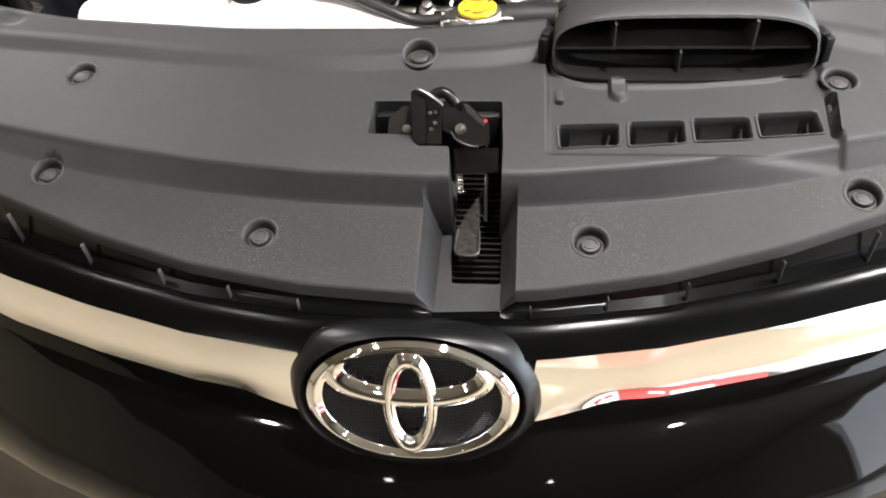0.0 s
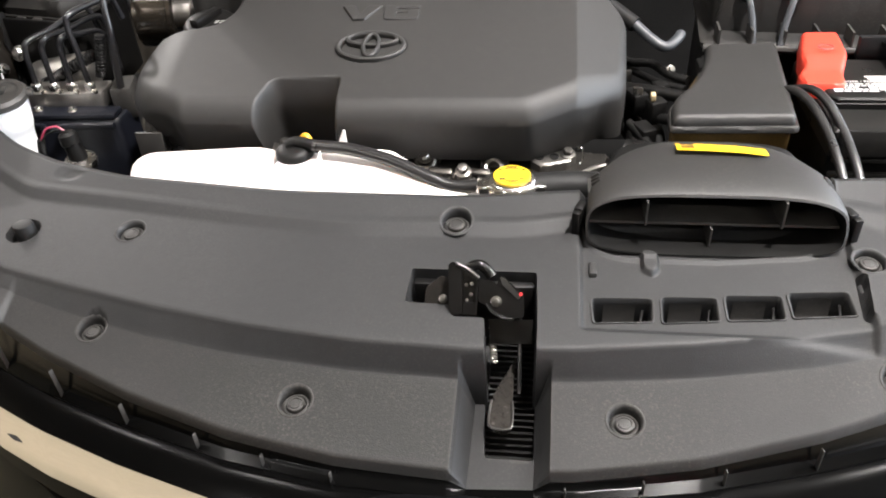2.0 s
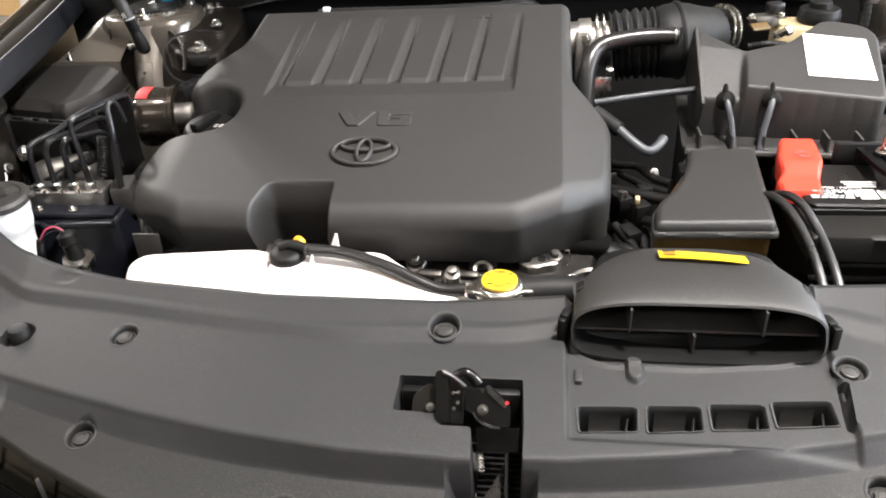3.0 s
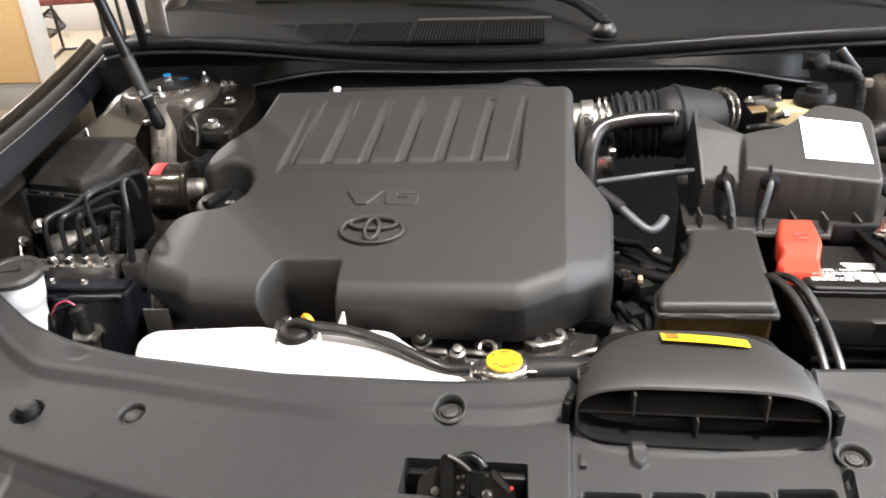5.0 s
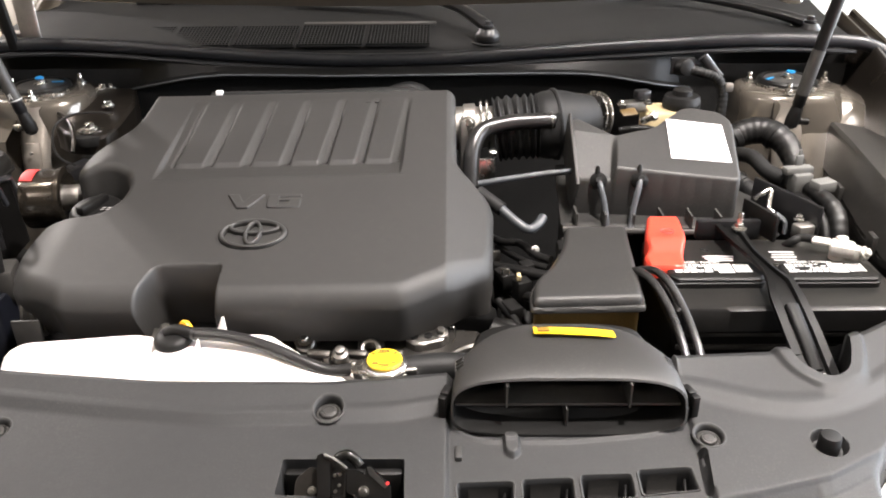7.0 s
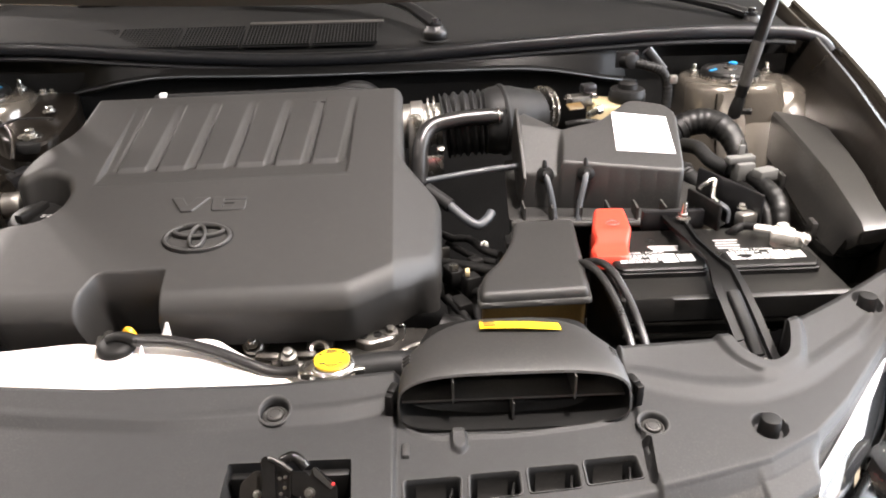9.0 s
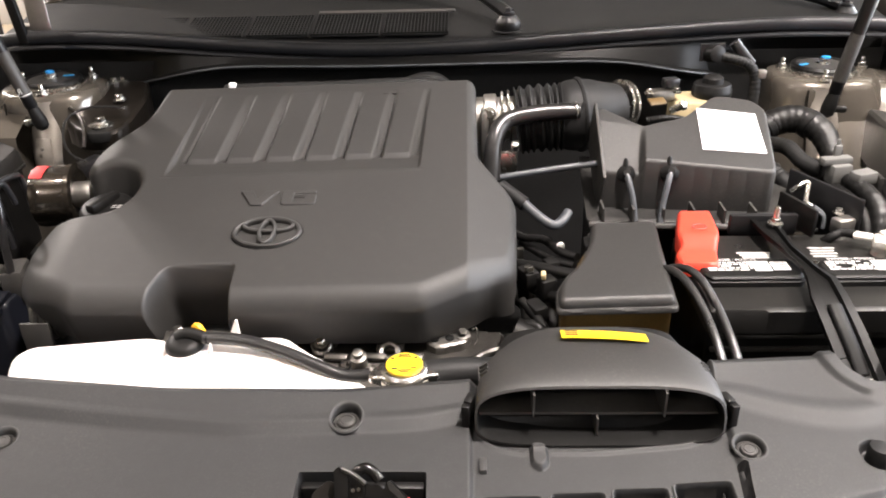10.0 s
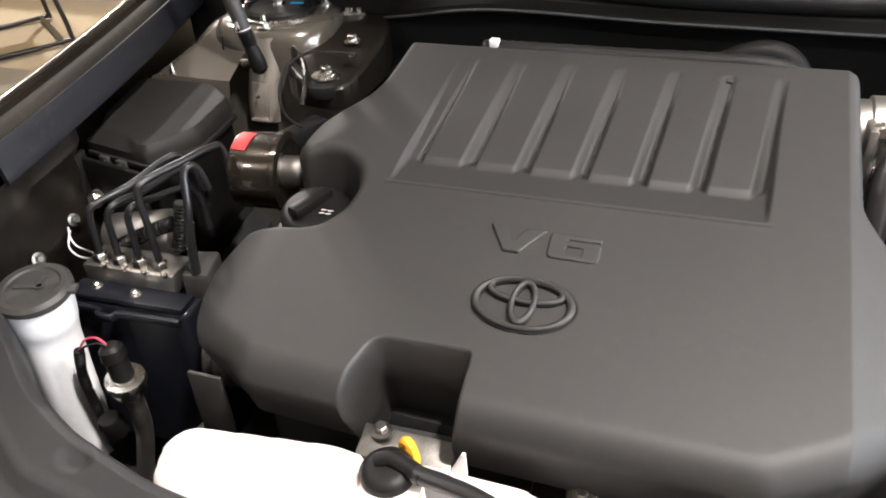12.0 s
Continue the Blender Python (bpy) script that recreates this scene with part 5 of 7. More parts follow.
def on_cover(x, y, lift=0.0):
    return Matrix.Translation((x, y, float(cov_top(np.array(x), np.array(y))) + lift)) @ Matrix.Rotation(math.atan(0.262), 4, "X")


VM = on_cover(-0.153, 1.0275, -0.0006)
vee = [(-0.050, 0.0125), (-0.0335, 0.0125), (-0.0245, -0.0050), (-0.0160, 0.0125), (0.0038, 0.0125), (-0.0165, -0.0175), (-0.0320, -0.0175)]
link("letter", moved(shell(rounded(vee, 0.0012, 3), flat(0.0032), quarter(0.0015), -0.001, 0.0009), VM), COVER, ec, "raised moulded letter V", sharp=60)
six = rounded([(0.0070, 0.0125), (0.0545, 0.0125), (0.0538, 0.0062), (0.0240, 0.0062), (0.0236, 0.0030), (0.0545, 0.0030), (0.0550, -0.0175), (0.0078, -0.0175)], [0.004, 0.002, 0.001, 0.001, 0.001, 0.002, 0.006, 0.006], 3)
eye_of_six = rounded([(0.0236, -0.0115), (0.0236, -0.0025), (0.0385, -0.0025), (0.0385, -0.0115)], 0.001, 3)


def six_top(x, y):
    d, _, _ = distance(x, y, eye_of_six)
    return 0.0032 - 0.0036 * smooth(-0.0008, 0.0008, d)


link("letter", moved(shell(six, six_top, quarter(0.0015), -0.001, 0.0009, carve=(eye_of_six,)), VM), COVER, ec, "raised moulded figure 6", sharp=60)
EM = on_cover(-0.152, 0.958, 0.0)
link("emblem_ring", moved(band((0.0450, 0.0288, 0, 0), (0.0385, 0.0238, 0, 0), 0.0040, lip=0.0014, crown=0.0006), EM), COVER, ec, "raised moulded oval", sharp=80)
link("emblem_wide_oval", moved(band((0.0345, 0.0128, 0, 0.0115), (0.0290, 0.0088, 0, 0.0128), 0.0040, lip=0.0013, crown=0.0006), EM), COVER, ec, sharp=80)
link("emblem_tall_oval", moved(band((0.0118, 0.0240, 0, 0.0002), (0.0070, 0.0178, 0, 0.0006), 0.0048, lip=0.0013, crown=0.0006), EM), COVER, ec, sharp=80)
# the seam's shadow drawn as a thin dark ring
groove_ring = shade("groove_shade", (0.006, 0.006, 0.006), 0.6, spec=0.2)
link("emblem_groove", moved(band((0.0464, 0.0302, 0, 0), (0.0448, 0.0286, 0, 0), 0.0003, foot=-0.002, lip=0.0002), EM), groove_ring, ec, "dark ring for the shade in the seam round the oval")

for k in range(5):
    link("moulded_mark", rbox((-0.024 + 0.013 * k, 1.274, float(cov_top(np.array(0.0), np.array(1.274))) - 0.0003), (0.009 - 0.002 * (k % 2), 0.005, 0.0012), 0.0003, rx=14.7), COVER, ec)

# engine below the cover
en = thing("engine", "cast aluminium engine top with bolts under the cover", "engine", (-0.15, 1.08, 0.5))
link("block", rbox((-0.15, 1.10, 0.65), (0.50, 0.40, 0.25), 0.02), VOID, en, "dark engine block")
link("valve_cover", shell(rounded([(-0.12, 0.826), (0.13, 0.822), (0.15, 0.90), (-0.12, 0.92)], 0.01), flat(0.768, 0.84, 0.05), quarter(0.006), 0.70, 0.004), DARKCAST, en, "dull dark casting")
for p in ((-0.045, 0.832, 0.768), (0.035, 0.832, 0.768)):
    hexbolt(en, p, 0.006, material=ZINCDARK)
link("notch_plate", rbox((-0.225, 0.853, 0.790), (0.085, 0.030, 0.004), 0.0015, rx=20), DULLCAST, en, "aluminium plate in the cover's notch")
hexbolt(en, (-0.25, 0.86, 0.797), 0.008, material=ZINCDARK)
link("front_bracket", strip([[(-0.12, 0.845, 0.772), (0.05, 0.832, 0.772)], [(-0.10, 0.81, 0.758), (0.045, 0.80, 0.758)], [(-0.06, 0.79, 0.74), (0.03, 0.785, 0.735)]]), DARKCAST, en)
for cx, cy in ((0.008, 0.847), (-0.076, 0.860)):
    link("lug", lathe([(0.013, -0.02), (0.013, 0.004), (0.011, 0.006), (0.0075, 0.005), (0.0070, -0.010)], (cx, cy, 0.776), (0, -0.5, 0.85), n=24), DULLCAST, en)
    link("web", rbox((cx, cy + 0.014, 0.774), (0.034, 0.016, 0.010), 0.003, rx=25), DARKCAST, en)
hexbolt(en, (-0.076, 0.858, 0.783), 0.007, (0, -0.4, 0.9), material=ZINCDARK)
link("port_flange", shell(rounded([(0.050, 0.862), (0.066, 0.850), (0.098, 0.860), (0.108, 0.876), (0.092, 0.884), (0.058, 0.880)], 0.006), flat(0.781, 0.86, 0.1), quarter(0.002), 0.765, 0.003), DULLCAST, en, "cast flange with bolt holes")
for cx, cy in ((0.062, 0.866), (0.080, 0.868)):
    link("bolt_hole", lathe([(0.0055, -0.001), (0.0055, 0.0016), (0.004, 0.0014), (0.0038, 0.0004)], (cx, cy, 0.7815), (0, -0.1, 1), n=16), DARK, en)
hexbolt(en, (0.096, 0.873, 0.783), 0.0075, (0, -0.2, 1), material=ZINCDARK)
link("clip_wire", tube([(0.108, 0.878, 0.788), (0.113, 0.877, 0.789), (0.114, 0.874, 0.775), (0.110, 0.872, 0.768)], 0.0012, n=6), STEEL, en)
for k in range(3):
    link("cast_rib", rbox((-0.055 + 0.045 * k, 0.838, 0.776), (0.030, 0.010, 0.008), 0.003, rx=20, rz=-6), DARKCAST, en)
link("valve_sensor", lathe([(0.010, -0.01), (0.010, 0.006), (0.006, 0.008), (0.006, 0.014), (0.003, 0.015)], (-0.027, 0.830, 0.778), (0, -0.3, 1), n=14), DULLCAST, en)
link("left_bracket", rbox((-0.431, 0.868, 0.762), (0.036, 0.004, 0.090), 0.0012, rz=2), BOX, en, "flat grey-black bracket plate")
link("belt_pulley", lathe([(0.03, -0.02), (0.032, -0.016), (0.028, -0.012), (0.032, -0.008), (0.028, -0.004), (0.032, 0.0), (0.028, 0.004), (0.032, 0.008), (0.02, 0.012)], (-0.432, 0.915, 0.79), (1, 0.2, 0)), DULLCAST, en, "ribbed aluminium pulley")

# dipstick loop
dp = thing("dipstick", "amber plastic oil dipstick loop", "dipstick", (-0.212, 0.845, 0.80))
link("loop_handle", tube([(-0.213 + 0.007 * math.cos(w), 0.833 - 0.004 * math.cos(w), 0.811 + 0.014 * math.sin(w)) for w in np.linspace(0, 2 * math.pi, 20, endpoint=False)], 0.0042, n=8, smooth=False, closed=True), ORANGE, dp)
link("stem", tube([(-0.212, 0.834, 0.799), (-0.208, 0.845, 0.77)], 0.004, smooth=False), ORANGE, dp)

# loom behind the cover
rl = thing("wiring_loom", "dark taped loom running behind the engine cover", "wiring", (-0.12, 1.34, 0.95), "wiring looms")
link("trunk", tube([(-0.30, 1.345, 0.955), (-0.25, 1.338, 0.959), (-0.12, 1.340, 0.960), (0.02, 1.338, 0.964), (0.07, 1.345, 0.950)], 0.011, n=12, per=16, wave=0.05, waves=40), RUBBER, rl)
link("coolant_pipe", tube([(-0.045, 1.44, 0.890), (-0.020, 1.44, 0.922), (0.018, 1.44, 0.940), (0.050, 1.44, 0.938), (0.072, 1.44, 0.915), (0.082, 1.44, 0.88)], 0.015, n=14), RUBBER, rl, "bent rubber pipe behind the cover")
link("plug", rbox((-0.285, 1.336, 0.966), (0.012, 0.010, 0.012), 0.002), WHITEP, rl)

# oil filler cap
oc = thing("oil_filler_cap", "black plastic oil filler cap with moulded writing", "oil cap", (-0.405, 1.062, 0.84))
link("cap_body", lathe([(0.038, -0.03), (0.038, 0.004), (0.034, 0.009), (0.030, 0.010)], (-0.405, 1.064, 0.868), (0, -0.15, 1)), DARK, oc)
link("grip_bar", rbox((-0.408, 1.062, 0.882), (0.015, 0.055, 0.014), 0.004, rz=-20), DARK, oc)
for k in range(4):
    link("print_bar", rbox((-0.390 + 0.0075 * (k % 2), 1.050 + 0.006 * (k // 2), 0.8795), (0.0055, 0.0012, 0.0005), 0, rz=12), PRINT, oc, "small white print")
link("filler_neck", lathe([(0.045, -0.08), (0.047, -0.02), (0.040, -0.018)], (-0.405, 1.064, 0.868)), DARK, oc)

# ---- coolant tank, hose and radiator cap ----
ct = thing("coolant_tank", "milky white plastic coolant reservoir with black hose cap", "coolant tank", (-0.25, 0.78, 0.60))
tank_out = rounded([(-0.402, 0.745), (-0.30, 0.732), (-0.10, 0.732), (0.006, 0.748), (-0.03, 0.780), (-0.078, 0.806), (-0.105, 0.828), (-0.20, 0.828), (-0.245, 0.822), (-0.275, 0.822), (-0.400, 0.806), (-0.414, 0.785)], [0.015, 0, 0, 0.01, 0.02, 0.02, 0.01, 0.01, 0.02, 0.02, 0.02, 0.02])


def tank_top(x, y):
    z = 0.821 - 0.14 * np.maximum(0, x + 0.12) - 0.004 * smooth(-0.27, -0.24, x)
    return z - 0.012 * smooth(0.006, 0.0, np.abs(x + 0.243)) - 0.05 * (0.83 - y)


link("tank_body", shell(tank_out, tank_top, quarter(0.012), 0.64, 0.004), TANKW, ct, "milky white plastic", sharp=60)
link("seam", tube([(-0.43, 0.762, 0.776), (-0.25, 0.728, 0.774), (-0.05, 0.732, 0.770)], 0.003, n=6), TANKW, ct)
for lx, ly, w_, h_ in ((-0.168, 0.824, 0.013, 0.020), (-0.188, 0.792, 0.007, 0.010)):
    link("lug", loft([[(lx - w_ * 0.6, ly - 0.002, 0.812), (lx + w_ * 0.5, ly - 0.002, 0.812), (lx + w_ * 0.5, ly + 0.003, 0.812), (lx - w_ * 0.6, ly + 0.003, 0.812)], [(lx + w_ * 0.25, ly - 0.001, 0.818 + h_), (lx + w_ * 0.45, ly - 0.001, 0.818 + h_), (lx + w_ * 0.45, ly + 0.002, 0.818 + h_), (lx + w_ * 0.25, ly + 0.002, 0.818 + h_)]]), TANKW, ct)
link("hose_cap", lathe([(0.019, -0.022), (0.022, -0.018), (0.022, 0.004), (0.019, 0.008), (0.012, 0.010)], (-0.220, 0.806, 0.817), (0.0, -0.1, 1)), DARK, ct, "round black hose cap")
link("cap_elbow", tube([(-0.230, 0.808, 0.826), (-0.219, 0.811, 0.829), (-0.205, 0.808, 0.829), (-0.188, 0.801, 0.829)], 0.0070, n=10), DARK, ct)
link("overflow_hose", tube([(-0.195, 0.803, 0.829), (-0.15, 0.797, 0.829), (-0.10, 0.784, 0.822), (-0.06, 0.771, 0.811), (-0.03, 0.765, 0.803), (0.006, 0.768, 0.805)], 0.0072, n=12), HOSE, ct, "grey-black rubber hose")

cap = thing("radiator", "radiator neck with bare metal cap and yellow label", "radiator", (0.034, 0.76, 0.79))
CM = Matrix.Translation((0.034, 0.762, 0.812)) @ pose(0, 0, 0, 0, 0, 4)
cap_out = rounded([(-0.040, -0.008), (-0.024, -0.014), (-0.014, -0.024), (0.014, -0.024), (0.024, -0.014), (0.040, -0.008), (0.040, 0.008), (0.024, 0.014), (0.014, 0.024), (-0.014, 0.024), (-0.024, 0.014), (-0.040, 0.008)], 0.008)
link("cap_plate", moved(shell(cap_out, lambda x, y: 0.003 - 0.30 * np.maximum(0, np.abs(x) - 0.024) + 0 * y, quarter(0.003), -0.008, 0.0015), CM), STEEL, cap, "bare pressed metal", sharp=50)
link("cap_dome", moved(lathe([(0.0275, -0.013), (0.0280, -0.006), (0.0270, 0.0), (0.0245, 0.0045), (0.0220, 0.0062), (0.0205, 0.0062)], (0, 0, 0), n=48), CM), STEEL, cap, "domed bare metal cap")
link("cap_skirt", moved(lathe([(0.0240, -0.022), (0.0245, -0.013), (0.022, -0.011)], (0, 0, 0), n=40), CM), DARK, cap, "dark neck below the cap")
link("label", moved(lathe([(0.0200, 0.0), (0.0200, 0.0022), (0.0194, 0.0027)], (0, 0.002, 0.0058), n=36), CM), YELLOW, cap, "round yellow caution label")
for k, (x, y, w, h) in enumerate(((0, 0.0155, 0.012, 0.0022), (-0.0125, 0.0098, 0.004, 0.0030), (0.0125, 0.0098, 0.004, 0.0030), (0, 0.0120, 0.017, 0.0014), (-0.0105, -0.0085, 0.007, 0.0030), (0.010, -0.0085, 0.006, 0.0024), (0.0, -0.0118, 0.015, 0.0018), (0.0, -0.0150, 0.010, 0.0014))):
    link("print_bar", moved(rbox((x, y + 0.002, 0.0088), (w, h, 0.0004), 0), CM), INK, cap, "small dark print")
link("neck", lathe([(0.026, -0.03), (0.026, -0.006), (0.029, -0.004), (0.029, 0.0), (0.022, 0.001)], (0.034, 0.762, 0.810)), STEEL, cap)
link("neck_hose", tube([(0.052, 0.768, 0.800), (0.09, 0.775, 0.800), (0.13, 0.782, 0.795)], 0.017, n=14), RUBBER, cap)
link("spout", tube([(0.012, 0.768, 0.806), (-0.004, 0.769, 0.807)], 0.006, smooth=False), STEEL, cap)

# ---- left of the engine bay ----
def strut_mount(cx, cy, marks, bolts):
    m = thing("strut_mount", "round black strut mount with blue marked nut and bolts", "strut mount", (cx, cy, 0.941), "suspension strut mounts")
    link("bearing_ring", lathe([(0.052, 0.0), (0.052, 0.007), (0.048, 0.011), (0.043, 0.011), (0.040, 0.008), (0.026, 0.008)], (cx, cy, 0.947), n=40), DARK, m, "black bearing ring")
    link("steel_rim", lathe([(0.057, 0.0), (0.058, 0.003), (0.053, 0.0045)], (cx, cy, 0.946), n=40), STEEL, m, "bright steel rim")
    link("dish", lathe([(0.040, 0.0), (0.040, 0.002), (0.018, 0.0035), (0.0, 0.0035)], (cx, cy, 0.954), n=32), BOX, m)
    hexbolt(m, (cx, cy, 0.957), 0.0095, name="centre_nut")
    link("blue_mark", lathe([(0.0075, 0.0), (0.0075, 0.0025), (0.004, 0.0035)], (cx + marks[0], cy + marks[1], 0.9665), n=14), BLUE, m, "blue paint mark")
    link("blue_stripe", rbox((cx + marks[2], cy + marks[3], 0.9585), (0.020, 0.006, 0.0012), 0.0004, rz=marks[4]), BLUE, m, "blue paint stripe")
    for dx, dy in bolts:
        hexbolt(m, (cx + dx, cy + dy, 0.945), 0.0085)
        link("stud", lathe([(0.0038, 0.0), (0.0038, 0.010), (0.003, 0.011)], (cx + dx, cy + dy, 0.952), n=10), STEEL, m)
    return m


strut_mount(-0.648, 1.447, (0.0, 0.0, 0.028, 0.008, 8), ((0.012, -0.064), (0.050, 0.052), (-0.062, 0.018)))
strut_mount(0.722, 1.447, (0.004, 0.0, -0.036, -0.010, 35), ((-0.020, -0.064), (0.076, 0.018), (-0.060, 0.022)))

# engine mounting plate beside the left tower
mp = thing("engine_mounting", "black engine mounting with steel bolts and red paint mark", "engine mount", (-0.52, 1.25, 0.80))
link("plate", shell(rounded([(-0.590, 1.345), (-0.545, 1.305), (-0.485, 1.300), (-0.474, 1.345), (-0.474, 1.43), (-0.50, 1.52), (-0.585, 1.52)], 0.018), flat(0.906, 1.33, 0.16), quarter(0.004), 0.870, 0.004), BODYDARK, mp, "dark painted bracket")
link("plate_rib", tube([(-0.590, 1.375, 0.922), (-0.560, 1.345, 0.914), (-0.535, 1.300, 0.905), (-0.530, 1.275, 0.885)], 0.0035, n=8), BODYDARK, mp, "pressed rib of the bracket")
for p, r_ in (((-0.518, 1.330, 0.908), 0.0105), ((-0.516, 1.413, 0.924), 0.0095), ((-0.543, 1.505, 0.934), 0.0085), ((-0.560, 1.500, 0.934), 0.0085)):
    hexbolt(mp, p, r_)
link("washer", lathe([(0.021, 0.0), (0.021, 0.002), (0.012, 0.003)], (-0.518, 1.330, 0.905)), STEEL, mp)
link("rubber_pad", lathe([(0.034, -0.016), (0.036, -0.006), (0.034, 0.0), (0.020, 0.001)], (-0.518, 1.328, 0.902)), RUBBER, mp, "round rubber mount under the bracket")
link("bushing", lathe([(0.030, -0.026), (0.046, -0.024), (0.047, -0.018), (0.047, 0.026), (0.049, 0.028), (0.049, 0.034), (0.040, 0.036), (0.030, 0.030), (0.016, 0.030)], (-0.535, 1.168, 0.846), (1, 0.15, 0.0), n=36), PAINT, mp, "dark brown drum bushing")
link("red_mark", tube([(-0.545, 1.166 + 0.0478 * math.sin(a), 0.846 + 0.0478 * math.cos(a)) for a in np.linspace(-0.55, 0.15, 7)], 0.010, n=8, flat=0.08, up=(0, 0.0, 1.0001)), REDMARK, mp, "red paint mark")
link("bush_core", lathe([(0.020, 0.0), (0.020, 0.03), (0.015, 0.034)], (-0.510, 1.172, 0.846), (1, 0.15, 0)), ALLOY, mp)
link("arm", rbox((-0.520, 1.235, 0.862), (0.028, 0.09, 0.022), 0.005, rz=-20), SATIN, mp)
link("earth_wire", tube([(-0.488, 1.352, 0.929), (-0.512, 1.350, 0.931), (-0.545, 1.338, 0.932), (-0.566, 1.310, 0.922), (-0.560, 1.275, 0.902), (-0.535, 1.240, 0.888), (-0.505, 1.225, 0.88)], 0.0019, n=6), HOSE, mp, "thin black earth wire")
link("wire_eye", lathe([(0.006, 0.0), (0.006, 0.0012), (0.003, 0.0014)], (-0.488, 1.352, 0.927), n=14), STEEL, mp)


def gas_strut(bottom, top, mirror):
    g = thing("gas_strut", "black bonnet gas strut with a printed label band", "gas strut", bottom, "bonnet gas struts")
    b, t = np.array(bottom), np.array(top)
    ax = (t - b) / np.linalg.norm(t - b)
    link("ball_joint", lathe([(0.006, -0.013), (0.011, -0.008), (0.012, 0.004), (0.010, 0.022), (0.008, 0.03)], bottom, tuple(ax), n=16), DARK, g)
    link("stud", lathe([(0.006, -0.03), (0.006, 0.0), (0.009, 0.004)], bottom, (mirror, -0.2, 0.1), n=12), STEEL if mirror > 0 else DARK, g)
    L = float(np.linalg.norm(t - b))
    link("cylinder", lathe([(0.008, 0.025), (0.0102, 0.03), (0.0102, L * 0.92), (0.008, L * 0.93)], bottom, tuple(ax), n=20), STRUTM, g, "satin black cylinder")
    band = link("label_band", lathe([(0.0107, 0.048), (0.0107, 0.125)], bottom, tuple(ax), n=20), BOX, g, "label band with small white print")
    side = np.cross(ax, (0, 1, 0))
    side /= np.linalg.norm(side)
    nrm = -np.cross(side, ax)
    nrm = nrm if nrm[1] < 0 else -nrm
    for k in (1, 4):
        c = b + ax * 0.068 + side * (k - 2.5) * 0.0024 + nrm * (0.0109 - 0.0009 * abs(k - 2.5) ** 1.5)
        e = c + ax * (0.050 - 0.006 * (k % 3))
        link("print_bar", tube([tuple(c), tuple(e)], 0.0004, n=5, smooth=False), PRINT, g)
    if mirror > 0:
        link("white_ring", lathe([(0.0110, 0.0500), (0.0110, 0.0512)], bottom, tuple(ax), n=20), PRINT, g)
    return g, b, ax, side, nrm


gs, b_, ax_, sd_, nr_ = gas_strut((-0.627, 1.338, 0.909), (-0.740, 1.326, 1.36), 1)
letter = Matrix((((*sd_, 0)), ((*ax_, 0)), ((*nr_, 0)), (0, 0, 0, 1))).transposed()
letter.translation = Vector(b_ + ax_ * 0.0585 + nr_ * 0.0110)
link("letter", moved(words("R", 0.014, 0.0002), letter), PRINT, gs, "white printed letter")
gas_strut((0.697, 1.338, 0.910), (0.767, 1.318, 1.36), -1)

# fuse and relay box by the left wing
RELAYM = shade("black_relay_plastic", (0.0120, 0.0110, 0.0100), 0.64, spec=0.3, var=0.15, bump=0.3, bscale=900, dust=0.04)
rb = thing("relay_box", "black plastic relay box with a chamfered lid", "relay box", (-0.69, 1.20, 0.74))
LID = [(-0.772, 1.140), (-0.664, 1.121), (-0.630, 1.186), (-0.640, 1.280), (-0.689, 1.315), (-0.812, 1.312)]
lid_out = rounded(LID, [0.006, 0.006, 0.010, 0.010, 0.010, 0.010])


def relay_rim(d, x, y):
    wide = 0.0055 + 0.0130 * smooth(-0.680, -0.710, x) * smooth(1.20, 1.16, y)
    return 0.012 * np.clip(1 - d / wide, 0, 1)


link("lid", shell(lid_out, flat(0.884, 1.2, 0.02), relay_rim, 0.858, 0.0028), RELAYM, rb, "bevelled lid", sharp=30)
grow = lambda k: rounded([(-0.715 + (x + 0.715) * k, 1.22 + (y - 1.22) * k) for x, y in LID], 0.008)
link("lid_rim", shell(grow(1.035), flat(0.8600), quarter(0.0015), 0.8535, 0.004), RELAYM, rb)
link("body", shell(grow(0.95), flat(0.856), quarter(0.003), 0.72, 0.006), DARK, rb)
for x, y in ((-0.738, 1.129), (-0.708, 1.1235)):
    link("latch", join(rbox((x, y, 0.850), (0.017, 0.007, 0.018), 0.002, rz=-10), rbox((x, y - 0.004, 0.853), (0.010, 0.003, 0.006), 0.001, rz=-10)), BOX, rb)
link("tray", join(rbox((-0.708, 1.104, 0.80), (0.100, 0.008, 0.13), 0.004, rz=-9), rbox((-0.757, 1.108, 0.81), (0.006, 0.02, 0.125), 0.002)), DARK, rb, "black carrier plate")
link("tray_rib", tube([(-0.757, 1.098, 0.872), (-0.757, 1.098, 0.80), (-0.757, 1.098, 0.75)], 0.002, n=8), DARK, rb)
hexbolt(rb, (-0.742, 1.100, 0.812), 0.010, (0, -0.8, 0.5))

# brake actuator
ab = thing("brake_actuator", "brake hydraulic unit with aluminium block and steel pipes", "brake actuator", (-0.62, 1.02, 0.56))
link("control_box", shell(rounded([(-0.695, 0.962), (-0.535, 0.972), (-0.530, 1.055), (-0.69, 1.07)], 0.010), flat(0.768), quarter(0.008), 0.55, 0.004), COPPER, ab, "blue-black control box")
link("flange", rbox((-0.614, 0.984, 0.771), (0.150, 0.030, 0.010), 0.004, rz=3), COPPER, ab)
link("valve_block", rbox((-0.6245, 1.018, 0.783), (0.118, 0.042, 0.026), 0.002, rz=3), ALLOY, ab, "bare aluminium valve block")
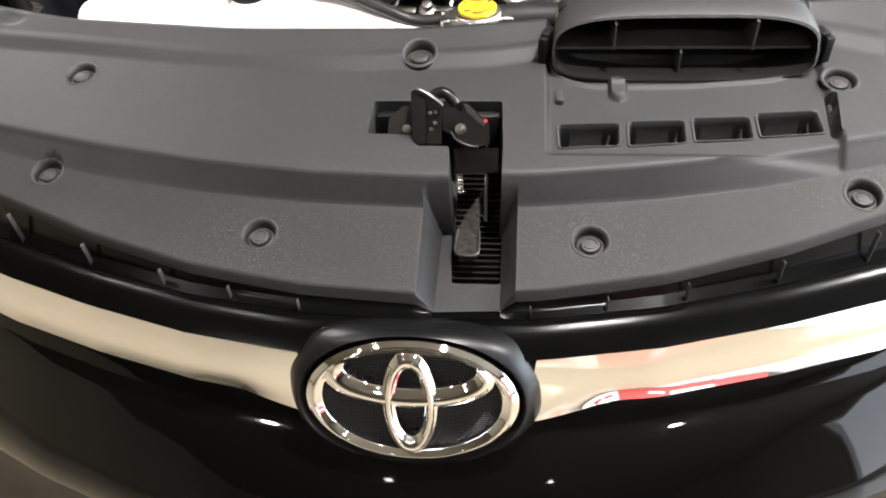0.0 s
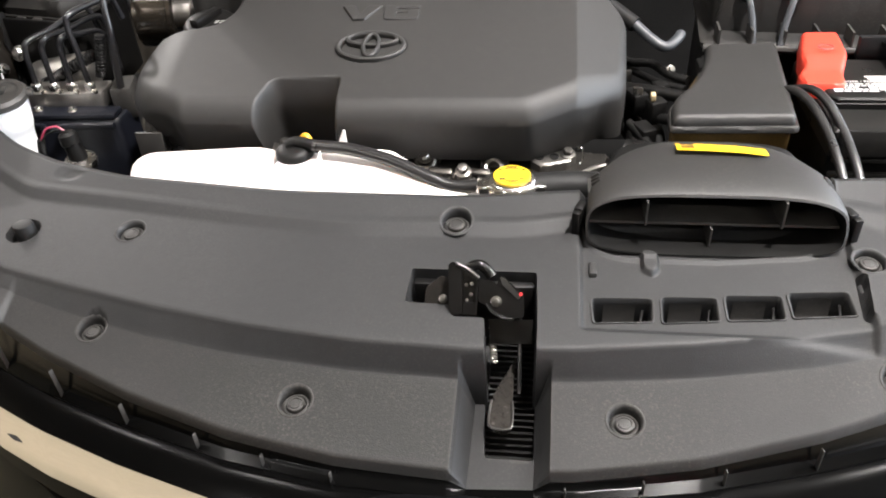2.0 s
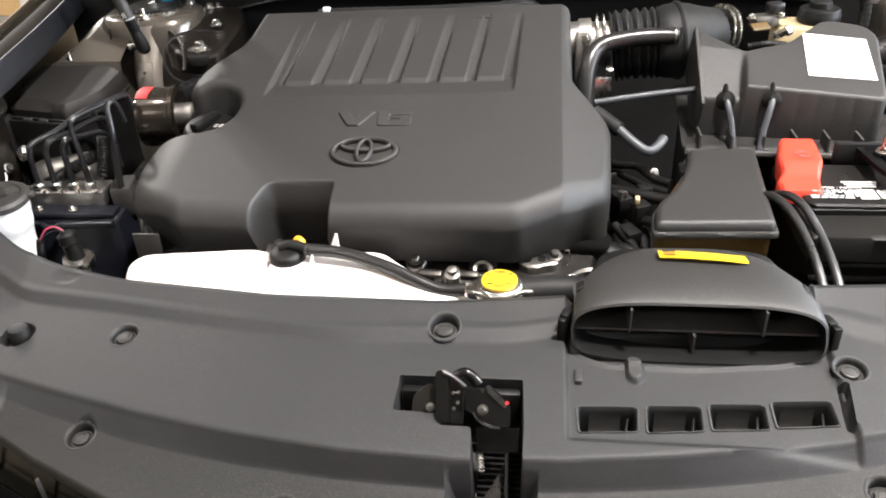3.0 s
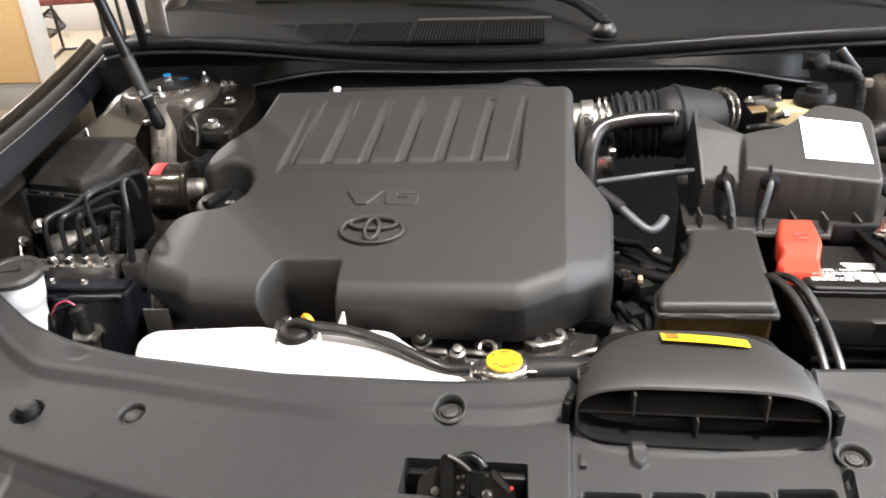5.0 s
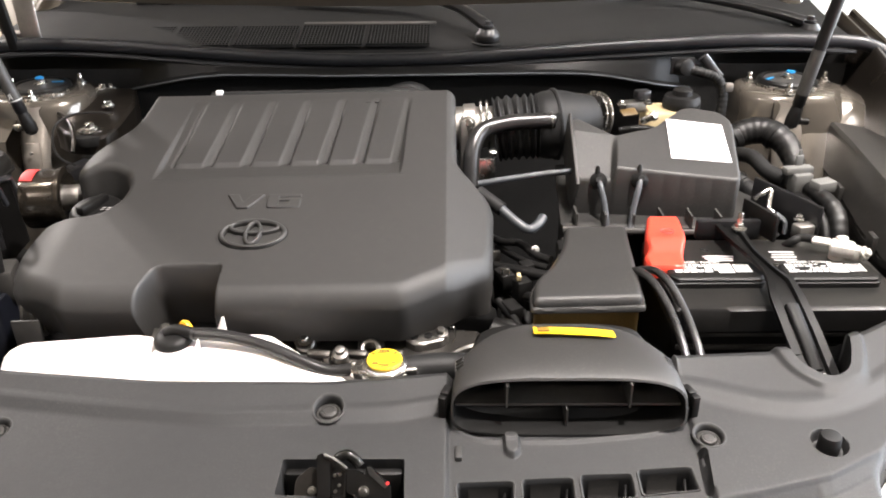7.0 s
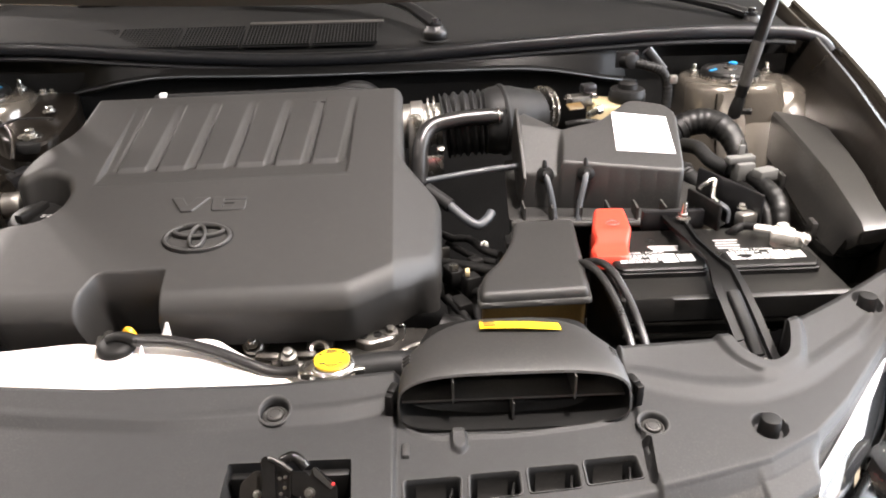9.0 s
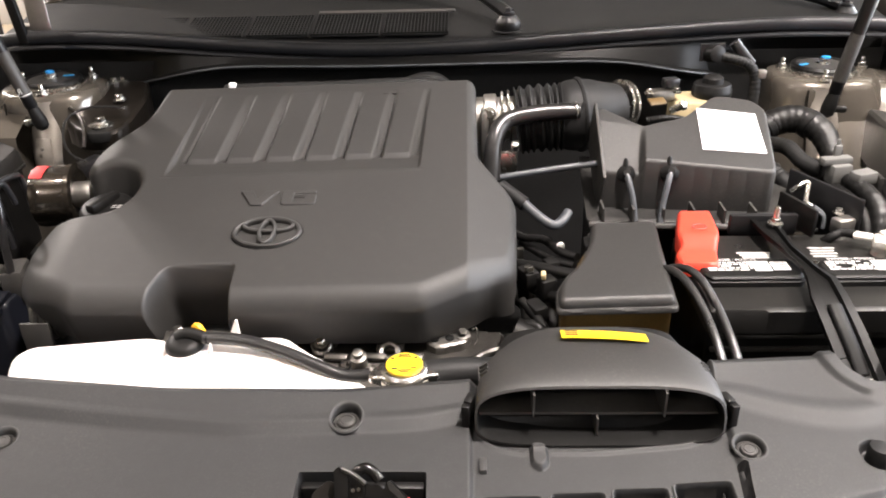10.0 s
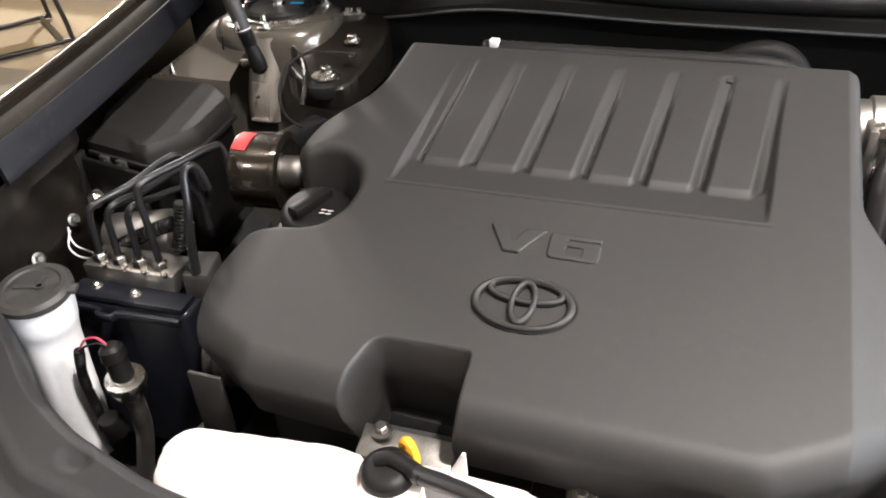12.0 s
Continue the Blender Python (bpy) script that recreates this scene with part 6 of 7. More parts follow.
for x in (-0.659, -0.606):
    hexbolt(ab, (x, 0.983, 0.776), 0.0055)
    link("ear", rbox((x, 0.987, 0.7725), (0.020, 0.022, 0.007), 0.003, rz=20), COPPER, ab)
lip_ = [(-0.697, 0.962), (-0.648, 0.962), (-0.640, 0.955), (-0.622, 0.955), (-0.614, 0.963), (-0.540, 0.968)]
link("front_lip", tube([(x, y, 0.7605) for x, y in lip_], 0.0042, n=8, per=4, flat=1.3), COPPER, ab, "moulded lip with a dip")
for k in range(4):
    link("socket_screw", lathe([(0.0042, 0.0), (0.0042, 0.004), (0.0026, 0.004), (0.0024, 0.002)], (-0.651 + 0.0265 * k, 0.9985, 0.796), n=12), STEEL, ab)
PIPES = (((-0.664, 1.006, 0.80), (-0.664, 1.008, 0.830), (-0.664, 1.010, 0.852), (-0.659, 1.017, 0.866), (-0.643, 1.060, 0.869), (-0.634, 1.115, 0.874), (-0.626, 1.134, 0.868), (-0.622, 1.14, 0.82)),
         ((-0.6375, 1.007, 0.80), (-0.637, 1.008, 0.840), (-0.636, 1.010, 0.860), (-0.629, 1.018, 0.871), (-0.623, 1.060, 0.866), (-0.616, 1.118, 0.862), (-0.610, 1.138, 0.850), (-0.606, 1.14, 0.80)),
         ((-0.6105, 1.009, 0.80), (-0.610, 1.010, 0.840), (-0.609, 1.011, 0.862), (-0.604, 1.019, 0.872), (-0.609, 1.060, 0.859), (-0.604, 1.105, 0.846), (-0.598, 1.12, 0.82), (-0.596, 1.12, 0.78)),
         ((-0.5835, 1.010, 0.80), (-0.586, 1.012, 0.850), (-0.589, 1.014, 0.890), (-0.585, 1.022, 0.903), (-0.570, 1.070, 0.904), (-0.561, 1.115, 0.901), (-0.559, 1.132, 0.888), (-0.558, 1.138, 0.82)))
ports = (-0.6640, -0.6375, -0.6105, -0.5835)
for k, x in enumerate(ports):
    y = 1.006 + 0.05 * (x + 0.664)
    link("union_nut", lathe([(0.0085, 0.0), (0.0085, 0.009), (0.006, 0.012)], (x, y, 0.796), n=6), STEEL, ab)
    link("brake_pipe", tube(PIPES[k], 0.0042, n=10), SATIN, ab, "black coated steel pipe")
link("brake_pipe", tube([(-0.540, 1.012, 0.785), (-0.536, 1.012, 0.838), (-0.529, 1.015, 0.880), (-0.534, 1.028, 0.914), (-0.532, 1.036, 0.922), (-0.530, 1.046, 0.914), (-0.529, 1.055, 0.885)], 0.0042, n=10), SATIN, ab, "black coated steel pipe")
link("pipe_sleeve", tube([(-0.538, 1.012, 0.800), (-0.535, 1.0125, 0.840), (-0.531, 1.014, 0.866)], 0.0054, n=10), HOSE, ab, "grey protective sleeve")
link("pump_motor", lathe([(0.010, -0.05), (0.028, -0.048), (0.030, -0.04), (0.030, 0.03), (0.026, 0.036), (0.012, 0.04)], (-0.655, 1.080, 0.786), (1, 0.25, 0.1)), ALLOY, ab, "silver pump motor")
link("corrugated_sleeve", tube([(-0.676, 1.043, 0.788), (-0.650, 1.047, 0.800), (-0.629, 1.050, 0.812), (-0.590, 1.055, 0.830)], 0.0085, n=12, per=24, wave=0.12, waves=22), DARK, ab, "corrugated wire sleeve")
link("corrugated_sleeve", tube([(-0.585, 1.045, 0.80), (-0.578, 1.05, 0.83), (-0.572, 1.055, 0.86)], 0.007, n=12, per=24, wave=0.12, waves=14), DARK, ab)
link("connector", rbox((-0.545, 1.03, 0.775), (0.032, 0.05, 0.05), 0.006, rz=15), BOX, ab)
link("white_wire", tube([(-0.740, 1.042, 0.806), (-0.738, 1.038, 0.793), (-0.722, 1.030, 0.789), (-0.694, 1.020, 0.794), (-0.674, 1.012, 0.797)], 0.0012, n=6), WHITEP, ab, "white wire")
link("white_wire", tube([(-0.739, 1.042, 0.802), (-0.736, 1.030, 0.786), (-0.715, 1.020, 0.783), (-0.690, 1.012, 0.790), (-0.672, 1.008, 0.796)], 0.0013, n=6), WHITEP, ab)

for p in ((-0.745, 1.058, 0.806), (-0.728, 0.979, 0.804)):
    bl = thing("wing_bolt", "zinc bolt fixing the inner wing", "bolt", p, "inner wing bolts")
    hexbolt(bl, p, 0.0065, (1, -0.2, 0.4), material=ZINCDARK)

# washer filler
wf = thing("washer_filler", "white washer bottle neck with a black snap cap", "washer filler", (-0.64, 0.90, 0.62))
link("neck", tube([(-0.640, 0.893, 0.838), (-0.642, 0.894, 0.815), (-0.646, 0.895, 0.780), (-0.642, 0.890, 0.70), (-0.640, 0.886, 0.62)], [0.0345, 0.0345, 0.0335, 0.0305, 0.0285, 0.0275, 0.0270], n=20), WHITEP, wf, "white plastic neck")
link("cap", lathe([(0.034, -0.008), (0.038, -0.004), (0.038, 0.002), (0.034, 0.006), (0.028, 0.006), (0.026, 0.004), (0.0, 0.004)], (-0.640, 0.894, 0.842), (0.05, -0.1, 1), n=32), BOX, wf, "round black snap cap")
link("cap_tab", rbox((-0.606, 0.905, 0.842), (0.018, 0.014, 0.005), 0.002, rz=20), BOX, wf)
link("cap_mark", rbox((-0.643, 0.892, 0.8475), (0.03, 0.006, 0.0012), 0.0004, rz=20), BOX, wf)
link("cap_mark", rbox((-0.635, 0.902, 0.8475), (0.006, 0.022, 0.0012), 0.0004, rz=20), BOX, wf)

# refrigerant pressure switch
ps = thing("pressure_switch", "steel pressure switch with a wired black connector", "pressure switch", (-0.55, 0.88, 0.62))
link("hex_nut", lathe([(0.018, -0.008), (0.018, 0.006), (0.015, 0.009)], (-0.548, 0.882, 0.746), (0.1, -0.1, 1), n=6), STEEL, ps, "zinc hexagon nut")
link("collar", lathe([(0.020, 0.004), (0.021, 0.008), (0.020, 0.013), (0.014, 0.014)], (-0.548, 0.882, 0.746), (0.1, -0.1, 1)), STEEL, ps)
link("plug", lathe([(0.012, 0.012), (0.011, 0.034), (0.013, 0.036), (0.012, 0.048), (0.008, 0.052)], (-0.548, 0.882, 0.746), (-0.15, 0.05, 1), n=18), DARK, ps, "black connector plug")
link("pipe", tube([(-0.549, 0.883, 0.74), (-0.551, 0.886, 0.70), (-0.56, 0.89, 0.66), (-0.57, 0.88, 0.60)], 0.010, n=12), ALLOY, ps, "aluminium pipe")
link("wire", tube([(-0.556, 0.882, 0.800), (-0.566, 0.882, 0.806), (-0.580, 0.880, 0.802), (-0.590, 0.878, 0.788)], 0.0013, n=6), PINK, ps, "pink wire")
link("wire", tube([(-0.554, 0.880, 0.800), (-0.563, 0.878, 0.803), (-0.578, 0.876, 0.797), (-0.590, 0.876, 0.786)], 0.0012, n=6), RUBBER, ps, "black wire")
link("sleeve", tube([(-0.590, 0.877, 0.788), (-0.598, 0.876, 0.75), (-0.600, 0.878, 0.70), (-0.598, 0.88, 0.64)], 0.0052, n=10, per=24, wave=0.12, waves=34), DARK, ps, "corrugated wire sleeve")
link("valve", lathe([(0.012, 0.0), (0.013, 0.02), (0.010, 0.026)], (-0.570, 0.868, 0.685), (0, -0.2, 1)), DARK, ps)
link("low_pipe", tube([(-0.50, 0.84, 0.66), (-0.47, 0.86, 0.70), (-0.45, 0.88, 0.72)], 0.010, n=10), ALLOY, ps)

# ---- right of the engine bay ----
# yellow sticker on the scoop
def scoop_top(x, y):
    return 0.8615 - 0.75 * (x - 0.229) ** 2 - 0.25 * np.maximum(0, y - 0.755)


def draped(x0, x1, y0, y1, lift, skew=0.0):
    return strip([[(x, y + skew * (x - x0), float(scoop_top(x, y)) + lift) for x in np.linspace(x0, x1, 12)] for y in np.linspace(y0, y1, 4)])


link("sticker", draped(0.200, 0.288, 0.750, 0.769, 0.0016, -0.06), YELLOW, sc, "yellow warning sticker")
link("sticker_print", draped(0.202, 0.220, 0.752, 0.767, 0.0022, -0.06), ORANGE, sc, "dark pictogram field")
for k in range(3):
    link("print_bar", draped(0.204, 0.217, 0.7530 + 0.005 * k, 0.7555 + 0.005 * k, 0.0027, -0.06), INK, sc)

# resonator box on the intake
rz_ = thing("resonator_box", "grained black plastic intake resonator box with amber base", "resonator box", (0.28, 0.94, 0.75))
res_out = rounded([(0.208, 0.842), (0.342, 0.848), (0.358, 1.04), (0.270, 1.036), (0.262, 0.985), (0.242, 0.930), (0.212, 0.888)], [0.008, 0.008, 0.010, 0.010, 0.03, 0.03, 0.02])
link("lid", shell(res_out, flat(0.853, 0.94, 0.03), quarter(0.008), 0.837, 0.002), BOX, rz_, "grained black lid")
link("rim", shell(rounded([(0.205, 0.8395), (0.346, 0.844), (0.362, 1.044), (0.266, 1.04), (0.258, 0.988), (0.238, 0.933), (0.208, 0.890)], [0.008, 0.008, 0.010, 0.010, 0.03, 0.03, 0.02]), flat(0.8385), quarter(0.003), 0.8315, 0.002), BOX, rz_)
link("base", shell(rounded([(0.210, 0.844), (0.340, 0.850), (0.355, 1.036), (0.274, 1.032), (0.214, 0.888)], 0.008), flat(0.8325), quarter(0.001), 0.70, 0.006), AMBER, rz_, "aged amber base")
link("clip", rbox((0.262, 1.000, 0.835), (0.012, 0.03, 0.02), 0.003), DARK, rz_)

# air filter housing
af = thing("air_filter_housing", "black plastic air filter housing with white paper label", "air filter", (0.43, 1.18, 0.72))
air_out = rounded([(0.293, 1.112), (0.346, 1.105), (0.530, 1.088), (0.556, 1.235), (0.542, 1.258), (0.486, 1.270), (0.424, 1.207), (0.390, 1.197), (0.362, 1.184), (0.308, 1.226), (0.297, 1.216)], [0.006, 0.02, 0.012, 0.02, 0.012, 0.02, 0.02, 0.02, 0.006, 0.004, 0.003])


def air_top(x, y):
    """The dome slopes up to the back; left of a step a steeper facet falls away to the front."""
    dome = np.minimum(0.960, 0.912 + 0.30 * (y - 1.12) + 0.053 * (0.528 - x))
    facet = 0.900 + 0.60 * (y - 1.116)
    step = smooth(-0.005, 0.004, x - (0.3495 + 0.17 * (y - 1.11)))
    return np.minimum(facet, dome) * (1 - step) + dome * step


link("lid", shell(air_out, air_top, quarter(0.0045), lambda x, y: 0.842 + 0.02 * (y - 1.1), 0.0022), BOX, af, "domed black lid", sharp=50)
def label_point(u, v):
    """A point of the paper label; u across, v from front to back."""
    x = (0.437 + 0.089 * u) * (1 - v) + (0.449 + 0.0855 * u) * v
    y = (1.131 - 0.005 * u) * (1 - v) + (1.229 - 0.010 * u) * v
    return x, y, float(air_top(np.array(x), np.array(y))) + 0.0015


link("label", strip([[label_point(u, v) for u in np.linspace(0, 1, 9)] for v in np.linspace(0, 1, 9)]), PAPER, af, "blank white paper label")
link("side_flange", rbox((0.2945, 1.172, 0.896), (0.005, 0.138, 0.085), 0.002, rx=31), BOX, af, "upright flange of the lid")
link("tray_flange", shell(rounded([(0.270, 1.070), (0.560, 1.052), (0.610, 1.28), (0.29, 1.32)], 0.01), flat(0.842), quarter(0.002), 0.834, 0.006), BOX, af)
for k in range(7):
    x = 0.292 + 0.041 * k
    link("rib", rbox((x, 1.082 - 0.06 * (x - 0.28), 0.850), (0.003, 0.030, 0.020), 0, rx=0), BOX, af)
link("tray_lip", tube([(0.272, 1.062, 0.838), (0.41, 1.052, 0.838), (0.560, 1.044, 0.838)], 0.005, n=8), BOX, af)
link("tray", shell(rounded([(0.285, 1.085), (0.550, 1.070), (0.598, 1.27), (0.30, 1.30)], 0.01), flat(0.833), quarter(0.002), 0.66, 0.008), DARK, af)
for x, y, z, dx in ((0.327, 1.112, 0.893, 0.008), (0.386, 1.103, 0.898, -0.012)):
    q = link("clip_knob", lathe([(0.013, -0.006), (0.013, 0.004), (0.009, 0.008), (0.005, 0.012)], (x, y, z), (0, -0.8, 0.5), n=16), DARK, af)
    link("clip_tip", lathe([(0.005, 0.0), (0.003, 0.016), (0.001, 0.018)], (x - 0.001, y + 0.002, z + 0.006), (0, 0, 1), n=10), DARK, q)
    link("vacuum_pipe", tube([(x, y - 0.006, z + 0.004), (x + dx * 0.4, y - 0.018, z - 0.008), (x + dx, y - 0.030, 0.862), (x + dx * 1.4, y - 0.045, 0.83)], 0.0044, n=10), PIPE, af, "grey vacuum pipe")
link("inlet_pipe", tube([(0.296, 1.145, 0.897), (0.25, 1.135, 0.896), (0.20, 1.125, 0.893), (0.150, 1.12, 0.887)], 0.0046, n=10), PIPE, af, "grey breather pipe")

# intake hose between filter and throttle
ih = thing("intake_hose", "ribbed black rubber intake hose with wire clamps", "intake hose", (0.24, 1.28, 0.86))
link("bellows", tube([(0.184, 1.290, 0.914), (0.205, 1.290, 0.917), (0.235, 1.290, 0.919), (0.254, 1.290, 0.920)], 0.0515, n=36, per=40, wave=0.060, waves=6.5), RUBBER, ih, "ribbed rubber bellows", sharp=70)
link("hose_end", tube([(0.250, 1.290, 0.920), (0.275, 1.291, 0.922), (0.310, 1.300, 0.924), (0.345, 1.315, 0.924)], [0.050, 0.056, 0.057, 0.053, 0.045, 0.040], n=28), RUBBER, ih)
for x, y, z, r, ax in ((0.160, 1.285, 0.924, 0.040, (1, 0, 0.05)), (0.170, 1.285, 0.924, 0.041, (1, 0, 0.05)), (0.348, 1.317, 0.926, 0.042, (1, 0.5, -0.2)), (0.358, 1.322, 0.924, 0.042, (1, 0.5, -0.2))):
    link("wire_clamp", lathe([(r, -0.0018), (r + 0.002, 0.0), (r, 0.0018), (r - 0.002, 0.0)], (x, y, z), ax, n=32), STEEL, ih, "bright wire clamp")
link("collar", lathe([(0.050, -0.005), (0.059, -0.004), (0.0605, 0.0), (0.059, 0.004), (0.052, 0.005)], (0.282, 1.292, 0.922), (1, 0.15, 0.05), n=32), RUBBER, ih)
link("throttle_body", lathe([(0.030, -0.06), (0.036, -0.05), (0.036, -0.02), (0.040, -0.018), (0.040, 0.0), (0.034, 0.002), (0.034, 0.03)], (0.150, 1.285, 0.920), (1, 0, 0.05), n=28), ALLOY, ih, "cast throttle body")
for p in ((0.137, 1.242, 0.942), (0.137, 1.250, 0.895)):
    hexbolt(ih, p, 0.009, (0, -1, 0.3))
link("throttle_flange", rbox((0.130, 1.262, 0.905), (0.012, 0.06, 0.085), 0.004), ALLOY, ih)
link("vent_hose", tube([(0.276, 1.246, 0.943), (0.245, 1.243, 0.944), (0.200, 1.238, 0.942), (0.160, 1.226, 0.934), (0.143, 1.200, 0.910), (0.140, 1.175, 0.86)], 0.0128, n=14), HOSE, ih, "grey-black vent hose")
link("hose_clamp", lathe([(0.0130, -0.002), (0.0150, -0.001), (0.0150, 0.001), (0.0130, 0.002)], (0.270, 1.246, 0.943), (1, 0.1, 0), n=24), STEEL, ih, "bright hose clamp")
link("vent_spigot", tube([(0.276, 1.262, 0.944), (0.289, 1.247, 0.945)], 0.0138, n=14, smooth=False), RUBBER, ih)
link("bracket", rbox((0.165, 1.205, 0.875), (0.03, 0.008, 0.04), 0.002, rz=20), STEEL, ih)
link("small_bolt", lathe([(0.006, 0), (0.006, 0.012), (0.003, 0.014)], (0.175, 1.20, 0.90), (0, -0.5, 1), n=10), STEEL, ih)

hh = thing("heater_hose", "grey-blue bent hose beside the engine", "hose", (0.22, 1.05, 0.80), "side hoses")
link("hose", tube([(0.158, 1.10, 0.875), (0.180, 1.082, 0.865), (0.205, 1.060, 0.850), (0.222, 1.052, 0.843), (0.236, 1.062, 0.847), (0.244, 1.075, 0.852)], 0.0068, n=12), PIPE, hh)
link("sleeve", tube([(0.150, 1.108, 0.878), (0.184, 1.080, 0.862)], 0.0105, n=12, smooth=False), RUBBER, hh)
hw = thing("wiring_loom", "black taped wiring loom and hoses beside the engine", "wiring", (0.21, 0.98, 0.75), "wiring looms")
for pts, r in (([(0.165, 1.02, 0.80), (0.20, 0.99, 0.81), (0.235, 0.965, 0.815), (0.262, 0.955, 0.82)], 0.008), ([(0.170, 0.985, 0.795), (0.20, 0.96, 0.79), (0.225, 0.93, 0.80), (0.24, 0.92, 0.81)], 0.007), ([(0.172, 0.94, 0.79), (0.195, 0.90, 0.78), (0.20, 0.86, 0.77), (0.17, 0.83, 0.775), (0.12, 0.82, 0.785)], 0.006), ([(0.18, 1.0, 0.78), (0.185, 0.95, 0.75), (0.18, 0.9, 0.74)], 0.012), ([(0.20, 1.04, 0.76), (0.215, 0.98, 0.75), (0.205, 0.92, 0.73)], 0.010)):
    link("loom_branch", tube(pts, r, n=10), DARK, hw)
for p, s in (((0.182, 0.975, 0.805), (0.02, 0.03, 0.024)), ((0.205, 0.955, 0.80), (0.022, 0.02, 0.03)), ((0.190, 0.925, 0.785), (0.02, 0.03, 0.02)), ((0.215, 1.005, 0.80), (0.018, 0.02, 0.028))):
    link("connector", rbox(p, s, 0.003, rz=25), DARK, hw)
link("cream_clip", rbox((0.200, 0.953, 0.82), (0.006, 0.012, 0.008), 0.001), FLUID, hw)
link("steel_clip", rbox((0.182, 0.965, 0.822), (0.012, 0.006, 0.01), 0.001), STEEL, hw)
for pts, r in (([(0.165, 1.12, 0.80), (0.185, 1.095, 0.802), (0.200, 1.085, 0.806), (0.214, 1.074, 0.808), (0.231, 1.031, 0.812), (0.250, 1.010, 0.815)], 0.006), ([(0.180, 1.10, 0.79), (0.195, 1.06, 0.80), (0.218, 1.02, 0.806), (0.245, 0.995, 0.81)], 0.005), ([(0.165, 0.90, 0.77), (0.172, 0.888, 0.786), (0.186, 0.880, 0.790), (0.196, 0.868, 0.780), (0.198, 0.85, 0.76)], 0.007), ([(0.16, 1.06, 0.74), (0.19, 1.02, 0.73), (0.20, 0.96, 0.72), (0.19, 0.90, 0.70)], 0.014)):
    link("loom_branch", tube(pts, r, n=10, per=10, wave=0.03, waves=16), DARK, hw)
link("bracket", rbox((0.172, 1.030, 0.805), (0.016, 0.006, 0.030), 0.002, rz=20), ZINCDARK, hw, "dull zinc bracket")
for p in ((0.178, 1.005, 0.800), (0.231, 1.040, 0.816)):
    hexbolt(hw, p, 0.005, (0.3, -0.7, 0.6), material=ZINCDARK)
link("radiator_hose", tube([(0.16, 0.885, 0.775), (0.20, 0.87, 0.765), (0.22, 0.85, 0.74)], 0.022, n=14), DARK, hw)
link("drain_tube", tube([(0.108, 0.800, 0.796), (0.125, 0.805, 0.804), (0.150, 0.808, 0.806), (0.172, 0.806, 0.802)], 0.005, n=8), ZINCDARK, hw, "bare metal tube")

# brake fluid reservoir
bf = thing("brake_fluid_tank", "yellowed brake fluid reservoir with a black cap", "brake fluid tank", (0.50, 1.34, 0.86))
link("tank", shell(rounded([(0.435, 1.30), (0.53, 1.30), (0.54, 1.37), (0.44, 1.37)], 0.012), flat(0.9365), quarter(0.008), 0.84, 0.005), FLUID, bf, "yellowed translucent plastic")
link("cap", lathe([(0.030, -0.012), (0.0315, -0.010), (0.0315, 0.000), (0.030, 0.002), (0.030, 0.006), (0.028, 0.009), (0.017, 0.010), (0.016, 0.018), (0.012, 0.021), (0.0, 0.021)], (0.502, 1.335, 0.949), n=32), DARK, bf, "round black cap")
link("neck", lathe([(0.024, -0.03), (0.024, -0.008)], (0.502, 1.335, 0.940)), FLUID, bf)
sv = thing("vacuum_valve", "metal solenoid valve beside the brake reservoir", "valve", (0.42, 1.33, 0.92))
link("valve_body", rbox((0.418, 1.325, 0.942), (0.040, 0.026, 0.020), 0.005, rz=15), DULLCAST, sv)
link("valve_top", rbox((0.432, 1.328, 0.962), (0.026, 0.018, 0.016), 0.004, rz=15), SATIN, sv)
link("bracket_plate", rbox((0.400, 1.272, 0.948), (0.028, 0.016, 0.003), 0.001, rz=20, rx=25), AMBER, sv, "yellow passivated bracket")
link("port", lathe([(0.006, 0.0), (0.006, 0.018), (0.008, 0.02), (0.008, 0.026), (0.004, 0.028)], (0.424, 1.275, 0.932), (0.6, -0.5, 0.5), n=14), STEEL, sv)
link("wire_sleeve", tube([(0.385, 1.262, 0.920), (0.410, 1.255, 0.926), (0.435, 1.262, 0.922), (0.455, 1.28, 0.91)], 0.006, n=10, per=14, wave=0.08, waves=18), DARK, sv)
for p in ((0.395, 1.312, 0.95), (0.440, 1.315, 0.95)):
    hexbolt(sv, p, 0.006)
wl = thing("wiper_drain_hose", "ribbed black hose on a firewall bracket", "hose", (0.55, 1.38, 0.96), "side hoses")
link("bracket", rbox((0.513, 1.395, 0.993), (0.04, 0.006, 0.030), 0.002), SATIN, wl)
link("hose", tube([(0.515, 1.385, 0.990), (0.545, 1.375, 0.985), (0.570, 1.372, 0.975), (0.582, 1.37, 0.95), (0.582, 1.365, 0.91)], 0.0085, n=12, per=18, wave=0.06, waves=20), RUBBER, wl)
link("cap", lathe([(0.014, -0.015), (0.014, 0.014), (0.010, 0.016)], (0.513, 1.388, 0.992), (0.3, -1, 0.2)), DARK, wl)
link("arm", tube([(0.545, 1.39, 1.01), (0.562, 1.385, 0.99), (0.575, 1.38, 0.975)], 0.009, n=10), SATIN, wl)
link("clip", rbox((0.590, 1.368, 0.962), (0.014, 0.012, 0.014), 0.002), ALLOY, wl)

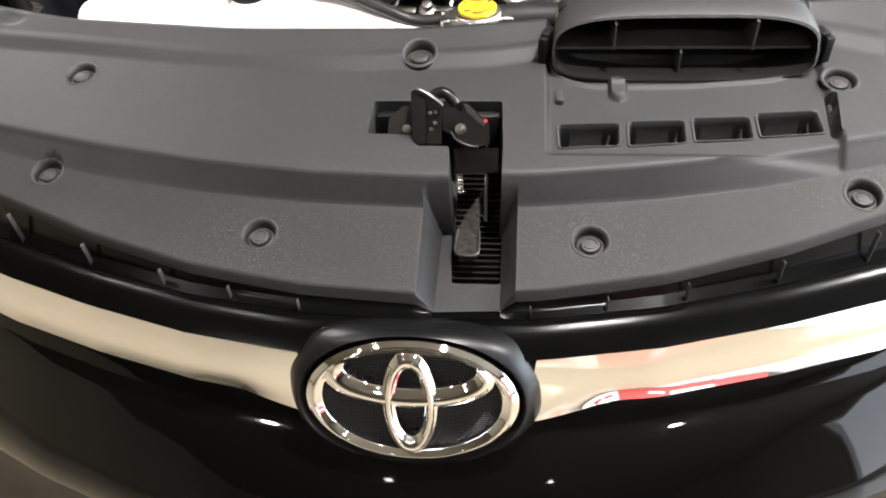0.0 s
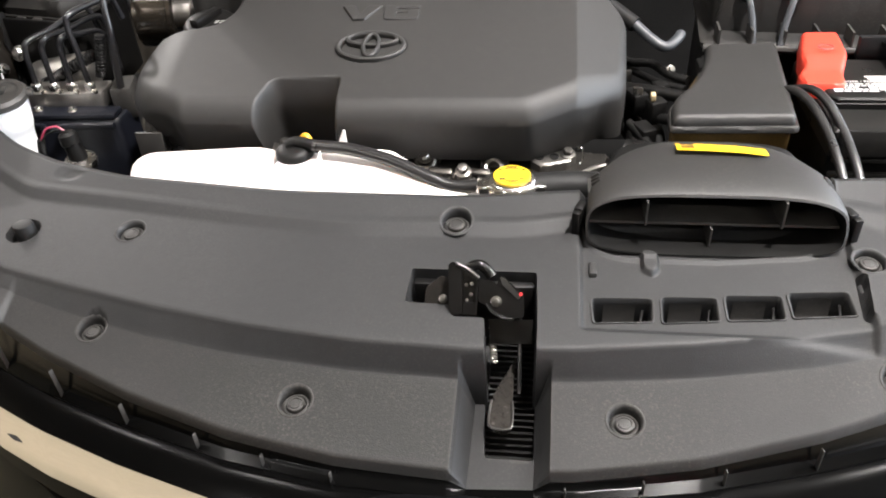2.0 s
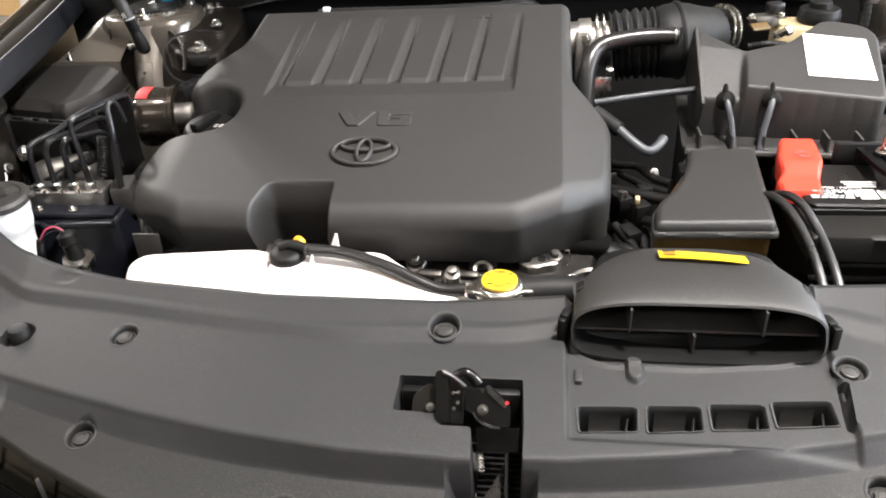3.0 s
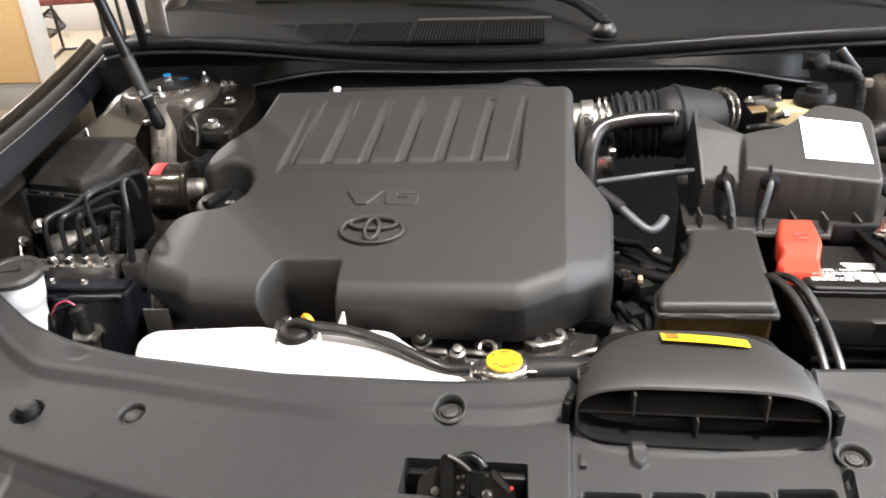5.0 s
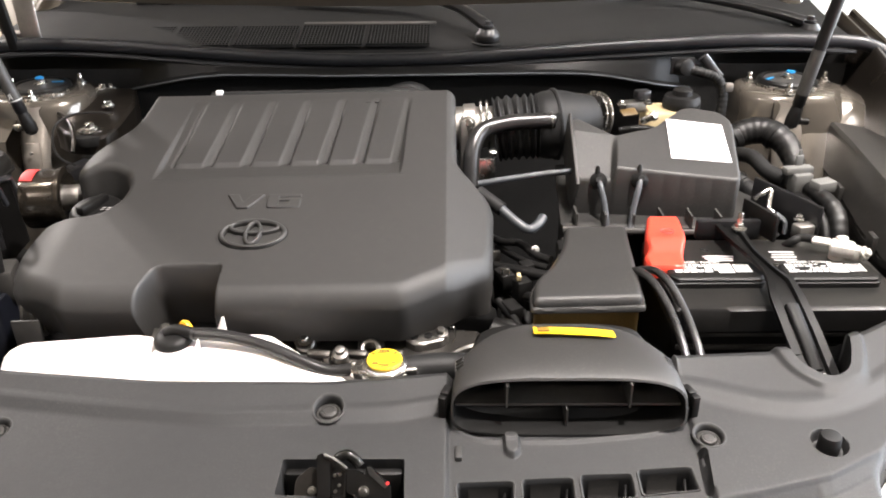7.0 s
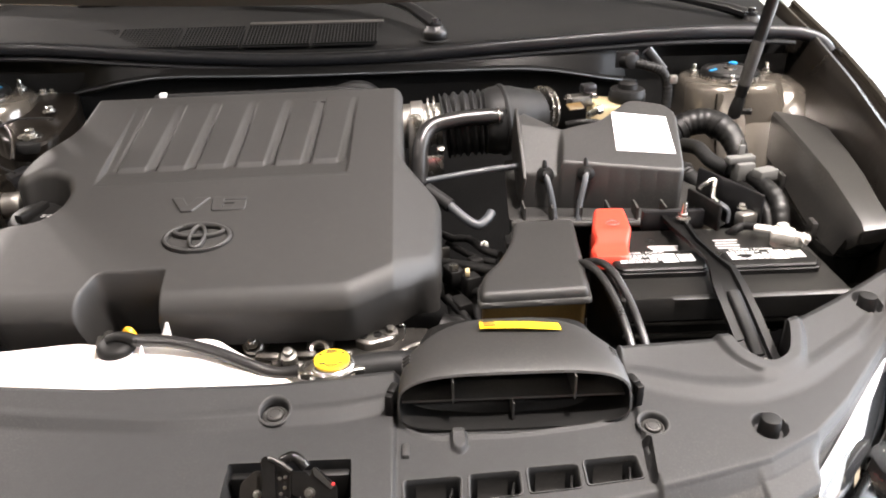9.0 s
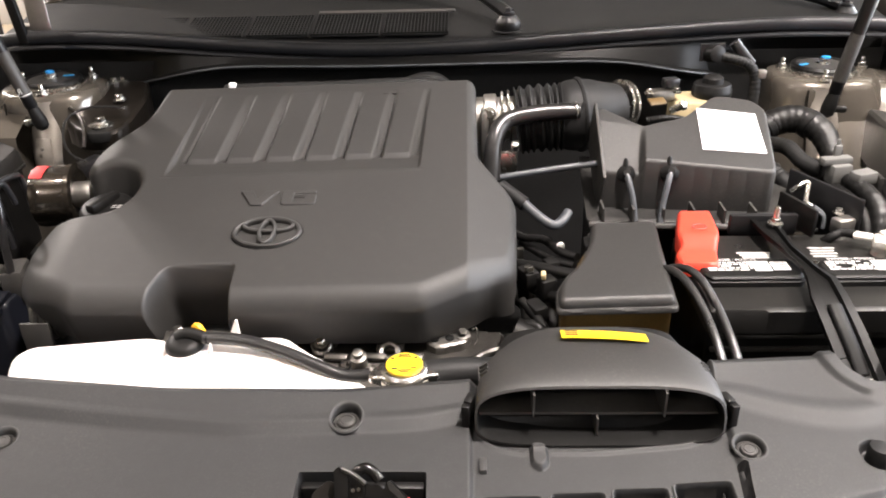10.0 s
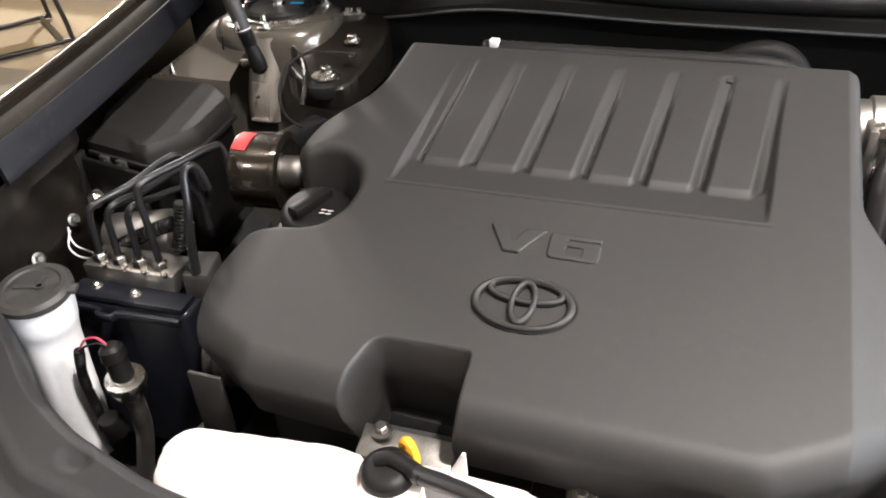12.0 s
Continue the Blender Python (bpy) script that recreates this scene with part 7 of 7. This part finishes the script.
# ---- battery ----
bt = thing("battery", "black car battery with warning labels and red terminal cover", "battery", (0.52, 0.93, 0.63))
link("case", shell(rounded([(0.384, 0.852), (0.664, 0.852), (0.664, 1.022), (0.384, 1.022)], 0.004), flat(0.806), quarter(0.002), 0.63, 0.006), DARK, bt, "black battery case")
link("top", shell(rounded([(0.379, 0.838), (0.668, 0.840), (0.668, 1.026), (0.379, 1.026)], 0.006), flat(0.838), quarter(0.003), 0.806, 0.004), shade("glossy_battery_plastic", (0.012, 0.0115, 0.011), 0.30, var=0.2, vscale=25, bump=0.15, bscale=500, dust=0.08, dscale=250), bt, "black battery lid")
for z, w in ((0.795, 0.10), (0.776, 0.25)):
    link("case_rib", rbox((0.524, 0.850, z), (0.27, 0.006, 0.006), 0.0015), BOX, bt)
for x in (0.4465, 0.5905):
    octo = [(x - 0.061, 0.902), (x - 0.052, 0.890), (x + 0.052, 0.890), (x + 0.061, 0.902), (x + 0.059, 0.928), (x + 0.051, 0.938), (x - 0.047, 0.938), (x - 0.060, 0.926)]
    c = link("vent_cover", shell(rounded(octo, 0.003, 3), flat(0.851), lambda d, x, y: 0.0022 * np.clip(1 - d / 0.0030, 0, 1), 0.8465, 0.0016), DARK, bt, "raised vent cover with white warning print", sharp=30)
    link("vent_base", shell(rounded([(a_ + 0.002 * math.copysign(1, a_ - x), b_ + 0.0015 * math.copysign(1, b_ - 0.914)) for a_, b_ in octo], 0.003, 3), flat(0.8455), quarter(0.001), 0.8375, 0.003), DARK, c)
    link("warning_words", moved(words("DANGER / POISON", 0.0068, 0.0002), Matrix.Translation((x - 0.018, 0.9325, 0.8514))), PRINT, c, "white warning words")
    rnd = random.Random(int(x * 1000))
    for r in range(5):
        u_ = -0.052
        while u_ < 0.000:
            w = rnd.uniform(0.003, 0.011)
            if rnd.random() < 0.86:
                link("print_bar", rbox((x + u_ + w / 2, 0.9262 - 0.0046 * r, 0.8514), (w, rnd.choice((0.0016, 0.0024, 0.0030)), 0.0004), 0), PRINT, c)
            u_ += w + 0.0016
    for k in range(2):
        link("print_field", rbox((x + 0.013 + 0.0225 * k, 0.9165, 0.8514), (0.0200, 0.0235 - 0.004 * k, 0.0004), 0), PRINT, c, "white warning panel")
        for r in range(4):
            link("print_bar", rbox((x + 0.013 + 0.0225 * k + rnd.uniform(-0.002, 0.002), 0.9235 - 0.0048 * r, 0.8519), (rnd.uniform(0.010, 0.016), 0.0016, 0.0004), 0), INK, c)
for k in range(4):
    link("print_bar", rbox((0.470, 0.974 - 0.0058 * k, 0.8384), (0.042 - 0.004 * k, 0.0030, 0.0004), 0), PRINT, bt)
    link("print_bar", rbox((0.560 - 0.001 * k, 0.986 - 0.0075 * k, 0.8384), (0.034 - 0.004 * (k % 2), 0.0026, 0.0004), 0), PRINT, bt)
red_out = rounded([(0.3625, 0.945), (0.3635, 0.916), (0.4090, 0.914), (0.4150, 0.950), (0.4270, 0.985), (0.4330, 1.050), (0.3890, 1.050), (0.3725, 0.985), (0.3735, 0.962)], 0.006)
link("positive_cover", shell(red_out, lambda x, y: 0.856 + 0.009 * smooth(0.945, 0.985, y), quarter(0.005), 0.838, 0.0025), RED, bt, "red positive terminal cover")
link("plus_ring", tube([(0.402 + 0.009 * math.cos(w), 0.990 + 0.007 * math.sin(w), 0.8695) for w in np.linspace(0, 6.283, 20, endpoint=False)], 0.0008, n=5, closed=True, smooth=False), REDMARK, bt)
ng = link("negative_terminal", lathe([(0.012, 0.0), (0.011, 0.016), (0.009, 0.018)], (0.628, 0.968, 0.838)), LEAD, bt, "lead post with a pale cast clamp")
link("clamp", join(rbox((0.631, 0.967, 0.853), (0.032, 0.030, 0.018), 0.006, rz=-25), rbox((0.645, 0.956, 0.850), (0.018, 0.018, 0.022), 0.005, rz=-50), rbox((0.634, 0.978, 0.858), (0.016, 0.012, 0.016), 0.004, rz=10), rbox((0.611, 0.986, 0.855), (0.024, 0.018, 0.005), 0.002, rz=-25)), LEAD, ng)
hexbolt(ng, (0.650, 0.946, 0.857), 0.007, (0.5, -0.6, 0.5), material=LEAD)
link("earth_cable", tube([(0.606, 0.995, 0.853), (0.592, 1.006, 0.850), (0.580, 1.004, 0.845), (0.572, 1.014, 0.83)], 0.006, n=10), RUBBER, ng, "black earth cable")

POWDER = shade("black_powder_coat", (0.0035, 0.0035, 0.0035), 0.45, var=0.2, vscale=40, spec=0.14)
hd = thing("battery_bracket", "black pressed steel battery clamp bar with bolts", "battery bracket", (0.52, 0.86, 0.79))


def hold_section(x, y, z, w):
    return [(x - w, y, z), (x - w * 0.55, y, z + 0.001), (x - w * 0.45, y, z - 0.004), (x + w * 0.45, y, z - 0.004), (x + w * 0.55, y, z + 0.001), (x + w, y, z), (x + w, y, z - 0.006), (x - w, y, z - 0.006)]


link("bar", loft([hold_section(*q) for q in ((0.524, 0.734, 0.797, 0.0200), (0.522, 0.752, 0.805, 0.0215), (0.513, 0.80, 0.838, 0.0215), (0.509, 0.838, 0.856, 0.0205), (0.511, 0.868, 0.862, 0.0165), (0.507, 0.895, 0.863, 0.0085), (0.499, 0.945, 0.863, 0.0085), (0.497, 0.990, 0.862, 0.0140), (0.497, 1.03, 0.86, 0.0160))]), POWDER, hd, "black pressed steel bar")
link("pressed_rib", tube([(0.5205, 0.758, 0.8065), (0.517, 0.780, 0.8225), (0.513, 0.803, 0.838), (0.5105, 0.828, 0.8505)], 0.0085, n=16, flat=0.45), POWDER, hd, "pressed rib")
hexbolt(hd, (0.5225, 0.744, 0.8005), 0.0085, name="bolt")
link("stud", lathe([(0.004, 0.0), (0.004, 0.034), (0.003, 0.036)], (0.507, 1.012, 0.85), n=10), STEEL, hd, "threaded stud")
hexbolt(hd, (0.507, 1.012, 0.862), 0.008, name="nut")
link("end_bracket", rbox((0.50, 1.035, 0.85), (0.09, 0.010, 0.03), 0.003), SATIN, hd)
link("side_bracket", rbox((0.545, 1.04, 0.862), (0.006, 0.07, 0.04), 0.002, rz=20), DARK, hd)

bh = thing("cable_pair", "two grey-black sleeved battery cables", "cable", (0.375, 0.85, 0.80), "battery cables")
for dx, dz in ((0.0, 0.0), (0.017, 0.002)):
    link("cable", tube([(0.338 + dx, 0.93, 0.842), (0.350 + dx, 0.905, 0.853 + dz), (0.362 + dx, 0.88, 0.850 + dz), (0.372 + dx, 0.845, 0.838), (0.378 + dx, 0.80, 0.820), (0.380 + dx, 0.765, 0.80), (0.378 + dx, 0.75, 0.78)], 0.0050, n=10), HOSE, bh)

# ---- fuse box, looms and headlamp on the right ----
fb = thing("fuse_box", "large black plastic fuse box with a sloping lid", "fuse box", (0.74, 1.1, 0.72))
def fuse_section(lb, crease, right, rb):
    """One rounded section of the lid: left foot, crease, right shoulder, right foot."""
    a, b, c, d = (Vector(q) for q in (lb, crease, right, rb))
    pts = [a, a.lerp(b, 0.5), a.lerp(b, 0.92), b.lerp(c, 0.06), b.lerp(c, 0.5), b.lerp(c, 0.92), c.lerp(d, 0.10), d]
    return [tuple(q) for q in pts] + [tuple((a + (d - a) * t) - Vector((0, 0, 0.004))) for t in (0.75, 0.25)]


LIDS = [((0.775, 1.405, 0.830), (0.782, 1.385, 0.880), (0.822, 1.345, 0.880), (0.836, 1.345, 0.830)), ((0.772, 1.398, 0.830), (0.778, 1.366, 0.900), (0.822, 1.325, 0.901), (0.840, 1.325, 0.830)),
        ((0.752, 1.268, 0.830), (0.763, 1.264, 0.901), (0.834, 1.272, 0.901), (0.846, 1.276, 0.830)), ((0.728, 1.162, 0.830), (0.747, 1.161, 0.900), (0.814, 1.170, 0.900), (0.836, 1.172, 0.830)),
        ((0.710, 1.072, 0.830), (0.733, 1.072, 0.899), (0.790, 1.075, 0.899), (0.812, 1.078, 0.830)), ((0.700, 0.990, 0.828), (0.715, 0.985, 0.897), (0.764, 0.990, 0.897), (0.788, 0.992, 0.828)),
        ((0.700, 0.955, 0.826), (0.702, 0.918, 0.893), (0.750, 0.928, 0.893), (0.775, 0.965, 0.826)), ((0.708, 0.966, 0.818), (0.700, 0.905, 0.886), (0.747, 0.915, 0.886), (0.765, 0.972, 0.818)), ((0.711, 0.970, 0.816), (0.704, 0.914, 0.862), (0.744, 0.922, 0.862), (0.761, 0.974, 0.816))]
link("lid", loft([fuse_section(*q) for q in LIDS]), LIDM, fb, "sloping grained lid", sharp=28)
FOOT = [(0.716, 0.978), (0.760, 0.980), (0.788, 1.08), (0.815, 1.17), (0.834, 1.27), (0.822, 1.33), (0.776, 1.39), (0.756, 1.268), (0.733, 1.162), (0.715, 1.072), (0.706, 0.995)]
link("body", shell(rounded(FOOT, 0.012), flat(0.815), quarter(0.002), 0.70, 0.006), DARK, fb)
link("rim", shell(rounded([(0.775 + (x - 0.775) * 1.10, 1.17 + (y - 1.17) * 1.04) for x, y in FOOT], 0.012), flat(0.826), quarter(0.002), 0.814, 0.006), BOX, fb)
for y, x in ((1.02, 0.699), (1.2, 0.732)):
    link("latch", rbox((x, y, 0.835), (0.008, 0.024, 0.026), 0.002, rz=-6), BOX, fb)
lm = thing("wiring_loom", "thick black taped loom with grey connectors", "wiring", (0.63, 1.15, 0.80), "wiring looms")
rnd = random.Random(7)
link("trunk", tube([(0.556, 1.285, 0.850), (0.574, 1.298, 0.882), (0.604, 1.308, 0.899), (0.638, 1.300, 0.905), (0.662, 1.270, 0.894), (0.668, 1.235, 0.872), (0.662, 1.20, 0.856)], [0.0215, 0.0215, 0.022, 0.0225, 0.022, 0.0195, 0.016, 0.014], n=20, per=16, wave=0.018, waves=17), TAPE, lm, "thick loom wound with black tape")
for a_, b_ in (((0.588, 1.303, 0.892), (0.604, 1.308, 0.899)), ((0.650, 1.288, 0.901), (0.662, 1.270, 0.894))):
    link("tape_band", lathe([(0.0215, -0.007), (0.0232, -0.005), (0.0232, 0.005), (0.0215, 0.007)], a_, tuple(q - p for p, q in zip(a_, b_)), n=24), DARK, lm, "wound tape band")
BRANCH = [(0.655, 1.17, 0.862), (0.665, 1.13, 0.862), (0.676, 1.09, 0.85), (0.674, 1.06, 0.82), (0.668, 1.04, 0.78)]
link("branch", tube(BRANCH, [0.010, 0.0125, 0.0135, 0.0135, 0.0135], n=14, per=14, wave=0.03, waves=12), TAPE, lm, "taped branch of the loom")
link("branch", tube([(x - 0.018, y - 0.004, z - 0.012) for x, y, z in BRANCH], 0.009, n=10, per=14, wave=0.06, waves=24), DARK, lm)
link("branch", tube([(0.56, 1.25, 0.85), (0.575, 1.21, 0.85), (0.60, 1.16, 0.83), (0.61, 1.10, 0.80)], 0.014, n=12, per=16, wave=0.06, waves=26), RUBBER, lm)
link("branch", tube([(0.585, 1.265, 0.878), (0.600, 1.235, 0.882), (0.612, 1.20, 0.872), (0.632, 1.175, 0.868)], 0.012, n=12, per=12, wave=0.04, waves=16), RUBBER, lm)
for p, s, r in (((0.643, 1.165, 0.888), (0.046, 0.016, 0.012), 10), ((0.648, 1.16, 0.870), (0.030, 0.022, 0.03), 10), ((0.672, 1.135, 0.874), (0.034, 0.022, 0.018), 20)):
    link("connector", rbox(p, s, 0.003, rz=r), GREYP, lm, "grey plug connector")
link("clip", join(rbox((0.645, 1.170, 0.899), (0.012, 0.005, 0.022), 0.002, rz=10), rbox((0.645, 1.172, 0.912), (0.005, 0.004, 0.014), 0.0015, rz=10)), GREYP, lm)
link("link_strap", tube([(0.565, 1.115, 0.862), (0.572, 1.110, 0.872), (0.585, 1.112, 0.876), (0.580, 1.095, 0.855), (0.590, 1.09, 0.848)], 0.0035, n=8), STEEL, lm, "bright earth strap")
link("blue_strap", tube([(0.575, 1.06, 0.862), (0.588, 1.055, 0.852), (0.588, 1.05, 0.835)], 0.008, n=10, flat=0.4), PIPE, lm)
link("battery_tray_plate", rbox((0.605, 1.10, 0.845), (0.006, 0.13, 0.07), 0.003, rz=25), SATIN, lm)
link("zinc_bracket", rbox((0.612, 1.045, 0.842), (0.028, 0.02, 0.022), 0.004, rz=20), ALLOY, lm)
hexbolt(lm, (0.608, 1.055, 0.856), 0.006)

hdl = thing("headlamp", "clear headlamp glass with bright inner reflector", "headlamp", (0.62, 0.66, 0.60), "headlamps")
for s in (1, -1):
    if s < 0:
        hdl = thing("headlamp", "clear headlamp glass with bright inner reflector", "headlamp", (-0.62, 0.66, 0.60), "headlamps")
    rows, refl = [], []
    for v in np.linspace(0, 1, 9):
        rows.append([(s * (0.508 + 0.25 * u + 0.012 * v), 0.583 + 0.31 * u - 0.035 * v - 0.02 * math.sin(u * 3.1), 0.760 + 0.05 * u - 0.16 * v * v - 0.02 * v) for u in np.linspace(0, 1, 15)])
        refl.append([(s * (0.523 + 0.225 * u), 0.635 + 0.27 * u + 0.02 * v, 0.752 + 0.04 * u - 0.14 * v) for u in np.linspace(0, 1, 15)])
    g = link("lens", strip(rows), GLASS, hdl, "clear plastic lens")
    g.visible_shadow = False
    link("reflector", strip(refl), CHROME, hdl, "bright reflector")
    link("rim", tube([(s * (0.508 + 0.25 * u), 0.583 + 0.31 * u - 0.02 * math.sin(u * 3.1), 0.763 + 0.05 * u) for u in np.linspace(0, 1, 9)], 0.006, n=8, per=4), WHITEP, hdl, "pale lens edge")
    # black strip added for the dark of the open gap beside the lamp
    link("gap_panel", strip([[(s * (xo + 0.25 * u), yo + 0.31 * u - 0.02 * math.sin(u * 3.1), zo + 0.05 * u) for u in np.linspace(0, 1, 15)] for xo, yo, zo in ((0.468, 0.628, 0.742), (0.486, 0.606, 0.752), (0.504, 0.586, 0.760))]), DARK, hdl, "black strip put in for the shaded gap between cover and lamp")
    link("gasket", tube([(s * (0.499 + 0.25 * u), 0.590 + 0.31 * u - 0.02 * math.sin(u * 3.1), 0.764 + 0.05 * u) for u in np.linspace(0, 1, 9)], 0.0055, n=8, per=4), RUBBER, hdl, "black rubber gasket")
    link("bulb_shroud", lathe([(0.03, 0.0), (0.034, 0.03), (0.03, 0.05)], (s * 0.66, 0.70, 0.69), (s * 0.3, -1, 0.2)), CHROME, hdl)
    link("lamp_bracket", strip([[(s * (0.503 + 0.22 * u), 0.60 + 0.25 * u, 0.70) for u in (0, 0.5, 1)], [(s * (0.480 + 0.22 * u), 0.62 + 0.26 * u, 0.69) for u in (0, 0.5, 1)]]), DARK, hdl)
